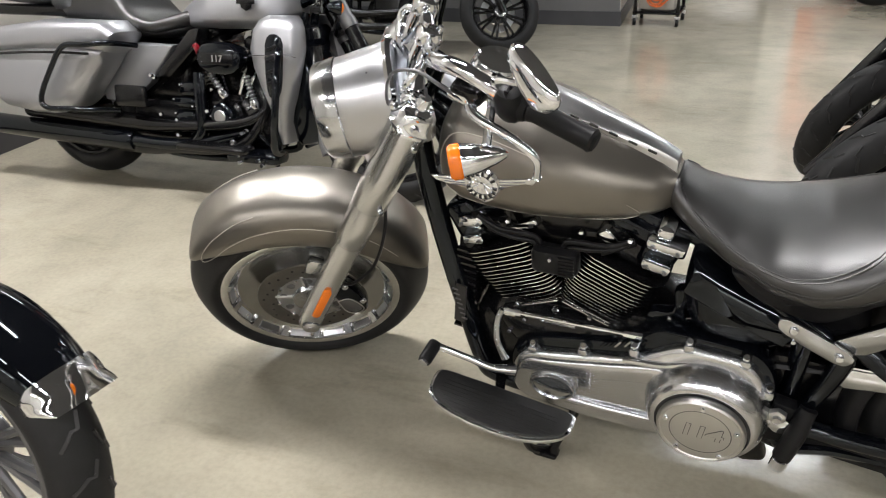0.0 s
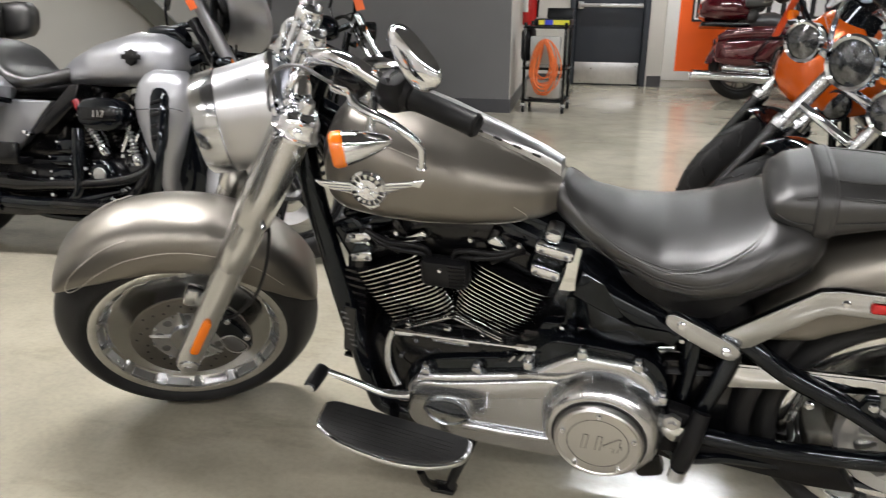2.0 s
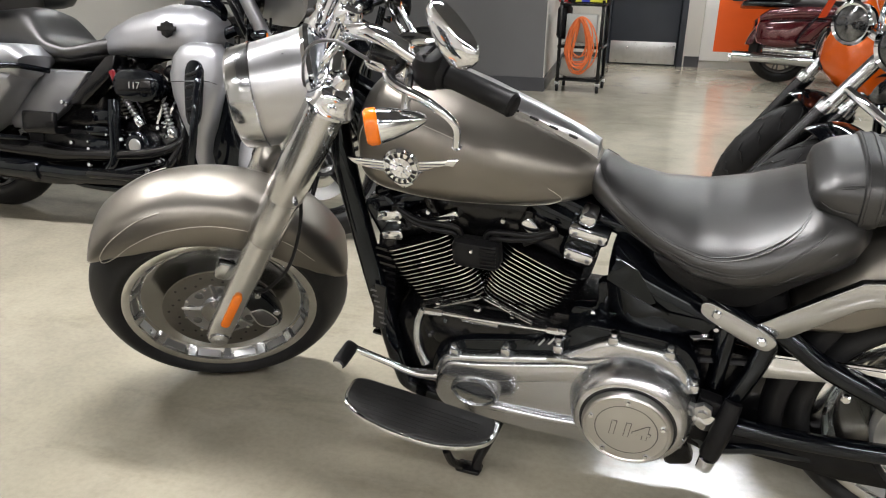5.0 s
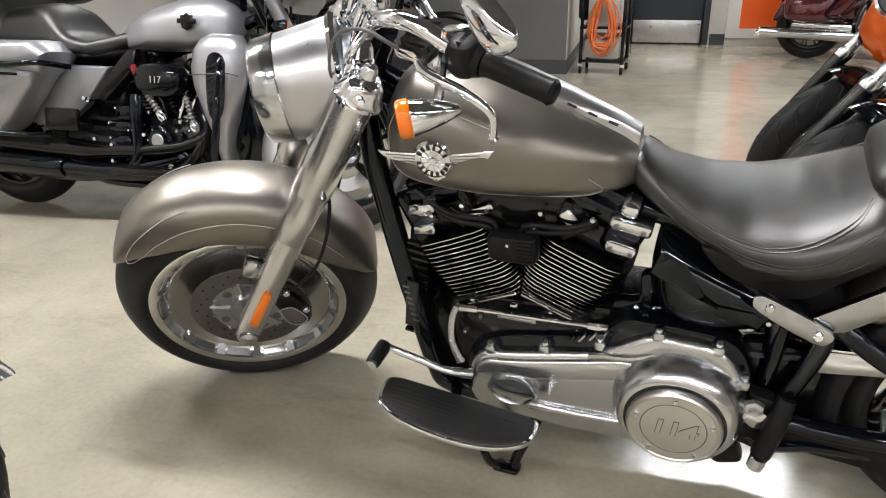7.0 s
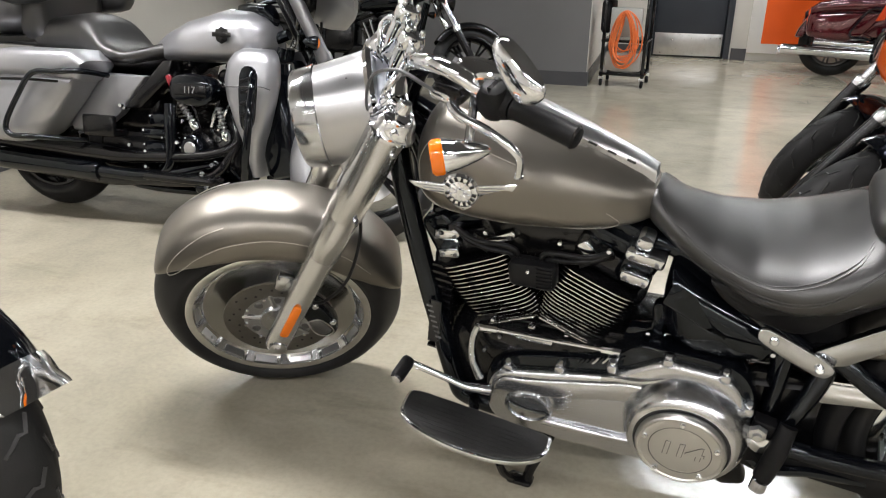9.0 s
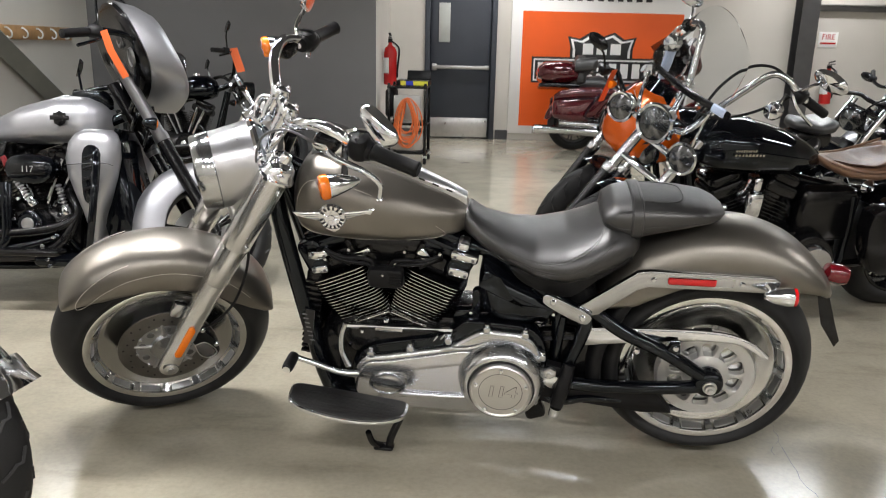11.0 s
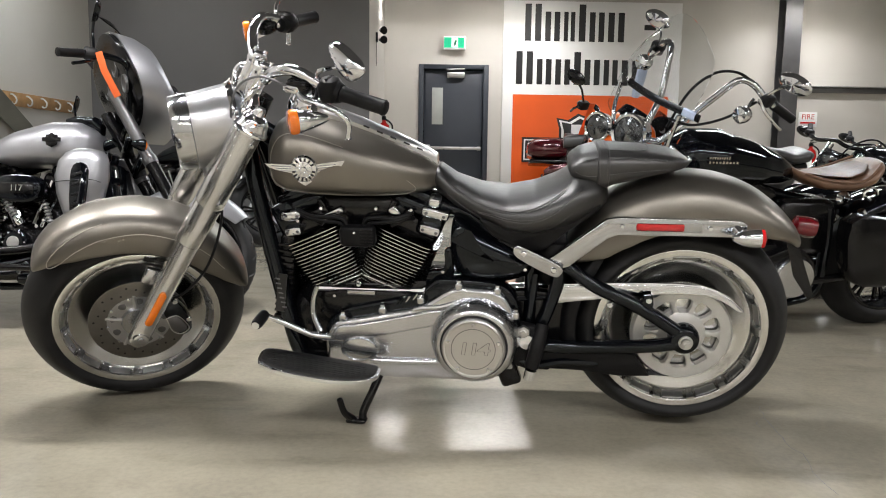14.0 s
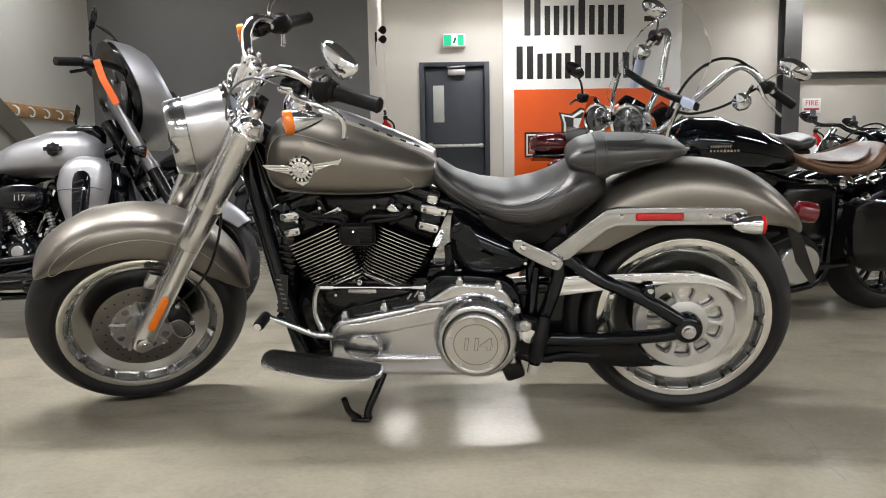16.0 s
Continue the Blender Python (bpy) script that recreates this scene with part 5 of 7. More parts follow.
# shift linkage and lever
g = Geo().tube([(-0.212, -0.148, 0.449), (0.1, -0.135, 0.445)], 0.0045, 8, smooth=False).lathe([(0, -0.02), (0.009, -0.02), (0.009, 0.02), (0, 0.02)], (-0.19, -0.148, 0.4487), (1, 0.04, -0.01), 8).lathe([(0, -0.02), (0.009, -0.02), (0.009, 0.02), (0, 0.02)], (0.08, -0.136, 0.4453), (1, 0.04, -0.01), 8)
g.ob("shift_rod", M_chrome, cruiser, "thin chrome shift rod")
Geo().tube([(-0.214, -0.15, 0.455), (-0.226, -0.158, 0.42), (-0.226, -0.168, 0.37), (-0.205, -0.178, 0.325)], [0.009, 0.0085, 0.0085, 0.011], 10).ob("shift_arm", M_satinchrome, cruiser, "chrome shift arm")
Geo().tube([(-0.175, -0.2, 0.318), (-0.22, -0.225, 0.335), (-0.27, -0.24, 0.365), (-0.34, -0.26, 0.405)], [0.014, 0.009, 0.008, 0.008], 10).ob("shift_lever", M_chrome, cruiser, "chrome shift lever")
pg = Geo().lathe([(0, 0), (0.015, 0.0), (0.016, 0.006), (0.016, 0.05), (0.014, 0.056), (0, 0.056)], (-0.342, -0.255, 0.405), (-0.1, -1, -0.15), 16).ob("shift_peg", M_plastic, cruiser, "black rubber toe peg")
Geo().lathe([(0, 0.0), (0.011, 0.0), (0.011, 0.004), (0, 0.004)], Vector((-0.342, -0.255, 0.405)) + Vector((-0.1, -1, -0.15)).normalized() * 0.056, (-0.1, -1, -0.15), 12).ob("peg_cap", M_chrome, pg)

# footboards
for sg in (-1, 1):
    fm = pose(-0.19, sg * 0.272, 0.255, 0, 7.5, 0)
    shape = [(-0.17, -0.05), (-0.178, -0.01), (-0.165, 0.03), (-0.12, 0.055), (-0.04, 0.068), (0.05, 0.066), (0.12, 0.045), (0.165, 0.01), (0.172, -0.035), (0.16, -0.053), (0.1, -0.055), (0.0, -0.056), (-0.1, -0.055)]
    P = spline([(x, y, 0) for x, y in shape], 4, True)
    rub = [(p.x * 0.955, -sg * p.y * 0.9) for p in P]
    rim_ = [(p.x, -sg * p.y) for p in P]
    fb = Geo(fm @ pose(0, 0, 0, 90)).plate(rim_, -0.01, 0.004, 0.004).ob("footboard", M_chrome, cruiser, "chrome half-moon footboard with a rubber mat")
    Geo(fm @ pose(0, 0, 0, 90)).plate(rub, 0.0, 0.012, 0.004).ob("rubber_mat", M_matrubber, fb, "black ribbed rubber mat")
    for k in range(7):
        y = sg * (-0.02 + 0.011 * k)
        ln = 0.145 * math.sqrt(max(0.05, 1 - ((-0.02 + 0.011 * k) / 0.072) ** 2)) if k > 2 else 0.14
        Geo(fm).box((-0.005, y, 0.0125), (2 * ln, 0.0014, 0.0012)).ob("mat_rib", M_matrubber, fb)
    Geo().tube([(-0.25, sg * 0.11, 0.2), (-0.22, sg * 0.2, 0.23), (-0.21, sg * 0.24, 0.248)], 0.013, 8).ob("footboard_bracket", M_satinblack, cruiser)

# side stand
STAND = Vector((-0.105, -0.205, 0.0417))
ss = Geo().tube([(-0.04, -0.12, 0.18), (-0.06, -0.165, 0.13), (-0.085, -0.195, 0.075), STAND + Vector((0.02, 0, 0.006))], [0.014, 0.012, 0.012, 0.012], 10).ob("side_stand", M_satinblack, cruiser, "black side stand")
UP = Matrix.Rotation(radians(-11.5), 4, "X")
Geo(Matrix.Translation(STAND) @ UP).box((0.0, 0.0, 0.008), (0.06, 0.04, 0.012), bev=0.005).ob("stand_foot", M_satinblack, ss)
Geo().tube([STAND + Vector((-0.01, 0, 0.01)), STAND + Vector((-0.028, -0.03, 0.05)), STAND + Vector((-0.036, -0.045, 0.1))], [0.012, 0.01, 0.009], 8).ob("stand_tab", M_satinblack, ss)

# exhaust on the far side
for z, x1 in ((0.2, 0.95), (0.31, 0.85)):
    Geo().tube([(-0.25, 0.1, 0.5), (-0.3, 0.16, 0.4), (-0.2, 0.19, z + 0.04), (0.1, 0.2, z), (0.35, 0.2, z), (0.4, 0.2, z), (x1, 0.22, z + 0.05), (x1 + 0.1, 0.22, z + 0.06)], [0.022, 0.022, 0.022, 0.022, 0.04, 0.045, 0.045, 0.04], 16).ob("exhaust_pipe", M_chrome, cruiser, "chrome exhaust pipe")
Geo().box((0.34, -0.14, 0.21), (0.06, 0.04, 0.1), pose(0, 0, 0, 0, -20, 0), bev=0.01).ob("peg_bracket", M_satinblack, cruiser)
Geo().lathe([(0, -0.03), (0.014, -0.03), (0.016, 0.0), (0.022, 0.01), (0.022, 0.02), (0.0, 0.024)], (0.395, -0.15, 0.31), (0, -1, 0), 16).ob("pivot_bolt", M_chrome, cruiser)
Geo().tube([(0.472, -0.118, 0.545), (0.478, -0.124, 0.49), (0.455, -0.128, 0.4), (0.42, -0.13, 0.31), (0.395, -0.125, 0.26)], [0.026, 0.022, 0.018, 0.018, 0.022], 12).ob("frame_strut", M_black, cruiser, "gloss black frame strut")
Geo().tube([(0.415, -0.11, 0.5), (0.408, -0.115, 0.44), (0.4, -0.12, 0.37)], [0.012, 0.014, 0.014], 10).ob("frame_bracket", M_black, cruiser)
Geo().plate([(0.375, 0.36), (0.42, 0.35), (0.43, 0.25), (0.4, 0.215), (0.355, 0.23)], -0.12, -0.155, 0.01).ob("passenger_peg_mount", M_plastic, cruiser)

pk_ = Geo().tube([(0.44, -0.15, 0.36), (0.425, -0.175, 0.3), (0.41, -0.185, 0.24)], [0.018, 0.021, 0.02], 14).ob("passenger_peg", M_plastic, cruiser, "folded black rubber passenger peg")
Geo().lathe([(0.0, 0.03), (0.016, 0.028), (0.017, 0.0), (0.012, -0.004)], (0.409, -0.186, 0.232), (-0.2, -0.1, -1), 16).ob("peg_tip", M_chrome, pk_)
Geo().lathe([(0.0, 0.02), (0.009, 0.02), (0.01, 0.012), (0.018, 0.01), (0.02, 0.0)], (0.385, -0.17, 0.345), (0, -1, 0), 6).ob("pivot_nut", M_alu, cruiser)
Geo().tube([(0.36, -0.14, 0.25), (0.42, -0.15, 0.23), (0.5, -0.14, 0.24), (0.6, -0.13, 0.235)], 0.012, 8).ob("stand_spring", M_black, cruiser)
for p in ((0.622, 0.432), (0.727, 0.448)):
    bolt(cruiser, (p[0], -0.163, p[1]), 0.009, (0, -1, 0.1))
Geo().plate([(0.7, 0.425), (0.715, 0.46), (0.738, 0.462), (0.742, 0.435), (0.735, 0.415)], -0.14, -0.162, 0.004).ob("guard_tab", M_black, cruiser)
Geo().plate(spline([(0.152, 0.555), (0.174, 0.56), (0.178, 0.5), (0.172, 0.44), (0.1, 0.44), (0.105, 0.49), (0.15, 0.5)], 3, True), -0.07, -0.1, 0.008).ob("engine_mount", M_black, cruiser)
for p in ((0.135, 0.455), (0.15, 0.5), (-0.02, 0.455), (-0.1, 0.46), (-0.19, 0.455)):
    bolt(cruiser, (p[0], -0.118, p[1]), 0.006)
for p in ((-0.2, 0.69), (-0.04, 0.692), (0.06, 0.69)):
    bolt(cruiser, (p[0], -0.112, p[1] - 0.01), 0.006)

# fork, nacelle and handlebar, turned to the side
FU = Vector((0.537, 0, 0.8436))
for sg in (-1, 1):
    a = AXLE_F + Vector((0, sg * 0.14, 0))
    fl = Geo(STEER).tube([a - FU * 0.035, a - FU * 0.02, a + FU * 0.02, a + FU * 0.1, a + FU * 0.34, a + FU * 0.355], [0.022, 0.03, 0.032, 0.032, 0.0345, 0.036], 24, smooth=False).ob("fork_slider", M_forkchrome, cruiser, "satin chrome lower fork leg", sharp=60)
    Geo(STEER).tube([a + FU * 0.35, a + FU * 0.354, a + FU * 0.43, a + FU * 0.5], [0.036, 0.0385, 0.039, 0.0395], 24, smooth=False).ob("fork_sleeve", M_forkchrome, fl, sharp=60)
    cv = Geo(STEER).tube([a + FU * 0.488, a + FU * 0.493, a + FU * 0.6, a + FU * 0.74], [0.0395, 0.042, 0.0425, 0.043], 28, smooth=False).ob("fork_cover", M_forkchrome, fl, "satin chrome fork cover", sharp=60)
    Geo(STEER).lathe([(0.0, 0.04), (0.01, 0.04), (0.014, 0.036), (0.022, 0.034), (0.024, 0.0)], a + FU * -0.0, (0, sg, 0), 20).ob("axle_cap", M_satinchrome, fl)
    bolt(cv, a + FU * 0.503 + Vector((0.018, sg * 0.041, 0)), 0.007, (0.4, sg, 0), STEER)
    bolt(cv, a + FU * 0.7 + Vector((0.02, sg * 0.042, 0)), 0.007, (0.4, sg, 0), STEER)
    rm = STEER @ Matrix.Translation(a + FU * 0.125 + Vector((-0.006, sg * 0.036, 0))) @ Matrix.Rotation(radians(32.5), 4, "Y")
    Geo(rm).plate([(0.0115 * math.cos(a), math.copysign(0.05, math.sin(a)) + 0.0115 * math.sin(a)) for a in (math.pi * (q + 0.5) / 8 for q in range(16))], -0.0045, 0.0045, 0.003).ob("fork_reflector", M_amber, fl, "long amber reflector")
cal = Geo(STEER).plate(spline([(-0.79, 0.42), (-0.74, 0.41), (-0.71, 0.36), (-0.7, 0.29), (-0.735, 0.27), (-0.76, 0.31), (-0.775, 0.36)], 3, True), -0.06, -0.116, 0.012).ob("brake_caliper", M_black, cruiser, "black brake caliper")
Geo(STEER).plate(spline([(-0.765, 0.345), (-0.735, 0.345), (-0.715, 0.3), (-0.735, 0.285), (-0.755, 0.3)], 3, True), -0.115, -0.117, 0.001).ob("caliper_badge", M_gunmetal, cal)
Geo(STEER).tube([(x, -0.1175, z) for x, z in ((-0.77, 0.348), (-0.735, 0.35), (-0.71, 0.3), (-0.735, 0.28), (-0.76, 0.298), (-0.77, 0.348))], 0.0016, 6).ob("badge_outline", M_alu, cal)
for p in ((-0.785, 0.41), (-0.735, 0.405), (-0.705, 0.33)):
    bolt(cal, (p[0], -0.114, p[1]), 0.009, m=STEER)
Geo(STEER).box((-0.785, -0.108, 0.512), (0.042, 0.03, 0.055), pose(0, 0, 0, 0, 30, 0), bev=0.008).ob("mudguard_mount", M_satinchrome, cruiser)
NAC = Vector((-0.512, 0, 0.905))
nd = Vector((-1, 0, -0.02))
nac = Geo(STEER).lathe([(0.1, 0.1), (0.107, 0.09), (0.11, 0.06), (0.118, 0.0), (0.122, -0.03), (0.12, -0.038), (0.1, -0.042), (0.0, -0.043)], NAC, nd, 64).ob("headlamp_nacelle", M_brushed, cruiser, "large satin chrome headlamp nacelle")
Geo(STEER).lathe([(0.108, 0.082), (0.1105, 0.085), (0.1095, 0.095), (0.105, 0.13), (0.1, 0.135), (0.092, 0.12)], NAC, nd, 64).ob("headlamp_rim", M_satinchrome, nac, "chrome headlamp ring")
Geo(STEER).lathe([(0.094, 0.118), (0.07, 0.134), (0.0, 0.142)], NAC, nd, 40).ob("headlamp_lens", M_lens, nac, "clear round headlamp lens")
rings = []
for z, w, x0, x1 in ((0.9, 0.112, -0.585, -0.478), (0.83, 0.108, -0.59, -0.495), (0.77, 0.095, -0.585, -0.515), (0.69, 0.07, -0.58, -0.54)):
    rings.append([Vector((x0 + (x1 - x0) * (0.5 - 0.5 * math.cos(t)), w * math.sin(t), z)) for t in (2 * math.pi * k / 40 for k in range(40))])
Geo(STEER).loft(rings).ob("nacelle_skirt", M_brushed, nac)
Geo(STEER).lathe([(0.117, -0.03), (0.124, -0.026), (0.128, -0.034), (0.124, -0.044), (0.114, -0.04)], NAC, nd, 64).ob("nacelle_trim", M_chrome, nac, "chrome trim ring")
Geo(STEER).loft([[Vector((x + 0.5 * (z - 0.95), y, z)) for y, z in ((-w, z0), (-w, z1 - 0.02), (-w * 0.7, z1), (w * 0.7, z1), (w, z1 - 0.02), (w, z0))] for x, w, z0, z1 in ((-0.475, 0.105, 0.86, 1.01), (-0.46, 0.112, 0.86, 1.025), (-0.44, 0.1, 0.88, 1.02), (-0.42, 0.075, 0.9, 0.995))]).ob("dash_cover", M_chrome, nac, "chrome dash cover behind the headlamp")
for sg in (-1, 1):
    Geo(STEER).tube([(-0.455, sg * 0.09, 0.995), (-0.44, sg * 0.115, 1.03), (-0.415, sg * 0.1, 1.05), (-0.4, sg * 0.06, 1.04)], 0.008, 10).ob("cable_guide", M_chrome, nac)
C1, C0 = AXLE_F + FU * 0.74, AXLE_F + FU * 0.672
cl = Geo(STEER).box(C1 + FU * 0.03, (0.06, 0.26, 0.05), pose(0, 0, 0, 0, 30, 0), bev=0.022).box(C0 + FU * 0.02, (0.05, 0.24, 0.03), pose(0, 0, 0, 0, 30, 0), bev=0.012).ob("triple_clamp", M_chrome, cruiser, "chrome fork clamps")
fp = AXLE_F + FU * 0.69
Geo(STEER).lathe([(0.0, 0.03), (0.018, 0.028), (0.024, 0.02), (0.024, 0.0), (0.034, -0.004), (0.034, -0.02)], fp + FU * 0.06 + Vector((0.02, 0, 0)), FU, 24).ob("steering_nut", M_chrome, cl)
Geo(STEER).tube([(-0.55, -0.1, 0.82), (-0.56, -0.16, 0.7), (-0.62, -0.165, 0.55), (-0.7, -0.14, 0.45), (-0.745, -0.1, 0.41)], 0.0042, 8).ob("brake_hose", M_plastic, cruiser, "black brake hose")
for k in range(4):
    bolt(cl, fp + FU * (0.085 - 0.055 * k) + Vector((0.02, -0.137, 0)), 0.008, (0.2, -1, 0), STEER)
for sg in (-1, 1):
    hoof = []
    for u, wx, wy in ((0.728, 0.044, 0.044), (0.731, 0.048, 0.047), (0.738, 0.049, 0.047), (0.743, 0.044, 0.043), (0.752, 0.041, 0.041), (0.768, 0.037, 0.038), (0.78, 0.027, 0.028), (0.784, 0.01, 0.012)):
        o_ = AXLE_F + Vector((0.008, sg * 0.138, 0)) + FU * u
        hoof.append([o_ + Vector((0.866, 0, -0.5)) * wx * math.copysign(abs(math.cos(t)) ** 0.8, math.cos(t)) + Vector((0, 1, 0)) * wy * math.copysign(abs(math.sin(t)) ** 0.8, math.sin(t)) for t in (2 * math.pi * q / 28 for q in range(28))])
    hf = Geo(STEER).loft(hoof).ob("clamp_cap", M_chrome, cl, "tall polished clamp housing")
    bolt(hf, AXLE_F + Vector((0.0, sg * 0.18, 0)) + FU * 0.76, 0.009, (0.1, sg, 0.1), STEER, length=0.01)
    Geo(STEER).lathe([(0.0, 0.03), (0.012, 0.028), (0.016, 0.02), (0.016, 0.0)], AXLE_F + Vector((0.008, sg * 0.138, 0)) + FU * 0.778, FU, 16).ob("fork_cap", M_chrome, hf)
    rs = Geo(STEER).tube([(-0.44, sg * 0.05, 0.96), (-0.42, sg * 0.05, 1.02), (-0.388, sg * 0.05, 1.07)], [0.027, 0.022, 0.026], 14).ob("riser", M_chrome, cl, "chrome handlebar riser")
    Geo(STEER).box((-0.384, sg * 0.05, 1.08), (0.052, 0.044, 0.046), pose(0, 0, 0, 0, 32, 0), bev=0.014).ob("bar_clamp", M_chrome, rs)
    for q in (-0.016, 0.016):
        bolt(rs, Vector((-0.372 + q * 0.8, sg * 0.05, 1.1 - q * 0.5)), 0.006, (0.5, 0, 0.85), STEER, length=0.008)
bar = [(-0.385, -0.02, 1.07), (-0.385, -0.1, 1.072), (-0.37, -0.18, 1.12), (-0.33, -0.24, 1.14), (-0.272, -0.285, 1.112), (-0.225, -0.318, 1.094), (-0.14, -0.4, 1.079)]
full_bar = [(x, -y, z) for x, y, z in bar[::-1]] + bar
hb = Geo(STEER).tube(full_bar, 0.016, 14).ob("handlebar", M_chrome, cruiser, "chrome swept handlebar")
for sg in (-1, 1):
    i0, i1 = Vector((-0.225, sg * 0.318, 1.094)), Vector((-0.14, sg * 0.4, 1.079))
    d = (i1 - i0).normalized()
    Geo(STEER).lathe([(0.0, 0.0), (0.021, 0.0), (0.022, 0.004), (0.0195, 0.01), (0.0195, 0.112), (0.021, 0.12), (0.017, 0.125), (0.0, 0.126)], i0, d, 24).ob("grip", M_plastic, hb, "black rubber grip")
    sw = Geo(STEER).lathe([(0.0, -0.07), (0.022, -0.07), (0.027, -0.06), (0.029, -0.03), (0.029, -0.012), (0.024, -0.002), (0, -0.002)], i0, d, 20).ob("switch_housing", M_plastic, hb, "black switch housing")
    turn_ = Matrix.Rotation(math.atan2(d.y, d.x), 4, "Z")
    Geo(STEER).box(i0 - d * 0.03 + Vector((-0.006, 0, 0.004)), (0.052, 0.062, 0.064), turn_, bev=0.016).ob("switch_box", M_plastic, sw, "square black switch pod")
    Geo(STEER).box(i0 - d * 0.03 + Vector((0.02, sg * 0.024, 0.008)), (0.018, 0.008, 0.012), turn_, bev=0.003).ob("switch_button", M_satinblack, sw)
    Geo(STEER).box(i0 - d * 0.095 + Vector((-0.028, 0, -0.002)), (0.062, 0.05, 0.036), turn_, bev=0.01).ob("clutch_bracket", M_satinblack, hb)
    Geo(STEER).box(i0 - d * 0.09 + Vector((-0.05, 0, -0.006)), (0.05, 0.026, 0.024), turn_, bev=0.008).ob("lever_perch", M_chrome, hb, "chrome lever perch")
    Geo(STEER).tube([i0 - d * 0.09 + Vector((-0.035, 0, -0.01)), i0 - d * 0.05 + Vector((-0.06, sg * 0.015, -0.015)), i0 + d * 0.015 + Vector((-0.05, sg * 0.035, -0.016)), i0 + d * 0.04 + Vector((-0.036, sg * 0.045, -0.04)), i0 + d * 0.031 + Vector((-0.03, sg * 0.05, -0.085))], [0.011, 0.01, 0.008, 0.007, 0.007], 10).ob("lever", M_chrome, hb, "chrome hand lever")
    Geo(STEER).lathe([(0, -0.009), (0.009, 0), (0, 0.009)], i0 + d * 0.031 + Vector((-0.03, sg * 0.05, -0.088)), (0, 0, 1), 10).ob("lever_ball", M_chrome, hb)
    mr = Geo(STEER).tube([i0 - d * 0.075, i0 - d * 0.06 + Vector((-0.01, sg * 0.02, 0.05)), i0 + Vector((-0.01, sg * 0.035, 0.085))], 0.006, 8).ob("mirror_stem", M_chrome, hb, "chrome mirror stem")
    mm = STEER @ Matrix.Translation(i0 + Vector((0.0, sg * 0.045, 0.105))) @ pose(0, 0, 0, 0, 0, -sg * 28) @ pose(0, 0, 0, -sg * 32, 12, 0)
    shell = []
    for x, k in ((-0.016, 0.25), (-0.015, 0.55), (-0.009, 0.86), (0.0, 0.99), (0.006, 1.0), (0.009, 0.97)):
        shell.append([Vector((x + 0.1 * q.z, q.y + 0.35 * q.z * sg, q.z * (1.0 + 5.5 * sg * q.y))) for q in sellipse((0, 0), 0.062 * k, 0.029 * k, 0.032 * k, 0.0, 32, 2.5)])
    Geo(mm).loft(shell).ob("mirror_shell", M_chrome, mr, "chrome teardrop mirror shell")
    Geo(mm).loft([[Vector((0.0095 + dx + 0.1 * q.z, q.y + 0.35 * q.z * sg, q.z * (1.0 + 5.5 * sg * q.y))) for q in sellipse((0, 0), 0.057, 0.025, 0.028, 0.0, 32, 2.5)] for dx in (0.0, 0.0015)]).ob("mirror_glass", M_chrome, mr)
    sp = Vector((-0.345, sg * 0.375, 1.06))
    fs_ = Geo(STEER).lathe([(0, 0.07), (0.008, 0.066), (0.017, 0.046), (0.026, 0.014), (0.03, -0.008), (0.028, -0.014)], sp, (1, 0, 0), 24).ob("front_signal", M_chrome, hb, "chrome bullet signal lamp")
    Geo(STEER).lathe([(0.029, -0.01), (0.0315, -0.013), (0.0315, -0.026), (0.027, -0.032), (0, -0.034)], sp, (1, 0, 0), 24).ob("lens", M_amber, fs_, "amber lens")
    Geo(STEER).tube([sp + Vector((0.03, 0, 0)), i0 - d * 0.08], 0.008, 8, smooth=False).ob("stalk", M_chrome, fs_)
    if sg < 0:
        Geo(STEER).tube([i0 - d * 0.08, (-0.345, sg * 0.26, 1.105), (-0.41, sg * 0.19, 1.115), (-0.465, sg * 0.13, 1.07), (-0.49, sg * 0.1, 0.98), (-0.47, sg * 0.08, 0.9)], 0.0034, 8).ob("control_cable", M_gunmetal, hb, "braided metal control cable")

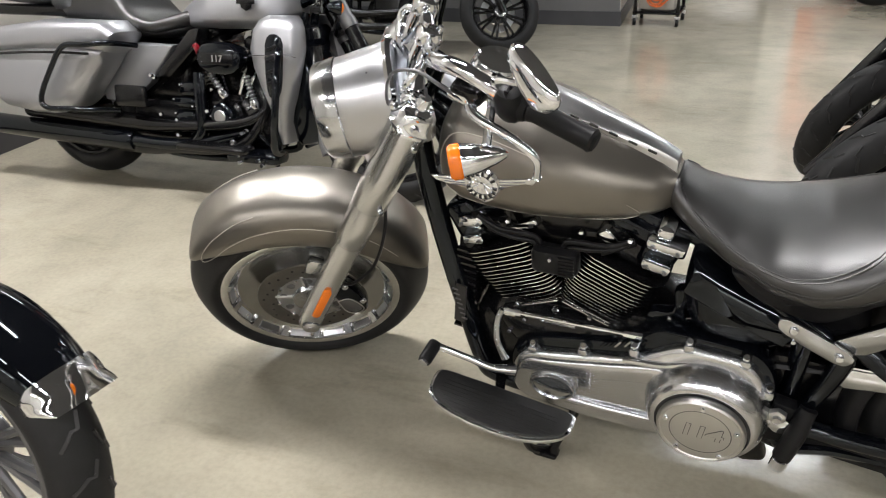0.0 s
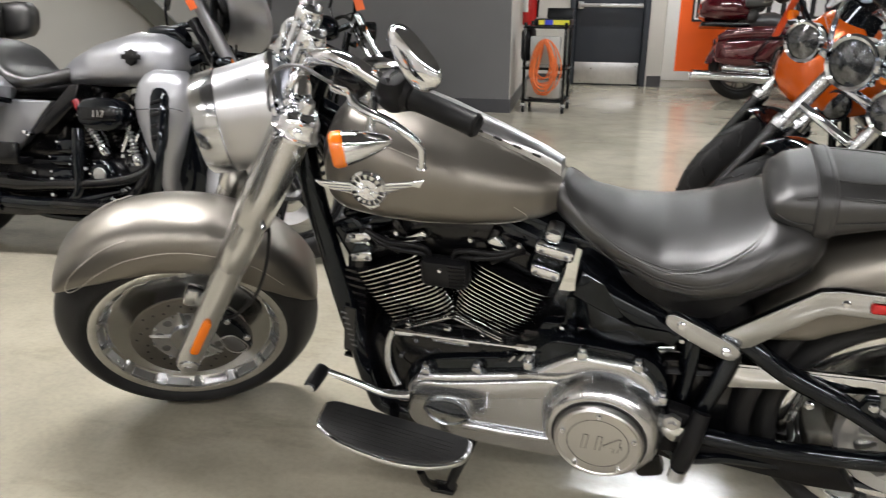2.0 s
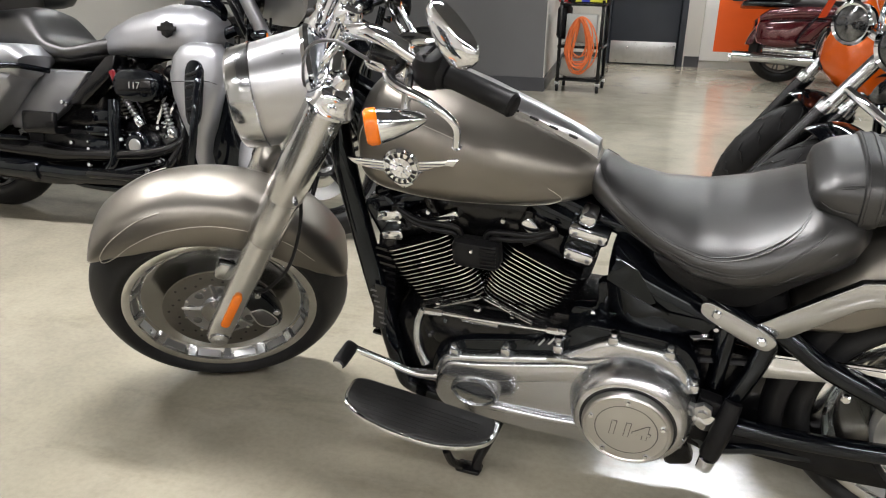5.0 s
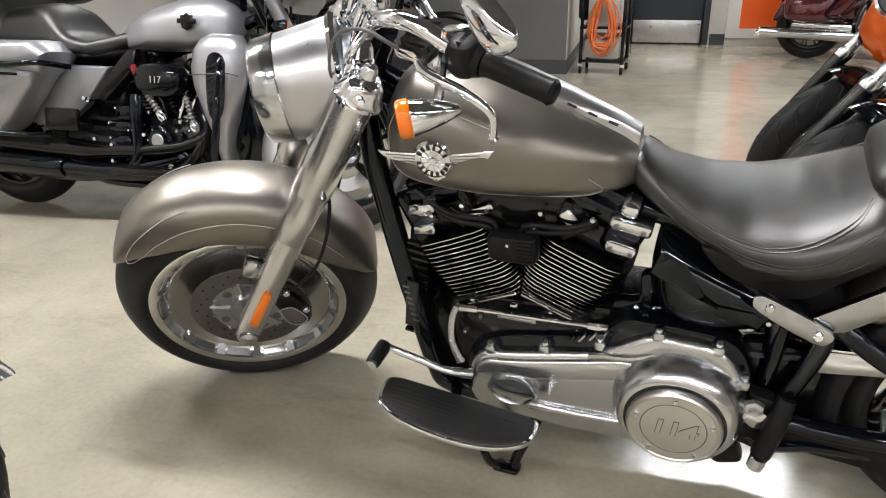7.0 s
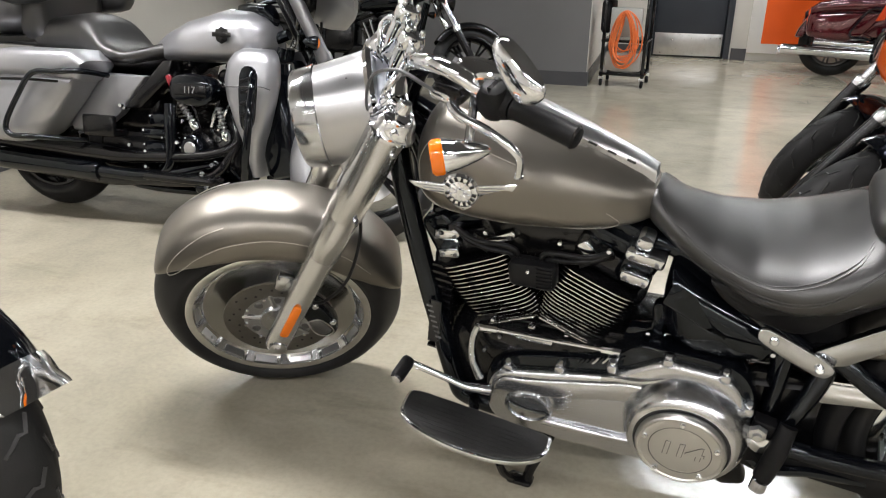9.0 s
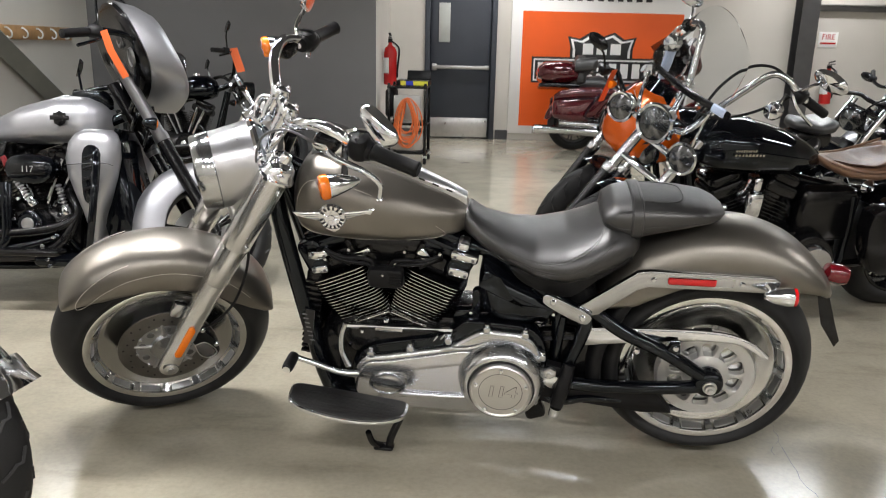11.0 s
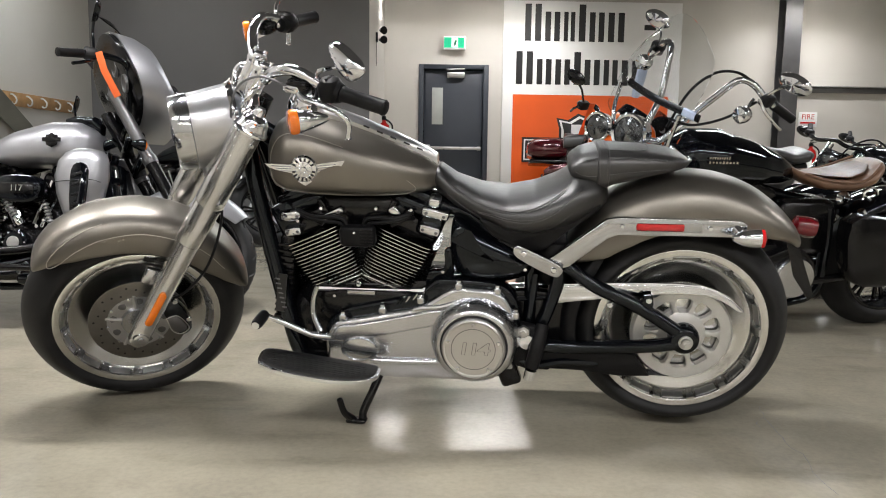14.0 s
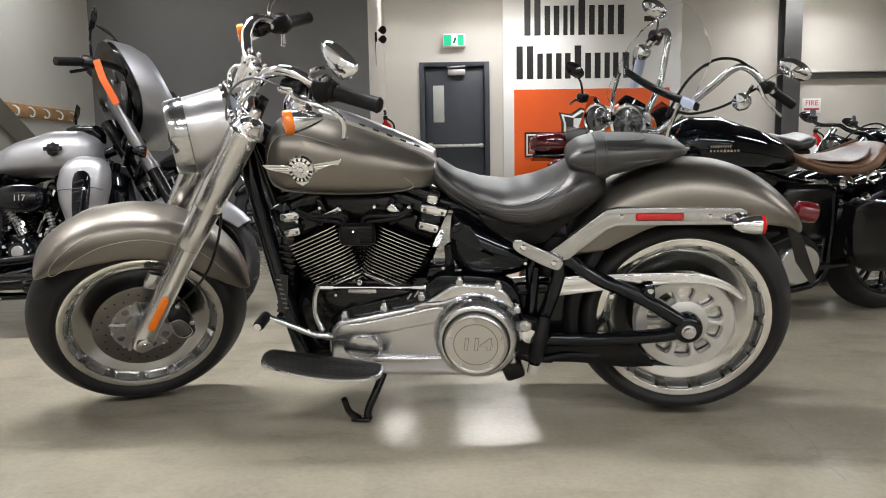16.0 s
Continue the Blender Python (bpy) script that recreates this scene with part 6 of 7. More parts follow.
# ---- the other motorcycles in the row ----
def engine_of(b, cover):
    """A V-twin with fins, covers and pipes; side: -1 primary side seen, 1 air-cleaner side."""
    cr = Vector((-0.08, 0, 0.33))
    Geo().box((-0.02, 0, 0.32), (0.5, 0.24, 0.28), bev=0.06).ob("crank_case", M_satinblack, b)
    for sg in (-1, 1):
        cm = Matrix.Translation(cr) @ Matrix.Rotation(radians(sg * 22.5), 4, "Y")
        cy = Geo(cm).lathe([(0.062, 0.1), (0.07, 0.12), (0.07, 0.31)], (0, 0, 0), (0, 0, 1), 20).ob("cylinder", M_satinblack, b)
        for k in range(10):
            z = 0.135 + k * 0.017
            Geo(cm).box((0, 0, z), (0.165, 0.185, 0.005), bev=0.002).ob("fin", M_satinblack, cy)
        Geo(cm).box((0, 0, 0.34), (0.17, 0.18, 0.06), bev=0.018).ob("cylinder_head", M_satinblack, b)
        Geo(cm).box((0, 0, 0.39), (0.14, 0.17, 0.05), bev=0.018).ob("rocker_box", M_satinblack, b)
        for s in (-1, 1):
            Geo(cm).tube([(s * 0.018, 0.105, 0.12), (s * 0.03, 0.1, 0.34)], 0.011, 8, smooth=False).ob("pushrod_tube", M_chrome, b)
    Geo().plate(spline([(-0.17, 0.31), (-0.1, 0.37), (0.1, 0.41), (0.22, 0.45), (0.33, 0.38), (0.34, 0.27), (0.24, 0.2), (0.0, 0.21), (-0.14, 0.24)], 3, True), -0.1, -0.165, 0.015).ob("primary_cover", cover, b)
    Geo().lathe([(0.1, 0.0), (0.1, 0.025), (0.09, 0.04), (0.0, 0.042)], (0.22, -0.16, 0.31), (0, -1, 0), 32).ob("derby_cover", M_cast, b, "round bare-metal cover")
    Geo().lathe([(0.07, 0.0), (0.072, 0.03), (0.06, 0.045), (0.0, 0.046)], (-0.08, 0.12, 0.35), (0, 1, 0), 28).ob("cam_cover", M_satinblack, b)
    Geo().lathe([(0.022, 0.0), (0.022, 0.008), (0.0, 0.01)], (-0.08, 0.166, 0.35), (0, 1, 0), 20).ob("cam_badge", M_chrome, b)


def other_bike(m, label, paint, wheel_r=0.32, front_w=0.12, rear_w=0.17, steer=-18.0, rake=30, metal=None, seat=None, spokes="spoke9", fender=None, tread=True,
               bar_rise=0.1, pull=0.16, tank=1.0, group="parked motorcycles", cover=None, wheel_mat=None, headlamp=True, fork_mat=None, signals=True, guard=(30, 128, 0.022, 0.05), fax=-0.8, seal=0.3, long=0.68, trail=0.0, mirror=(0.0, 0.18), lamp=0.58, bar=None):
    b = thing("motorcycle", m, label, "motorcycle", group)
    metal, seat, fender, cover, fork_mat = metal or M_chrome, seat or M_leather, fender or paint, cover or M_satinblack, fork_mat or M_chrome
    fa, ra = Vector((fax, 0, wheel_r)), Vector((0.8, 0, wheel_r))
    up = Vector((math.sin(radians(rake)), 0, math.cos(radians(rake))))
    S = Matrix.Translation(fa + Vector((0.075, 0, 0))) @ Matrix.Rotation(radians(-steer), 4, up) @ Matrix.Translation(-fa - Vector((0.075, 0, 0)))
    fw = fa + Vector((trail, 0, 0))
    wheel(b, fw, wheel_r, front_w, wheel_r * 0.72, S, spokes, wheel_mat or M_gunmetal, tread)
    wheel(b, ra, wheel_r, rear_w, wheel_r * 0.7, Matrix(), spokes, wheel_mat or M_gunmetal)
    Geo(S).lathe([(0.09, -front_w * 0.5 - 0.02), (0.145, -front_w * 0.5 - 0.02), (0.145, -front_w * 0.5 - 0.015), (0.09, -front_w * 0.5 - 0.015)], fw, seg=32).ob("brake_disc", M_alu, b)
    arc_fender(S, fw, guard[0], guard[1], wheel_r + 0.028, front_w * 0.5 + guard[2], guard[3], 18).ob("front_mudguard", fender, b, "glossy front mudguard")
    arc_fender(Matrix(), ra, 10, 140, wheel_r + 0.05, rear_w * 0.5 + 0.025, 0.07, 20).ob("rear_mudguard", fender, b, "glossy rear mudguard")
    for sg in (-1, 1):
        a = fa + Vector((0, sg * (front_w * 0.5 + 0.05), 0))
        fm_ = fork_mat if sg > 0 or fork_mat != M_gunmetal else M_satinblack
        leg = Geo(S).tube([a - up * 0.03, a + up * seal], [0.03, 0.032], 14, smooth=False).ob("fork_slider", M_satinblack, b)
        Geo(S).tube([a + up * (seal - 0.02), a + up * long], 0.024 if fork_mat != M_gunmetal else 0.029, 14, smooth=False).ob("fork_tube", fm_, leg, "bright fork tube")
        Geo(S).lathe([(0.034, -0.02), (0.036, 0), (0.034, 0.02)], a + up * seal, up, 16).ob("fork_seal", fork_mat, leg)
        Geo().tube([(0.35, sg * 0.1, 0.26), (0.8, sg * (rear_w * 0.5 + 0.04), wheel_r)], 0.02, 10, smooth=False).ob("swing_arm", M_satinblack, b)
        sh = Geo().tube([(0.52, sg * (rear_w * 0.5 + 0.06), 0.62), (0.72, sg * (rear_w * 0.5 + 0.06), 0.36)], 0.018, 10, smooth=False).ob("shock_absorber", M_chrome, b)
        for k in range(9):
            t = 0.2 + 0.07 * k
            Geo().lathe([(0.027, -0.004), (0.031, 0), (0.027, 0.004)], Vector((0.52, sg * (rear_w * 0.5 + 0.06), 0.62)).lerp(Vector((0.72, sg * (rear_w * 0.5 + 0.06), 0.36)), t), (0.61, 0, -0.79), 14).ob("spring_coil", M_chrome, sh)
        Geo().tube([(-0.42, sg * 0.04, 0.8), (-0.3, sg * 0.09, 0.3), (-0.22, sg * 0.1, 0.17), (0.35, sg * 0.1, 0.17), (0.42, sg * 0.1, 0.4), (0.4, sg * 0.1, 0.62)], 0.018, 10).ob("frame_tube", M_black, b)
    Geo().tube([(-0.43, 0, 0.86), (-0.1, 0, 0.74), (0.4, 0, 0.62), (0.75, 0, 0.62)], 0.025, 10).ob("backbone", M_black, b)
    Geo(S).box(fa + up * 0.62, (0.09, 0.22, 0.03), pose(0, 0, 0, 0, rake, 0), bev=0.01).box(fa + up * 0.5, (0.08, 0.22, 0.03), pose(0, 0, 0, 0, rake, 0), bev=0.01).ob("triple_clamp", metal, b)
    engine_of(b, cover)
    rings = []
    tab = [(-0.34, 0.04, 0.86, 0.8), (-0.32, 0.09, 0.9, 0.76), (-0.26, 0.13, 0.935, 0.735), (-0.15, 0.145, 0.935, 0.725), (0.0, 0.125, 0.89, 0.72), (0.1, 0.085, 0.84, 0.72), (0.16, 0.04, 0.8, 0.73)]
    for i in range(27):
        x = -0.34 + 0.5 * i / 26
        w, zt, zb = lerp_table(tab, x)
        zc = zb + (zt - zb) * 0.42
        rings.append(sellipse((0, zc), w * tank, (zt - zc) * tank, zc - zb, -0.1 + (x + 0.1) * (1 + (tank - 1) * 1.3), 28, 2.3, low=3.0))
    Geo().loft(rings).ob("fuel_tank", paint, b, "glossy teardrop fuel tank", sharp=60)
    Geo().lathe([(0, 0), (0.03, 0), (0.03, 0.02), (0.02, 0.026), (0, 0.027)], (-0.16, 0, 0.93), (0, 0, 1), 20).ob("fuel_cap", M_chrome, b)
    tan = [(0.19, 0.04, 0.81, 0.785, 0), (0.24, 0.08, 0.79, 0.745, 0.004), (0.34, 0.14, 0.765, 0.7, 0.012), (0.46, 0.17, 0.765, 0.695, 0.018), (0.56, 0.165, 0.8, 0.72, 0.015), (0.63, 0.12, 0.835, 0.77, 0.005), (0.66, 0.06, 0.835, 0.8, 0)]
    seat_loft(tan if seat == M_tan else [(0.12, 0.06, 0.79, 0.72, 0), (0.2, 0.1, 0.77, 0.69, 0.0), (0.32, 0.15, 0.75, 0.67, 0.012), (0.42, 0.16, 0.77, 0.67, 0.012), (0.5, 0.13, 0.81, 0.69, 0), (0.54, 0.08, 0.8, 0.71, 0)], 20, 22).ob("rider_seat", seat, b, sharp=70)
    Geo().box((0.3, 0, 0.52), (0.3, 0.22, 0.26), bev=0.04).ob("oil_tank", M_satinblack, b)
    for z in (0.2, 0.3):
        Geo().tube([(-0.2, 0.1, 0.5), (-0.27, 0.16, 0.4), (-0.15, 0.19, z + 0.03), (0.2, 0.2, z), (0.4, 0.2, z), (1.0, 0.21, z + 0.03)], [0.022, 0.022, 0.024, 0.028, 0.042, 0.042], 14).ob("exhaust_pipe", metal if metal == M_chrome else M_satinblack, b)
    # handlebar, mirrors, lamp
    top = fa + up * 0.7
    half = [top + Vector((0.0, -0.03, 0.0)), top + Vector((0.0, -0.1, 0.01)), top + Vector((0.02, -0.22, bar_rise * 0.8)), top + Vector((0.06, -0.3, bar_rise)), top + Vector((pull * 0.7, -0.36, bar_rise * 0.9)), top + Vector((pull + 0.04, -0.42, bar_rise * 0.6))]
    if bar:
        half = [Vector(p) for p in bar]
    line = [Vector((p.x, -p.y, p.z)) for p in half[::-1]] + half
    hb = Geo(S).tube(line, 0.0145, 10).ob("handlebar", metal, b, "swept handlebar")
    for sg in (-1, 1):
        e = Vector((half[-1].x, sg * abs(half[-1].y), half[-1].z))
        q = Vector((half[-2].x, sg * abs(half[-2].y), half[-2].z))
        d = (e - q).normalized()
        Geo(S).lathe([(0, 0), (0.02, 0), (0.019, 0.12), (0, 0.124)], e - d * 0.06, d, 16).ob("grip", M_plastic, hb)
        Geo(S).box(e - d * 0.1, (0.06, 0.05, 0.05), bev=0.012).ob("switch_housing", M_plastic, hb)
        Geo(S).tube([e - d * 0.12 + Vector((-0.03, 0, 0)), e - d * 0.04 + Vector((-0.06, 0, -0.02)), e + d * 0.06 + Vector((-0.06, 0, -0.04))], 0.007, 8).ob("lever", metal, hb)
        ms = Geo(S).tube([e - d * 0.12, e - d * 0.1 + Vector((mirror[0] * 0.5, sg * 0.02, mirror[1] * 0.6)), e - d * 0.1 + Vector((mirror[0], sg * 0.05, mirror[1] - 0.02))], 0.006, 8).ob("mirror_stem", metal, hb)
        Geo(S @ Matrix.Translation(e - d * 0.1 + Vector((mirror[0], sg * 0.07, mirror[1]))) @ Matrix.Diagonal((1, 1.5, 0.8, 1))).lathe([(0, -0.02), (0.035, -0.016), (0.05, 0.0), (0.05, 0.006), (0, 0.006)], (0, 0, 0), (1, 0, 0.1), 20).ob("mirror", metal, ms)
        if not signals:
            continue
        sp = fa + up * 0.52 + Vector((0.03, sg * 0.2, 0))
        sgn_ = Geo(S).lathe([(0, 0.05), (0.02, 0.035), (0.03, 0.0), (0.028, -0.012)], sp, (1, 0, 0), 18).ob("front_signal", metal, b)
        Geo(S).lathe([(0.027, -0.01), (0.015, -0.02), (0, -0.022)], sp, (1, 0, 0), 18).ob("lens", M_amber, sgn_)
    if not bar:
        Geo(S).tube([half[-2] + Vector((-0.03, 0, 0)), top + Vector((-0.06, -0.2, 0.12)), top + Vector((-0.1, -0.05, 0.0)), top + Vector((-0.05, 0, -0.2))], 0.006, 8).ob("control_cable", M_plastic, hb)
    if headlamp:
        c = fa + up * lamp + Vector((-0.08, 0, 0.0))
        hl = Geo(S).lathe([(0, -0.08), (0.045, -0.07), (0.075, -0.03), (0.08, 0.03), (0.077, 0.045)], c, (-1, 0, 0), 28).ob("headlamp", metal, b, "round headlamp")
        Geo(S).lathe([(0.077, 0.04), (0.06, 0.052), (0, 0.06)], c, (-1, 0, 0), 28).ob("lens", M_lens, hl)
    Geo().tube([(-0.05, -0.12, 0.18), (-0.1, -0.2, 0.06)], 0.011, 8, smooth=False).ob("side_stand", M_satinblack, b)
    Geo().box((0.84 + wheel_r * 0.55, 0, 0.6), (0.05, 0.09, 0.05), bev=0.015).ob("tail_lamp", M_redlens, b, "red tail lamp")
    return b, S, fa, up, top


def emblem_shape(parent, c, w, side, material):
    """A plain shield with a crossing bar."""
    sh = [(0, -0.5), (0.32, -0.34), (0.4, 0.0), (0.36, 0.32), (0.2, 0.3), (0, 0.45), (-0.2, 0.3), (-0.36, 0.32), (-0.4, 0.0), (-0.32, -0.34)]
    e = Geo().plate([(c[0] + p[0] * w, c[2] + p[1] * w) for p in sh], c[1], c[1] + side * 0.004, 0.001).ob("tank_emblem", material, parent, "dark shield-shaped emblem")
    Geo().box((c[0], c[1] + side * 0.004, c[2]), (w * 1.15, 0.006, w * 0.26), bev=0.001).ob("emblem_bar", material, e)
    return e


def touring_kit(b, S, paint, paint2, pak=True, screen=None):
    """Bags, top box, big seat, lower fairings, front fairing and screen."""
    def raked(x, ring):
        # the front of a bag slants back towards its foot
        f = max(0.0, min(1.0, (1.0 - x) / 0.4))
        return [Vector((p[0] + f * (0.86 * (0.66 - p[2]) - 0.04), p[1], p[2])) for p in ring]

    for sg in (-1, 1):
        bag = Geo()
        rings = []
        for x, zt, zb, w in ((0.5, 0.6, 0.4, 0.05), (0.52, 0.645, 0.36, 0.1), (0.6, 0.665, 0.33, 0.12), (0.85, 0.655, 0.33, 0.125), (1.1, 0.625, 0.35, 0.115), (1.17, 0.6, 0.38, 0.09), (1.19, 0.56, 0.42, 0.05)):
            zc = (zt + zb) / 2
            rings.append(raked(x, sellipse((sg * 0.255, zc), w, zt - zc, zc - zb, x - 0.1, 28, 4.0)))
        bg = bag.loft(rings).ob("saddlebag", paint, b, "hard painted saddlebag", sharp=60)
        rings = []
        for x, zt, zb, w in ((0.495, 0.64, 0.612, 0.06), (0.515, 0.705, 0.616, 0.108), (0.6, 0.75, 0.62, 0.127), (0.85, 0.75, 0.614, 0.132), (1.1, 0.71, 0.596, 0.12), (1.18, 0.65, 0.584, 0.09)):
            zc = (zt + zb) / 2
            rings.append(raked(x, sellipse((sg * 0.255, zc), w, zt - zc, zc - zb, x - 0.1, 28, 3.4)))
        Geo().loft(rings).ob("bag_lid", paint, bg, sharp=60)
        Geo().tube([(0.46, sg * 0.372, 0.612), (0.6, sg * 0.384, 0.613), (0.78, sg * 0.386, 0.607), (0.98, sg * 0.372, 0.592)], 0.006, 8).ob("lid_seam", M_satinblack, bg)
        Geo().plate([(0.163, 0.652), (0.43, 0.656), (0.5, 0.62), (0.6, 0.465), (0.57, 0.39), (0.43, 0.39), (0.315, 0.474), (0.25, 0.551)], sg * 0.12, sg * 0.18, 0.018).ob("side_cover", paint2, b, "painted side cover")
        Geo().plate([(0.024, 0.727), (0.075, 0.72), (0.182, 0.615), (0.28, 0.505), (0.194, 0.51), (0.047, 0.644)], sg * 0.1, sg * 0.188, 0.012).ob("heat_shield", M_satinblack, b)
        Geo().tube([(0.33, sg * 0.22, 0.645), (0.36, sg * 0.36, 0.66), (0.45, sg * 0.4, 0.652), (0.555, sg * 0.41, 0.641), (0.63, sg * 0.415, 0.548), (0.705, sg * 0.415, 0.425), (0.69, sg * 0.41, 0.375), (0.6, sg * 0.38, 0.37), (0.46, sg * 0.22, 0.35)], 0.012, 10).ob("bag_guard", M_black, b, "black bag guard rail")
        Geo().tube([(-0.2, sg * 0.15, 0.3), (0.1, sg * 0.2, 0.22), (0.4, sg * 0.22, 0.22), (0.45, sg * 0.22, 0.22), (1.3, sg * 0.23, 0.25)], [0.025, 0.028, 0.03, 0.048, 0.05], 16).ob("silencer", M_black if paint != M_maroon else M_chrome, b, "long exhaust silencer")
        # lower fairing
        rings = []
        for z, x0, x1, w in ((0.25, -0.37, -0.335, 0.16), (0.33, -0.39, -0.33, 0.2), (0.42, -0.415, -0.32, 0.24), (0.5, -0.45, -0.295, 0.265), (0.58, -0.48, -0.272, 0.28), (0.66, -0.5, -0.262, 0.285), (0.73, -0.495, -0.275, 0.28), (0.77, -0.475, -0.3, 0.265), (0.79, -0.44, -0.335, 0.24)):
            xc, hw = (x0 + x1) / 2, (x1 - x0) / 2
            rings.append([Vector((xc + hw * math.cos(t), sg * (w - 0.07 + 0.07 * abs(math.sin(t)) ** 0.7 * (1 if math.sin(t) * sg > 0 else -1)), z)) for t in (2 * math.pi * k / 22 for k in range(22))])
        lf = Geo().loft(rings).ob("lower_fairing", paint2, b, "painted lower fairing with a dark vent", sharp=60)
        Geo().plate(spline([(-0.44, 0.68), (-0.4, 0.72), (-0.36, 0.68), (-0.36, 0.5), (-0.39, 0.46), (-0.42, 0.52)], 3, True), sg * 0.25, sg * 0.287, 0.006).ob("vent", M_black, lf)
        for k in range(4):
            Geo().box((-0.39, sg * 0.289, 0.53 + 0.045 * k), (0.05, 0.006, 0.012), pose(0, 0, 0, 0, 20, 0), bev=0.002).ob("vent_slat", M_plastic, lf)
        Geo().tube([(-0.49, sg * 0.268, 0.63), (-0.45, sg * 0.283, 0.64), (-0.36, sg * 0.288, 0.635), (-0.275, sg * 0.27, 0.63)], 0.002, 6).ob("door_seam", M_ink, lf)
        Geo().tube([(-0.36, sg * 0.1, 0.72), (-0.42, sg * 0.28, 0.66), (-0.43, sg * 0.34, 0.45), (-0.38, sg * 0.28, 0.25), (-0.32, sg * 0.1, 0.2)], 0.016, 10).ob("engine_guard", M_black, b, "black engine guard")
        Geo().box((0.335, sg * 0.24, 0.4), (0.16, 0.1, 0.03), bev=0.008).box((0.335, sg * 0.28, 0.435), (0.16, 0.03, 0.085), bev=0.008).ob("passenger_board", M_satinblack, b)
        Geo().box((-0.1, sg * 0.3, 0.24), (0.34, 0.1, 0.03), bev=0.01).ob("rider_board", M_satinblack, b)
    Geo().box((-0.43, 0, 0.5), (0.16, 0.3, 0.5), pose(0, 0, 0, 0, 14, 0), bev=0.03).ob("radiator", M_black, b, "black radiator and frame front")
    Geo().loft([sellipse((0, z), w, 0.03, 0.03, x, 20, 2.6) for x, z, w in ((-0.37, 0.92, 0.03), (-0.34, 0.95, 0.055), (-0.26, 0.955, 0.055), (-0.2, 0.945, 0.03))]).ob("tank_console", M_black, b, "black tank console")
    seat_loft([(0.08, 0.06, 0.82, 0.75, 0), (0.16, 0.12, 0.8, 0.72, 0.0), (0.28, 0.19, 0.765, 0.69, 0.012), (0.38, 0.2, 0.8, 0.69, 0.01), (0.46, 0.19, 0.9, 0.7, 0), (0.52, 0.18, 0.92, 0.71, 0), (0.75, 0.18, 0.9, 0.72, 0.01), (0.86, 0.14, 0.92, 0.74, 0)], 30, 24).ob("touring_seat", M_leather, b, "wide two-up black seat", sharp=70)
    if pak:
        rings = []
        for x, zt, zb, w in ((0.78, 1.0, 0.86, 0.2), (0.8, 1.05, 0.82, 0.25), (0.95, 1.08, 0.8, 0.28), (1.2, 1.06, 0.82, 0.26), (1.27, 1.0, 0.86, 0.2)):
            zc = (zt + zb) / 2
            rings.append(sellipse((0, zc), w, zt - zc, zc - zb, x, 28, 3.6))
        pk = Geo().loft(rings).ob("top_box", paint if paint == M_maroon else M_darksilver, b, "painted top box", sharp=60)
        Geo().box((1.24, 0, 0.95), (0.08, 0.4, 0.06), bev=0.02).ob("box_lamp", M_redlens, pk)
        for sg in (-1, 1):
            Geo().loft([sellipse((sg * 0.245, 1.02 - 0.1 * (x - 0.7)), 0.06 * k, 0.085 * k, 0.085 * k, x, 24, 3.0) for x, k in ((0.565, 0.3), (0.575, 0.65), (0.6, 0.92), (0.65, 1.0), (0.78, 1.0), (0.84, 0.8))]).ob("arm_rest", M_leather, pk, "rounded padded arm rest", sharp=70)
        Geo().box((1.0, 0, 0.78), (0.5, 0.34, 0.05), bev=0.015).ob("luggage_rack", M_satinblack, pk)
        Geo().loft([sellipse((0, 0.95), 0.21 * k, 0.2 * k, 0.19 * k, x, 28, 4.0) for x, k in ((0.675, 0.6), (0.685, 0.85), (0.705, 0.97), (0.74, 1.0), (0.8, 1.0))]).ob("back_rest", M_leather, pk, "padded black backrest", sharp=70)
    # front fairing round the fork: painted outer shell, dark inner side
    def fairing(rows):
        rings = []
        for x, w, zt, zb in rows:
            zc = (zt + zb) / 2
            rings.append([Vector((p[0] + 0.36 * (p[2] - 1.0), p[1], p[2])) for p in sellipse((0, zc), w, zt - zc, zc - zb, x, 30, 2.6, skew=0.18)])
        return Geo(S).loft(rings)
    fr = fairing(((-0.7, 0.08, 1.2, 1.06), (-0.68, 0.2, 1.28, 0.98), (-0.64, 0.28, 1.345, 0.95), (-0.58, 0.305, 1.365, 0.95), (-0.49, 0.31, 1.37, 0.96))).ob("front_fairing", paint2, b, "painted batwing-shaped front fairing", sharp=60)
    inn = fairing(((-0.488, 0.303, 1.362, 0.968), (-0.465, 0.295, 1.357, 0.973), (-0.455, 0.25, 1.33, 0.99), (-0.465, 0.17, 1.26, 1.03))).ob("inner_fairing", M_satinblack, fr, "black inner fairing", sharp=60)
    for gy, gz in ((-0.12, 1.2), (0.12, 1.2), (-0.2, 1.08), (0.2, 1.08)):
        Geo(S).lathe([(0.0, 0.006), (0.036, 0.006), (0.042, 0.012), (0.046, 0.0)], (-0.465 + 0.36 * (gz - 1.0), gy, gz), (1, 0, -0.3), 20).ob("gauge", M_gunmetal, inn, "round gauge or speaker")
    Geo(S).lathe([(0.0, 0.06), (0.08, 0.05), (0.095, 0.03), (0.1, 0)], Vector((-0.65, 0, 1.13)), (-1, 0, 0), 28).ob("headlamp", M_lens, fr, "round headlamp")
    rings = []
    for k in range(13):
        t = -1 + 2 * k / 12
        rings.append([(-0.48 + 0.1 * t * t, 0.24 * t, 1.33), (-0.39 + 0.1 * t * t, 0.22 * t, 1.47 - 0.07 * t * t), (-0.384 + 0.1 * t * t, 0.22 * t, 1.47 - 0.07 * t * t), (-0.473 + 0.1 * t * t, 0.24 * t, 1.33)])
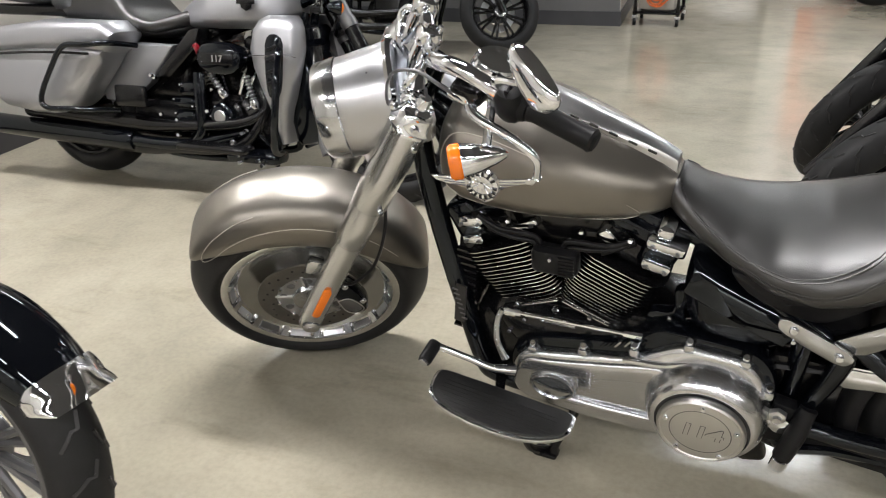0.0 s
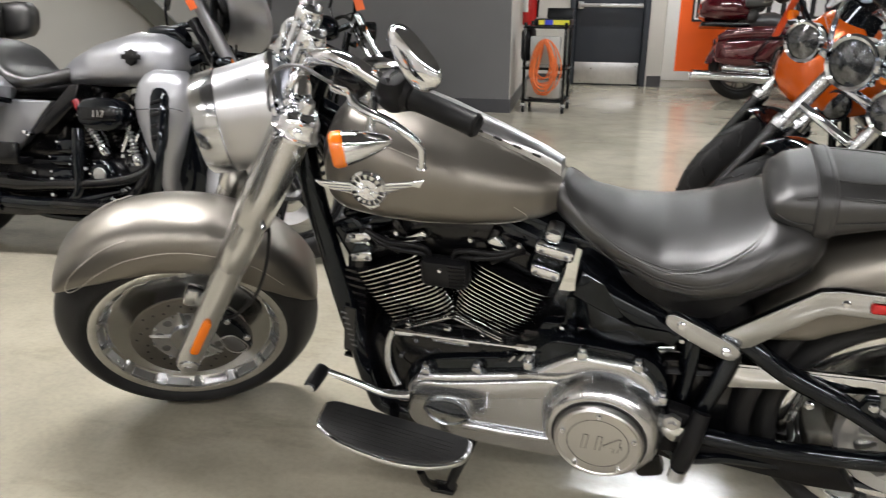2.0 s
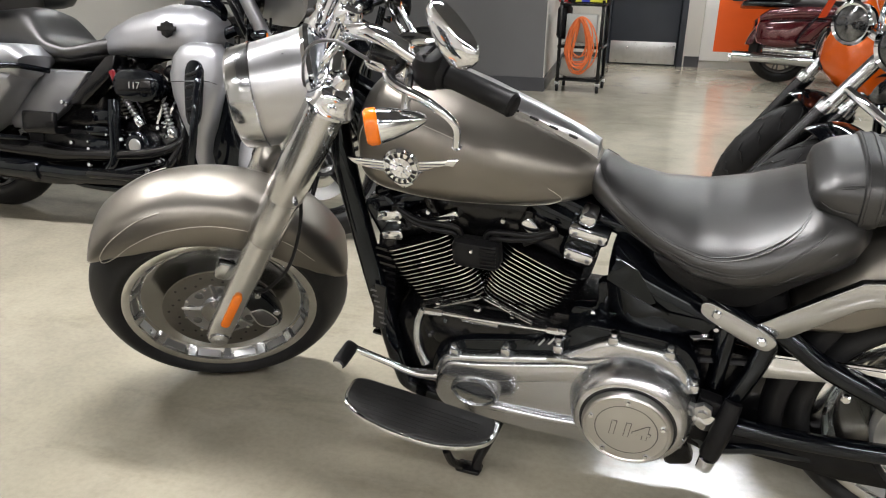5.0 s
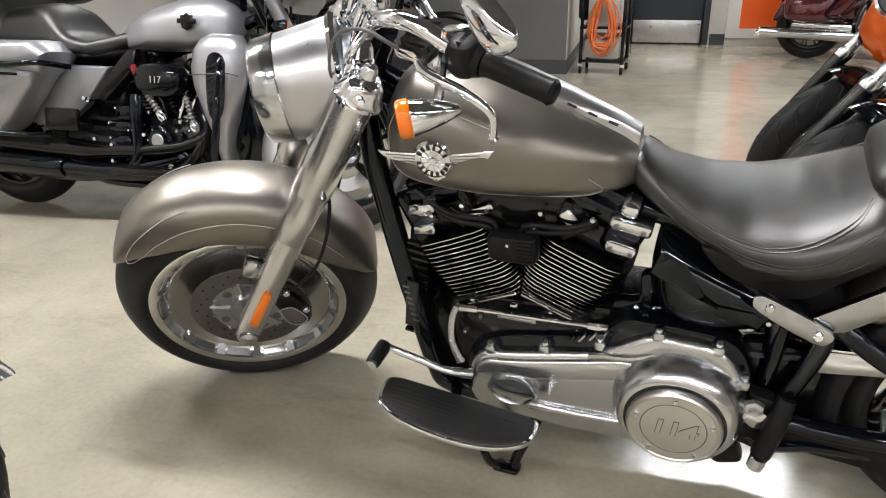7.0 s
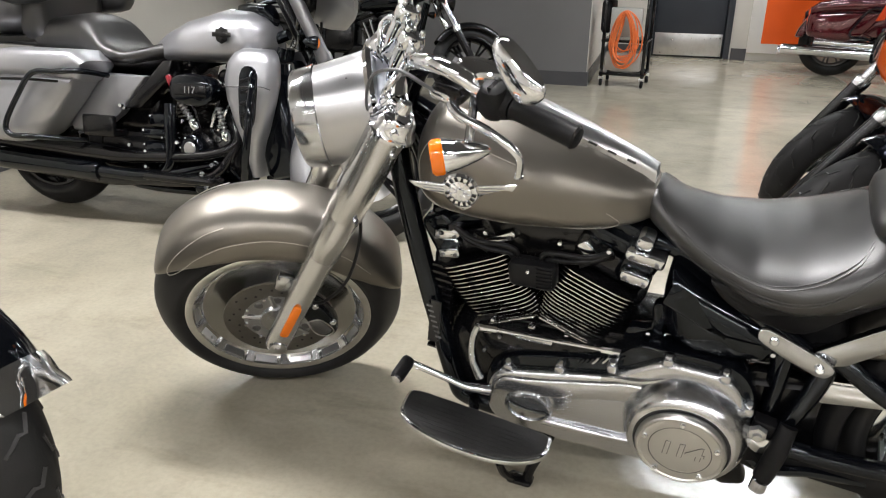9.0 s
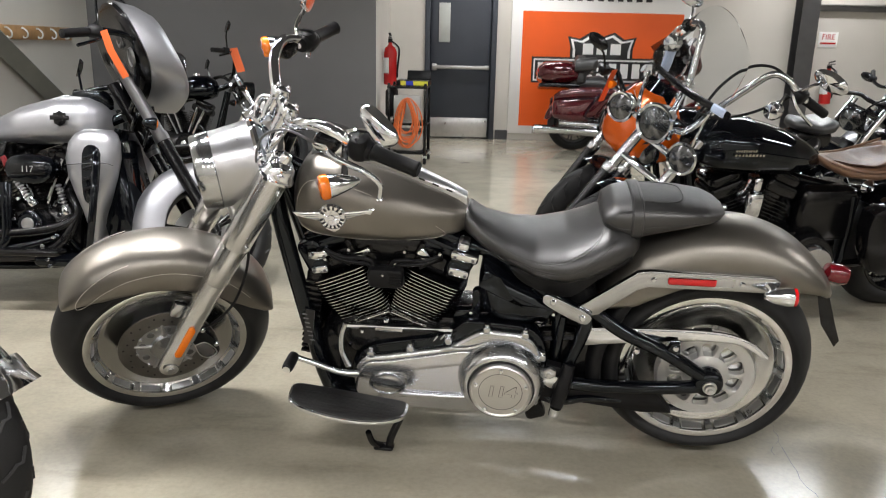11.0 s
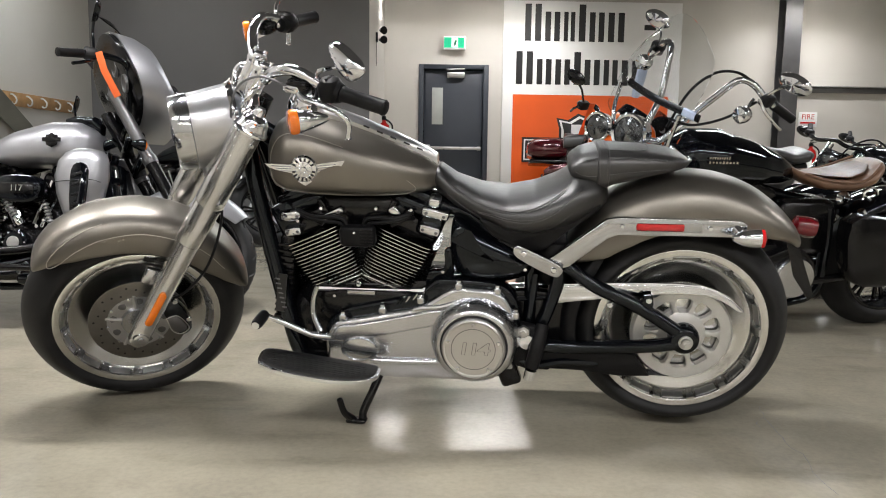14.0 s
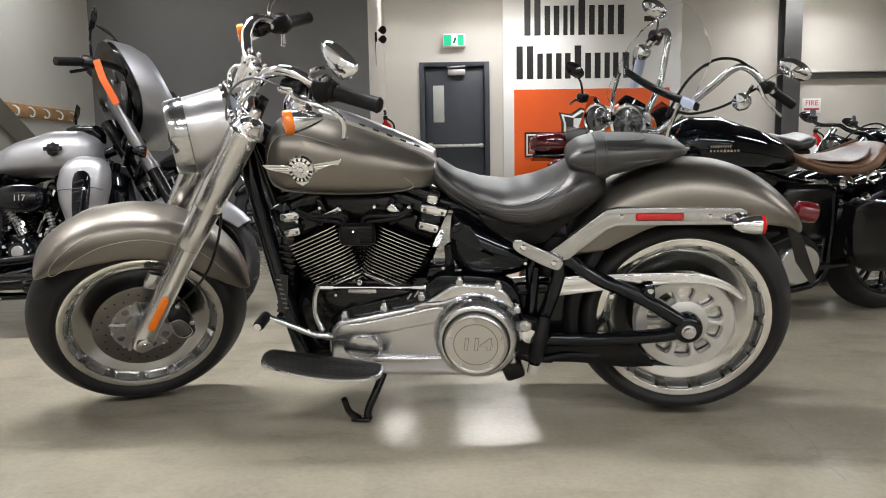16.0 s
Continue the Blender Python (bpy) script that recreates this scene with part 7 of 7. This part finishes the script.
    Geo(S).loft(rings).ob("windscreen", screen or M_smoke, fr, "smoked windscreen")


def at(x, y, yaw, lean):
    return pose(x, y, 0, 0, 0, yaw) @ pose(0, 0, 0, lean)


# silver tourer beside the back wall, its right side seen
b, S, fa, up, top = other_bike(at(-1.9, 2.98, 179.0, 9), "silver and black touring motorcycle with saddlebags and lower fairings", M_silver, 0.32, 0.14, 0.18, steer=-35, metal=M_black, spokes="spoke5",
                               fender=M_silver, wheel_mat=M_satinblack, headlamp=False, fork_mat=M_gunmetal, bar_rise=0.2, pull=0.25, tank=1.14, guard=(-22, 140, 0.04, 0.12), fax=-0.82, seal=0.48, long=0.86)
touring_kit(b, S, M_silver, M_silver)
emblem_shape(b, (-0.21, 0.17, 0.84), 0.075, 1, M_satinblack)
emblem_shape(b, (-0.21, -0.17, 0.84), 0.075, -1, M_satinblack)
ac = Geo().plate(spline([(-0.19, 0.6), (-0.16, 0.66), (-0.02, 0.67), (0.03, 0.62), (0.0, 0.55), (-0.14, 0.54)], 4, True), 0.13, 0.215, 0.02).ob("air_cleaner", M_black, b, "black air cleaner cover marked 117")
Geo().box((-0.08, 0.217, 0.605), (0.16, 0.006, 0.05), bev=0.002).ob("badge_plate", M_satinblack, ac)
cu = bpy.data.curves.new("numeral", "FONT")
cu.body, cu.size, cu.align_x, cu.align_y, cu.extrude = "117", 0.04, "CENTER", "CENTER", 0.001
cu.materials.append(M_alu)
o = new("numeral", cu)
o.parent, o.matrix_local = ac, pose(-0.08, 0.222, 0.605, 90, 0, 180)
Geo().tube([(-0.505, 0.36, 1.2), (-0.53, 0.355, 1.12), (-0.579, 0.32, 1.01)], 0.016, 4, smooth=False, flat=0.12).ob("price_tag", M_tag, b, "orange paper tag")

for p0, p1, n in (((0.025, 0.195, 0.61), (-0.08, 0.185, 0.455), 12), ((-0.2, 0.19, 0.54), (-0.235, 0.185, 0.42), 8)):
    p0, p1 = Vector(p0), Vector(p1)
    cg = Geo().tube([p0, p1], 0.011, 8, smooth=False).ob("pushrod_cover", M_gunmetal, b, "ribbed pushrod cover")
    for k in range(n):
        Geo().lathe([(0.012, -0.004), (0.017, 0.0), (0.012, 0.004)], p0.lerp(p1, (k + 0.5) / n), p1 - p0, 12).ob("rib", M_alu, cg)
    Geo().lathe([(0.0, -0.02), (0.02, -0.018), (0.024, 0.0), (0.018, 0.02), (0.0, 0.022)], p1, p1 - p0, 14).ob("tappet_block", M_chrome, b)
cv_ = Geo().lathe([(0.06, -0.03), (0.058, 0.0), (0.046, 0.008), (0.044, 0.014), (0.0, 0.016)], (-0.065, 0.19, 0.356), (0, 1, 0), 28).ob("timer_cover", M_black, b, "round black timer cover with bright centre")
Geo().lathe([(0.0, 0.02), (0.026, 0.019), (0.03, 0.014)], (-0.065, 0.19, 0.356), (0, 1, 0), 20).ob("timer_badge", M_alu, cv_)
for k in range(6):
    bolt(cv_, (-0.065 + 0.05 * math.cos(k * 1.047), 0.195, 0.356 + 0.05 * math.sin(k * 1.047)), 0.005, (0, 1, 0))
Geo().tube([(0.03, 0.2, 0.54), (0.025, 0.21, 0.45), (0.03, 0.2, 0.3), (0.07, 0.19, 0.24)], 0.026, 14).ob("head_pipe", M_black, b, "black exhaust head pipe")
for bx, bz, bw, bh in ((0.13, 0.34, 0.11, 0.055), (0.1, 0.465, 0.1, 0.06), (0.13, 0.405, 0.12, 0.045)):
    gb = Geo().box((bx, 0.15, bz), (bw, 0.08, bh), bev=0.012).ob("gearbox_cover", M_black, b)
    for s in (-1, 1):
        bolt(gb, (bx + s * bw * 0.4, 0.19, bz + 0.3 * bh * s), 0.006, (0, 1, 0))
Geo().box((0.035, 0.19, 0.64), (0.028, 0.02, 0.05), pose(0, 0, 0, 0, 25, 0), bev=0.006).ob("plug_cap", M_taillens, b, "red plug cap")
for p in ((-0.17, 0.2), (-0.18, 0.17), (-0.27, 0.185), (-0.29, 0.165), (-0.12, 0.22), (-0.15, 0.26), (-0.2, 0.3)):
    bolt(b, (p[0], 0.235, p[1]), 0.011, (0, 1, 0), length=0.014)
Geo().box((-0.22, 0.16, 0.19), (0.26, 0.12, 0.06), bev=0.02).ob("lower_frame", M_black, b)
# plain dark box added to fill the space under the passenger board
Geo().box((0.26, 0.04, 0.31), (0.42, 0.2, 0.2), bev=0.04).ob("dark_filler", M_satinblack, b, "plain dark box filling the space under the passenger board")
rb = random.Random(11)
for k in range(20):
    x, z = rb.uniform(-0.25, 0.28), rb.uniform(0.2, 0.52)
    bolt(b, (x, 0.145 + 0.07 * rb.random(), z), 0.008 + 0.004 * rb.random(), (0, 1, 0), length=0.012)
for k in range(5):
    Geo().tube([(-0.28 + 0.05 * k, 0.12, 0.2 + 0.02 * k), (-0.2 + 0.06 * k, 0.17, 0.3 + 0.05 * (k % 3)), (0.02 + 0.05 * k, 0.16, 0.26)], 0.009, 8).ob("engine_pipe", M_black, b)

# black bobber with a tan seat, a lettering-free tank badge and a clear screen
ROW = 8.2
b, S, fa, up, top = other_bike(at(1.5, 2.945, ROW, 10), "gloss black cruiser motorcycle with tan leather seat and clear windscreen", M_black, 0.325, 0.14, 0.18, steer=-34, seat=M_tan, spokes="spoke9", fork_mat=M_satinchrome, wheel_mat=M_satinblack, guard=(45, 98, 0.012, 0.04), tank=1.18, signals=False, rake=35, fax=-0.91, seal=0.42, long=0.74, trail=0.15, mirror=(0.02, 0.1), headlamp=False,
                               bar=((-0.5, -0.03, 0.92), (-0.47, -0.06, 0.96), (-0.4, -0.09, 1.06), (-0.355, -0.135, 1.16), (-0.315, -0.182, 1.25), (-0.285, -0.235, 1.255), (-0.24, -0.3, 1.205), (-0.165, -0.345, 1.165)))
rl = random.Random(7)
for dz, x0, wd in ((0.01, -0.045, 0.09), (-0.009, -0.045, 0.13)):
    for k in range(9):
        Geo().box((-0.22 + x0 + k * wd / 8.2, -0.169, 0.842 + dz), (wd / (13 + 5 * rl.random()), 0.004, 0.008 + 0.005 * rl.random()), pose(0, 0, 0, 0, 12, 0)).ob("lettering_bar", M_badge, b)
rings = []
for k in range(17):
    t = -1 + 2 * k / 16
    c = 0.06 * t * t
    ring = [(-0.665 + c, 0.2 * t, 0.96 + 0.05 * abs(t)), (-0.645 + c, 0.2 * t, 1.12), (-0.61 + c, 0.195 * t, 1.24 - 0.01 * t * t), (-0.575 + c, 0.18 * t, 1.36 - 0.06 * t * t), (-0.545 + c, 0.15 * t, 1.47 - 0.13 * t * t)]
    rings.append(ring + [(x + 0.004, y, z) for x, y, z in ring[::-1]])
ws = Geo(S).loft(rings).ob("windscreen", M_glass, b, "clear tall windscreen")
ws.visible_shadow = False
bk_ = Geo(S).tube([(-0.53, -0.21, 1.117), (-0.535, -0.12, 1.113), (-0.535, 0, 1.105), (-0.52, 0.1, 1.1), (-0.503, 0.2, 1.1)], 0.017, 8, flat=0.4).ob("screen_bracket", M_satinblack, ws, "dark metal screen bracket")
Geo(S).tube([(-0.532, -0.19, 1.117), (-0.535, -0.13, 1.114)], 0.019, 8, smooth=False, flat=0.5).ob("bracket_film", M_blueglow, bk_, "pale blue protective film")
for sg in (-1, 1):
    Geo(S).tube([(-0.56, sg * 0.15, 0.88), (-0.6, sg * 0.16, 1.0), (-0.6, sg * 0.165, 1.12)], 0.014, 8, flat=0.3).ob("screen_stay", M_chrome, ws, "chrome screen stay")
    sl_ = Geo(S).lathe([(0, -0.045), (0.025, -0.036), (0.036, -0.01), (0.036, 0.012), (0.03, 0.022), (0, 0.026)], (-0.345, sg * 0.275, 1.145), (-1, 0, 0), 24).ob("front_signal", M_chrome, b, "round chrome signal lamp")
    Geo(S).tube([(-0.33, sg * 0.272, 1.155), (-0.28, sg * 0.26, 1.2)], 0.007, 8, smooth=False).ob("signal_stem", M_chrome, sl_)
Geo(S).tube([(-0.27, -0.25, 1.25), (-0.33, -0.18, 1.285), (-0.42, -0.13, 1.27), (-0.5, -0.1, 1.18), (-0.53, -0.08, 1.02)], 0.006, 8).ob("control_cable", M_plastic, b)
Geo(S).tube([(-0.26, -0.27, 1.19), (-0.34, -0.2, 1.09), (-0.44, -0.13, 1.04), (-0.54, -0.08, 1.06)], 0.006, 8).ob("control_cable", M_plastic, b)
Geo(S).tube([(-0.335, 0.275, 1.12), (-0.335, 0.27, 1.05), (-0.34, 0.262, 0.98)], [0.03, 0.03, 0.022], 12, flat=0.6).ob("bar_film", M_blueglow, b, "pale blue wrapping film round the signal lamp")
for c_, r_, nm in (((-0.57, -0.025, 0.933), 0.084, "headlamp"), ((-0.588, 0.32, 0.915), 0.07, "spot_lamp"), ((-0.514, -0.2, 0.832), 0.066, "spot_lamp")):
    hl = Geo().lathe([(0, -1.0 * r_), (0.55 * r_, -0.85 * r_), (0.9 * r_, -0.4 * r_), (r_, 0.2 * r_), (1.05 * r_, 0.34 * r_), (0.98 * r_, 0.48 * r_), (0.86 * r_, 0.42 * r_)], c_, (-0.82, -0.55, 0.05), 32).ob(nm, M_chrome, b, "round chrome lamp")
    Geo().lathe([(0.9 * r_, 0.36 * r_), (0.6 * r_, 0.52 * r_), (0, 0.6 * r_)], c_, (-0.82, -0.55, 0.05), 28).ob("lens", M_lens, hl)
    Geo().tube([c_, (-0.5, 0.5 * c_[1], 0.86)], 0.014, 8, smooth=False).ob("lamp_arm", M_chrome, hl)
seat_loft([(0.3, 0.03, 0.772, 0.76, 0.008), (0.36, 0.085, 0.77, 0.755, 0.012), (0.46, 0.12, 0.7715, 0.755, 0.016), (0.54, 0.105, 0.798, 0.77, 0.013), (0.59, 0.05, 0.822, 0.8, 0.006)], 16, 22).ob("seat_inlay", M_tandark, b, "darker tooled leather panel", sharp=70)
Geo().box((-0.12, -0.15, 0.6), (0.075, 0.05, 0.12), bev=0.018).box((-0.115, -0.14, 0.69), (0.035, 0.03, 0.07), bev=0.01).ob("horn_cover", M_chrome, b, "chrome horn cover")
for sg in (-1, 1):
    Geo().tube([(0.25, sg * 0.09, 0.775), (0.36, sg * 0.14, 0.75), (0.5, sg * 0.16, 0.76), (0.62, sg * 0.1, 0.83)], 0.006, 8).ob("seat_piping", M_tan, b)
    Geo().tube([(0.56, sg * 0.1, 0.66), (0.6, sg * 0.13, 0.69), (0.57, sg * 0.13, 0.72), (0.54, sg * 0.12, 0.69), (0.58, sg * 0.12, 0.66)], 0.008, 8).ob("seat_spring", M_chrome, b, "coiled chrome seat spring")
Geo().lathe([(0.02, -0.02), (0.034, 0), (0.02, 0.02)], (0.44, -0.12, 0.67), (0, 1, 0), 16).ob("seat_spring", M_chrome, b)

Geo().plate(spline([(0.42, 0.58), (0.62, 0.6), (0.85, 0.56), (0.86, 0.36), (0.7, 0.28), (0.48, 0.3)], 3, True), -0.14, -0.24, 0.025).ob("saddlebag", M_satinblack, b, "black leather saddlebag")
# orange and black cruiser behind it, a wide cowl with two lamps
b, S, fa, up, top = other_bike(at(1.56, 3.66, ROW, 10), "orange and black cruiser motorcycle with a twin-lamp cowl", M_black, 0.325, 0.14, 0.18, steer=-30, metal=M_satinblack, spokes="spoke9", fork_mat=M_satinchrome, wheel_mat=M_satinblack, guard=(45, 98, 0.012, 0.04), bar_rise=0.08, pull=0.03, signals=False, rake=33, fax=-0.88, seal=0.42, long=0.6, trail=0.15, mirror=(-0.04, 0.14), headlamp=False)
seat_loft([(0.38, 0.06, 0.875, 0.84, 0), (0.41, 0.1, 0.897, 0.83, 0), (0.5, 0.13, 0.887, 0.81, 0.01), (0.58, 0.12, 0.9, 0.82, 0), (0.63, 0.07, 0.885, 0.84, 0)], 20, 22).ob("passenger_pad", M_leather, b, "black raised passenger pad", sharp=70)
Geo().box((0.5, 0, 0.78), (0.22, 0.14, 0.09), bev=0.02).ob("pad_base", M_satinblack, b)
rings = []
for z, w, x0, x1 in ((0.7, 0.1, -0.6, -0.5), (0.725, 0.19, -0.64, -0.48), (0.77, 0.235, -0.66, -0.46), (0.83, 0.24, -0.66, -0.44), (0.9, 0.21, -0.64, -0.42), (0.97, 0.16, -0.6, -0.4), (1.03, 0.125, -0.56, -0.4), (1.06, 0.09, -0.53, -0.42)):
    xm, hx = (x0 + x1) / 2, (x1 - x0) / 2
    rings.append([(xm - hx * math.copysign(abs(math.cos(a)) ** 0.7, math.cos(a)) + 0.5 * (w * math.sin(a)) ** 2 / 0.24, w * math.copysign(abs(math.sin(a)) ** 0.8, math.sin(a)), z) for a in (2 * math.pi * q / 32 for q in range(32))])
cw = Geo(S).loft(rings).ob("headlamp_cowl", M_orangepaint, b, "orange twin-lamp headlamp cowl", sharp=60)
for sg in (-1, 1):
    hl = Geo(S @ Matrix.Translation((-0.575, sg * 0.165, 0.79)) @ Matrix.Diagonal((1, 1, 1.2, 1))).lathe([(0.06, -0.03), (0.062, 0.012), (0.056, 0.02), (0.05, 0.012)], (0, 0, 0), (-1, sg * 0.7, 0.05), 28).ob("headlamp", M_black, cw, "oval headlamp in a dark rim")
    Geo(S @ Matrix.Translation((-0.575, sg * 0.165, 0.79)) @ Matrix.Diagonal((1, 1, 1.2, 1))).lathe([(0.053, 0.008), (0.035, 0.018), (0, 0.022)], (0, 0, 0), (-1, sg * 0.7, 0.05), 24).ob("lens", M_lens, hl)
    am = Geo(S).lathe([(0, -0.03), (0.016, -0.024), (0.022, 0.0), (0.02, 0.012), (0, 0.018)], (-0.5, sg * 0.26, 0.95), (-1, 0, 0), 16).ob("front_signal", M_amber, b, "amber signal lamp")
    Geo(S).tube([(-0.49, sg * 0.26, 0.95), (-0.47, sg * 0.16, 0.93)], 0.006, 8, smooth=False).ob("signal_stem", M_satinblack, am)
rings = []
for k in range(9):
    t = -1 + 2 * k / 8
    rings.append([(-0.57 + 0.06 * t * t, 0.13 * t, 1.0), (-0.49 + 0.05 * t * t, 0.1 * t, 1.12 - 0.03 * t * t), (-0.485 + 0.05 * t * t, 0.1 * t, 1.12 - 0.03 * t * t), (-0.565 + 0.06 * t * t, 0.13 * t, 1.0)])
Geo(S).loft(rings).ob("fly_screen", M_black, cw, "dark fly screen")
Geo(S).tube([top + Vector((0.0, 0.27, 0.12)), top + Vector((-0.02, 0.28, -0.07))], 0.022, 4, smooth=False, flat=0.1).ob("price_tag", M_tag, b, "orange paper tag")

# maroon tourer by the banner, seen from the rear quarter
b, S, fa, up, top = other_bike(at(2.57, 8.75, 176, 8), "dark maroon touring motorcycle with chrome silencers and a top box", M_maroon, 0.32, 0.14, 0.18, steer=-33, tread=False, headlamp=False)
touring_kit(b, S, M_maroon, M_maroon)
# small black bike by the grey wall
b, S, fa, up, top = other_bike(at(-2.18, 5.95, 183, 9), "black sporty motorcycle with cast wheels and an orange tag", M_black, 0.325, 0.12, 0.16, steer=-28, metal=M_satinblack, fender=M_satinblack, tread=False, wheel_mat=M_satinblack, bar_rise=0.1)
Geo(S).tube([top + Vector((0.06, 0.36, 0.12)), top + Vector((0.0, 0.37, -0.08))], 0.035, 4, smooth=False, flat=0.1).ob("price_tag", M_tag, b, "orange paper tag")
# further black bikes along the row
other_bike(at(3.35, 4.75, 10, 9), "black cruiser motorcycle further along the row", M_black, 0.33, 0.13, 0.18, steer=-25, tread=False, metal=M_satinblack, bar_rise=-0.04, mirror=(0.06, -0.02), signals=False)
other_bike(at(4.3, 5.9, 10, 9), "dark cruiser motorcycle with brown seat far along the row", M_darksilver, 0.33, 0.13, 0.18, steer=-25, tread=False, seat=M_tan, metal=M_satinblack, bar_rise=-0.04, mirror=(0.06, -0.02), signals=False)
# black tourer close to the camera, only its front mudguard and tyre show
b, S, fa, up, top = other_bike(at(-1.965, 0.92, 178, 6), "black touring motorcycle with chrome-tipped front mudguard", M_black, 0.325, 0.13, 0.17, steer=0, headlamp=False)
arc_fender(S, fa, 60, 142, 0.358, 0.085, 0.07, 16).ob("mudguard_skirt", M_black, b)
arc_fender(S, fa, 151, 140, 0.374, 0.08, 0.055, 10, lipr=0.01, tail=0.25).ob("mudguard_tip", M_chrome, b, "chrome mudguard tip trim")

# ---- hose cart by the door ----
cart = thing("tool_cart", pose(-0.235, 7.56, 0, 0, 0, -6) @ Matrix.Diagonal((0.95, 0.92, 0.84, 1)), "black tool cart with a coiled orange hose on its front", "cart")
W2, D2 = 0.2, 0.2
for sx in (-1, 1):
    for sy in (-1, 1):
        Geo().box((sx * W2, sy * D2, 0.55), (0.03, 0.03, 0.9), bev=0.004).ob("post", M_satinblack, cart)
        cs = Geo().lathe([(0.0, -0.015), (0.04, -0.015), (0.045, 0), (0.04, 0.015), (0, 0.015)], (sx * W2, sy * D2, 0.045), (1, 0.2, 0), 18).ob("caster", M_plastic, cart)
        Geo().box((sx * W2, sy * D2, 0.09), (0.05, 0.04, 0.04), bev=0.008).ob("caster_fork", M_alu, cs)
for z in (0.14, 0.5, 0.95):
    Geo().box((0, 0, z), (0.44, 0.44, 0.03), bev=0.005).ob("shelf", M_satinblack, cart)
Geo().box((0.0, -0.16, 0.7), (0.3, 0.08, 0.3), bev=0.01).ob("control_box", mat("grey_box", (0.4, 0.4, 0.38), 0.5), cart, "grey machine front")
Geo().box((0.0, -0.1, 0.28), (0.34, 0.22, 0.2), bev=0.01).ob("lower_box", mat("pale_box", (0.35, 0.33, 0.3), 0.5), cart)
Geo().box((-0.2, 0.0, 0.75), (0.1, 0.36, 0.36), bev=0.04).ob("hanging_pouch", M_plastic, cart)
Geo().box((0.05, 0.0, 1.0), (0.36, 0.3, 0.07), bev=0.01).ob("top_tray", M_plastic, cart)
Geo().box((0.07, -0.155, 1.0), (0.3, 0.008, 0.05)).ob("yellow_strip", M_yellow, cart, "yellow label strip")
Geo().box((0.02, -0.161, 1.0), (0.08, 0.005, 0.05)).ob("blue_strip", M_blue, cart)
Geo().box((0.1, 0.05, 1.09), (0.26, 0.03, 0.12), pose(0, 0, 0, -20), bev=0.006).ob("screen", M_plastic, cart)
rnd = random.Random(4)
for k in range(13):
    rx, rz = 0.06 + 0.1 * rnd.random(), 0.2 + 0.11 * rnd.random()
    cz, cx, cy = 0.52 + 0.03 * rnd.random(), 0.02 * rnd.uniform(-1, 1), -0.25 - 0.05 * rnd.random()
    pts = [(cx + rx * math.sin(a) * (1 - (0.15 + 0.3 * (k % 3)) * math.cos(a + 0.2 * (k % 4))), cy + 0.01 * math.sin(2 * a + k), cz + 0.28 - rz + rz * math.cos(a)) for a in (2 * math.pi * j / 20 for j in range(20))]
    Geo().tube(pts + pts[:1], 0.0068, 8, 3).ob("hose_loop", M_hose, cart, "orange air hose loop")
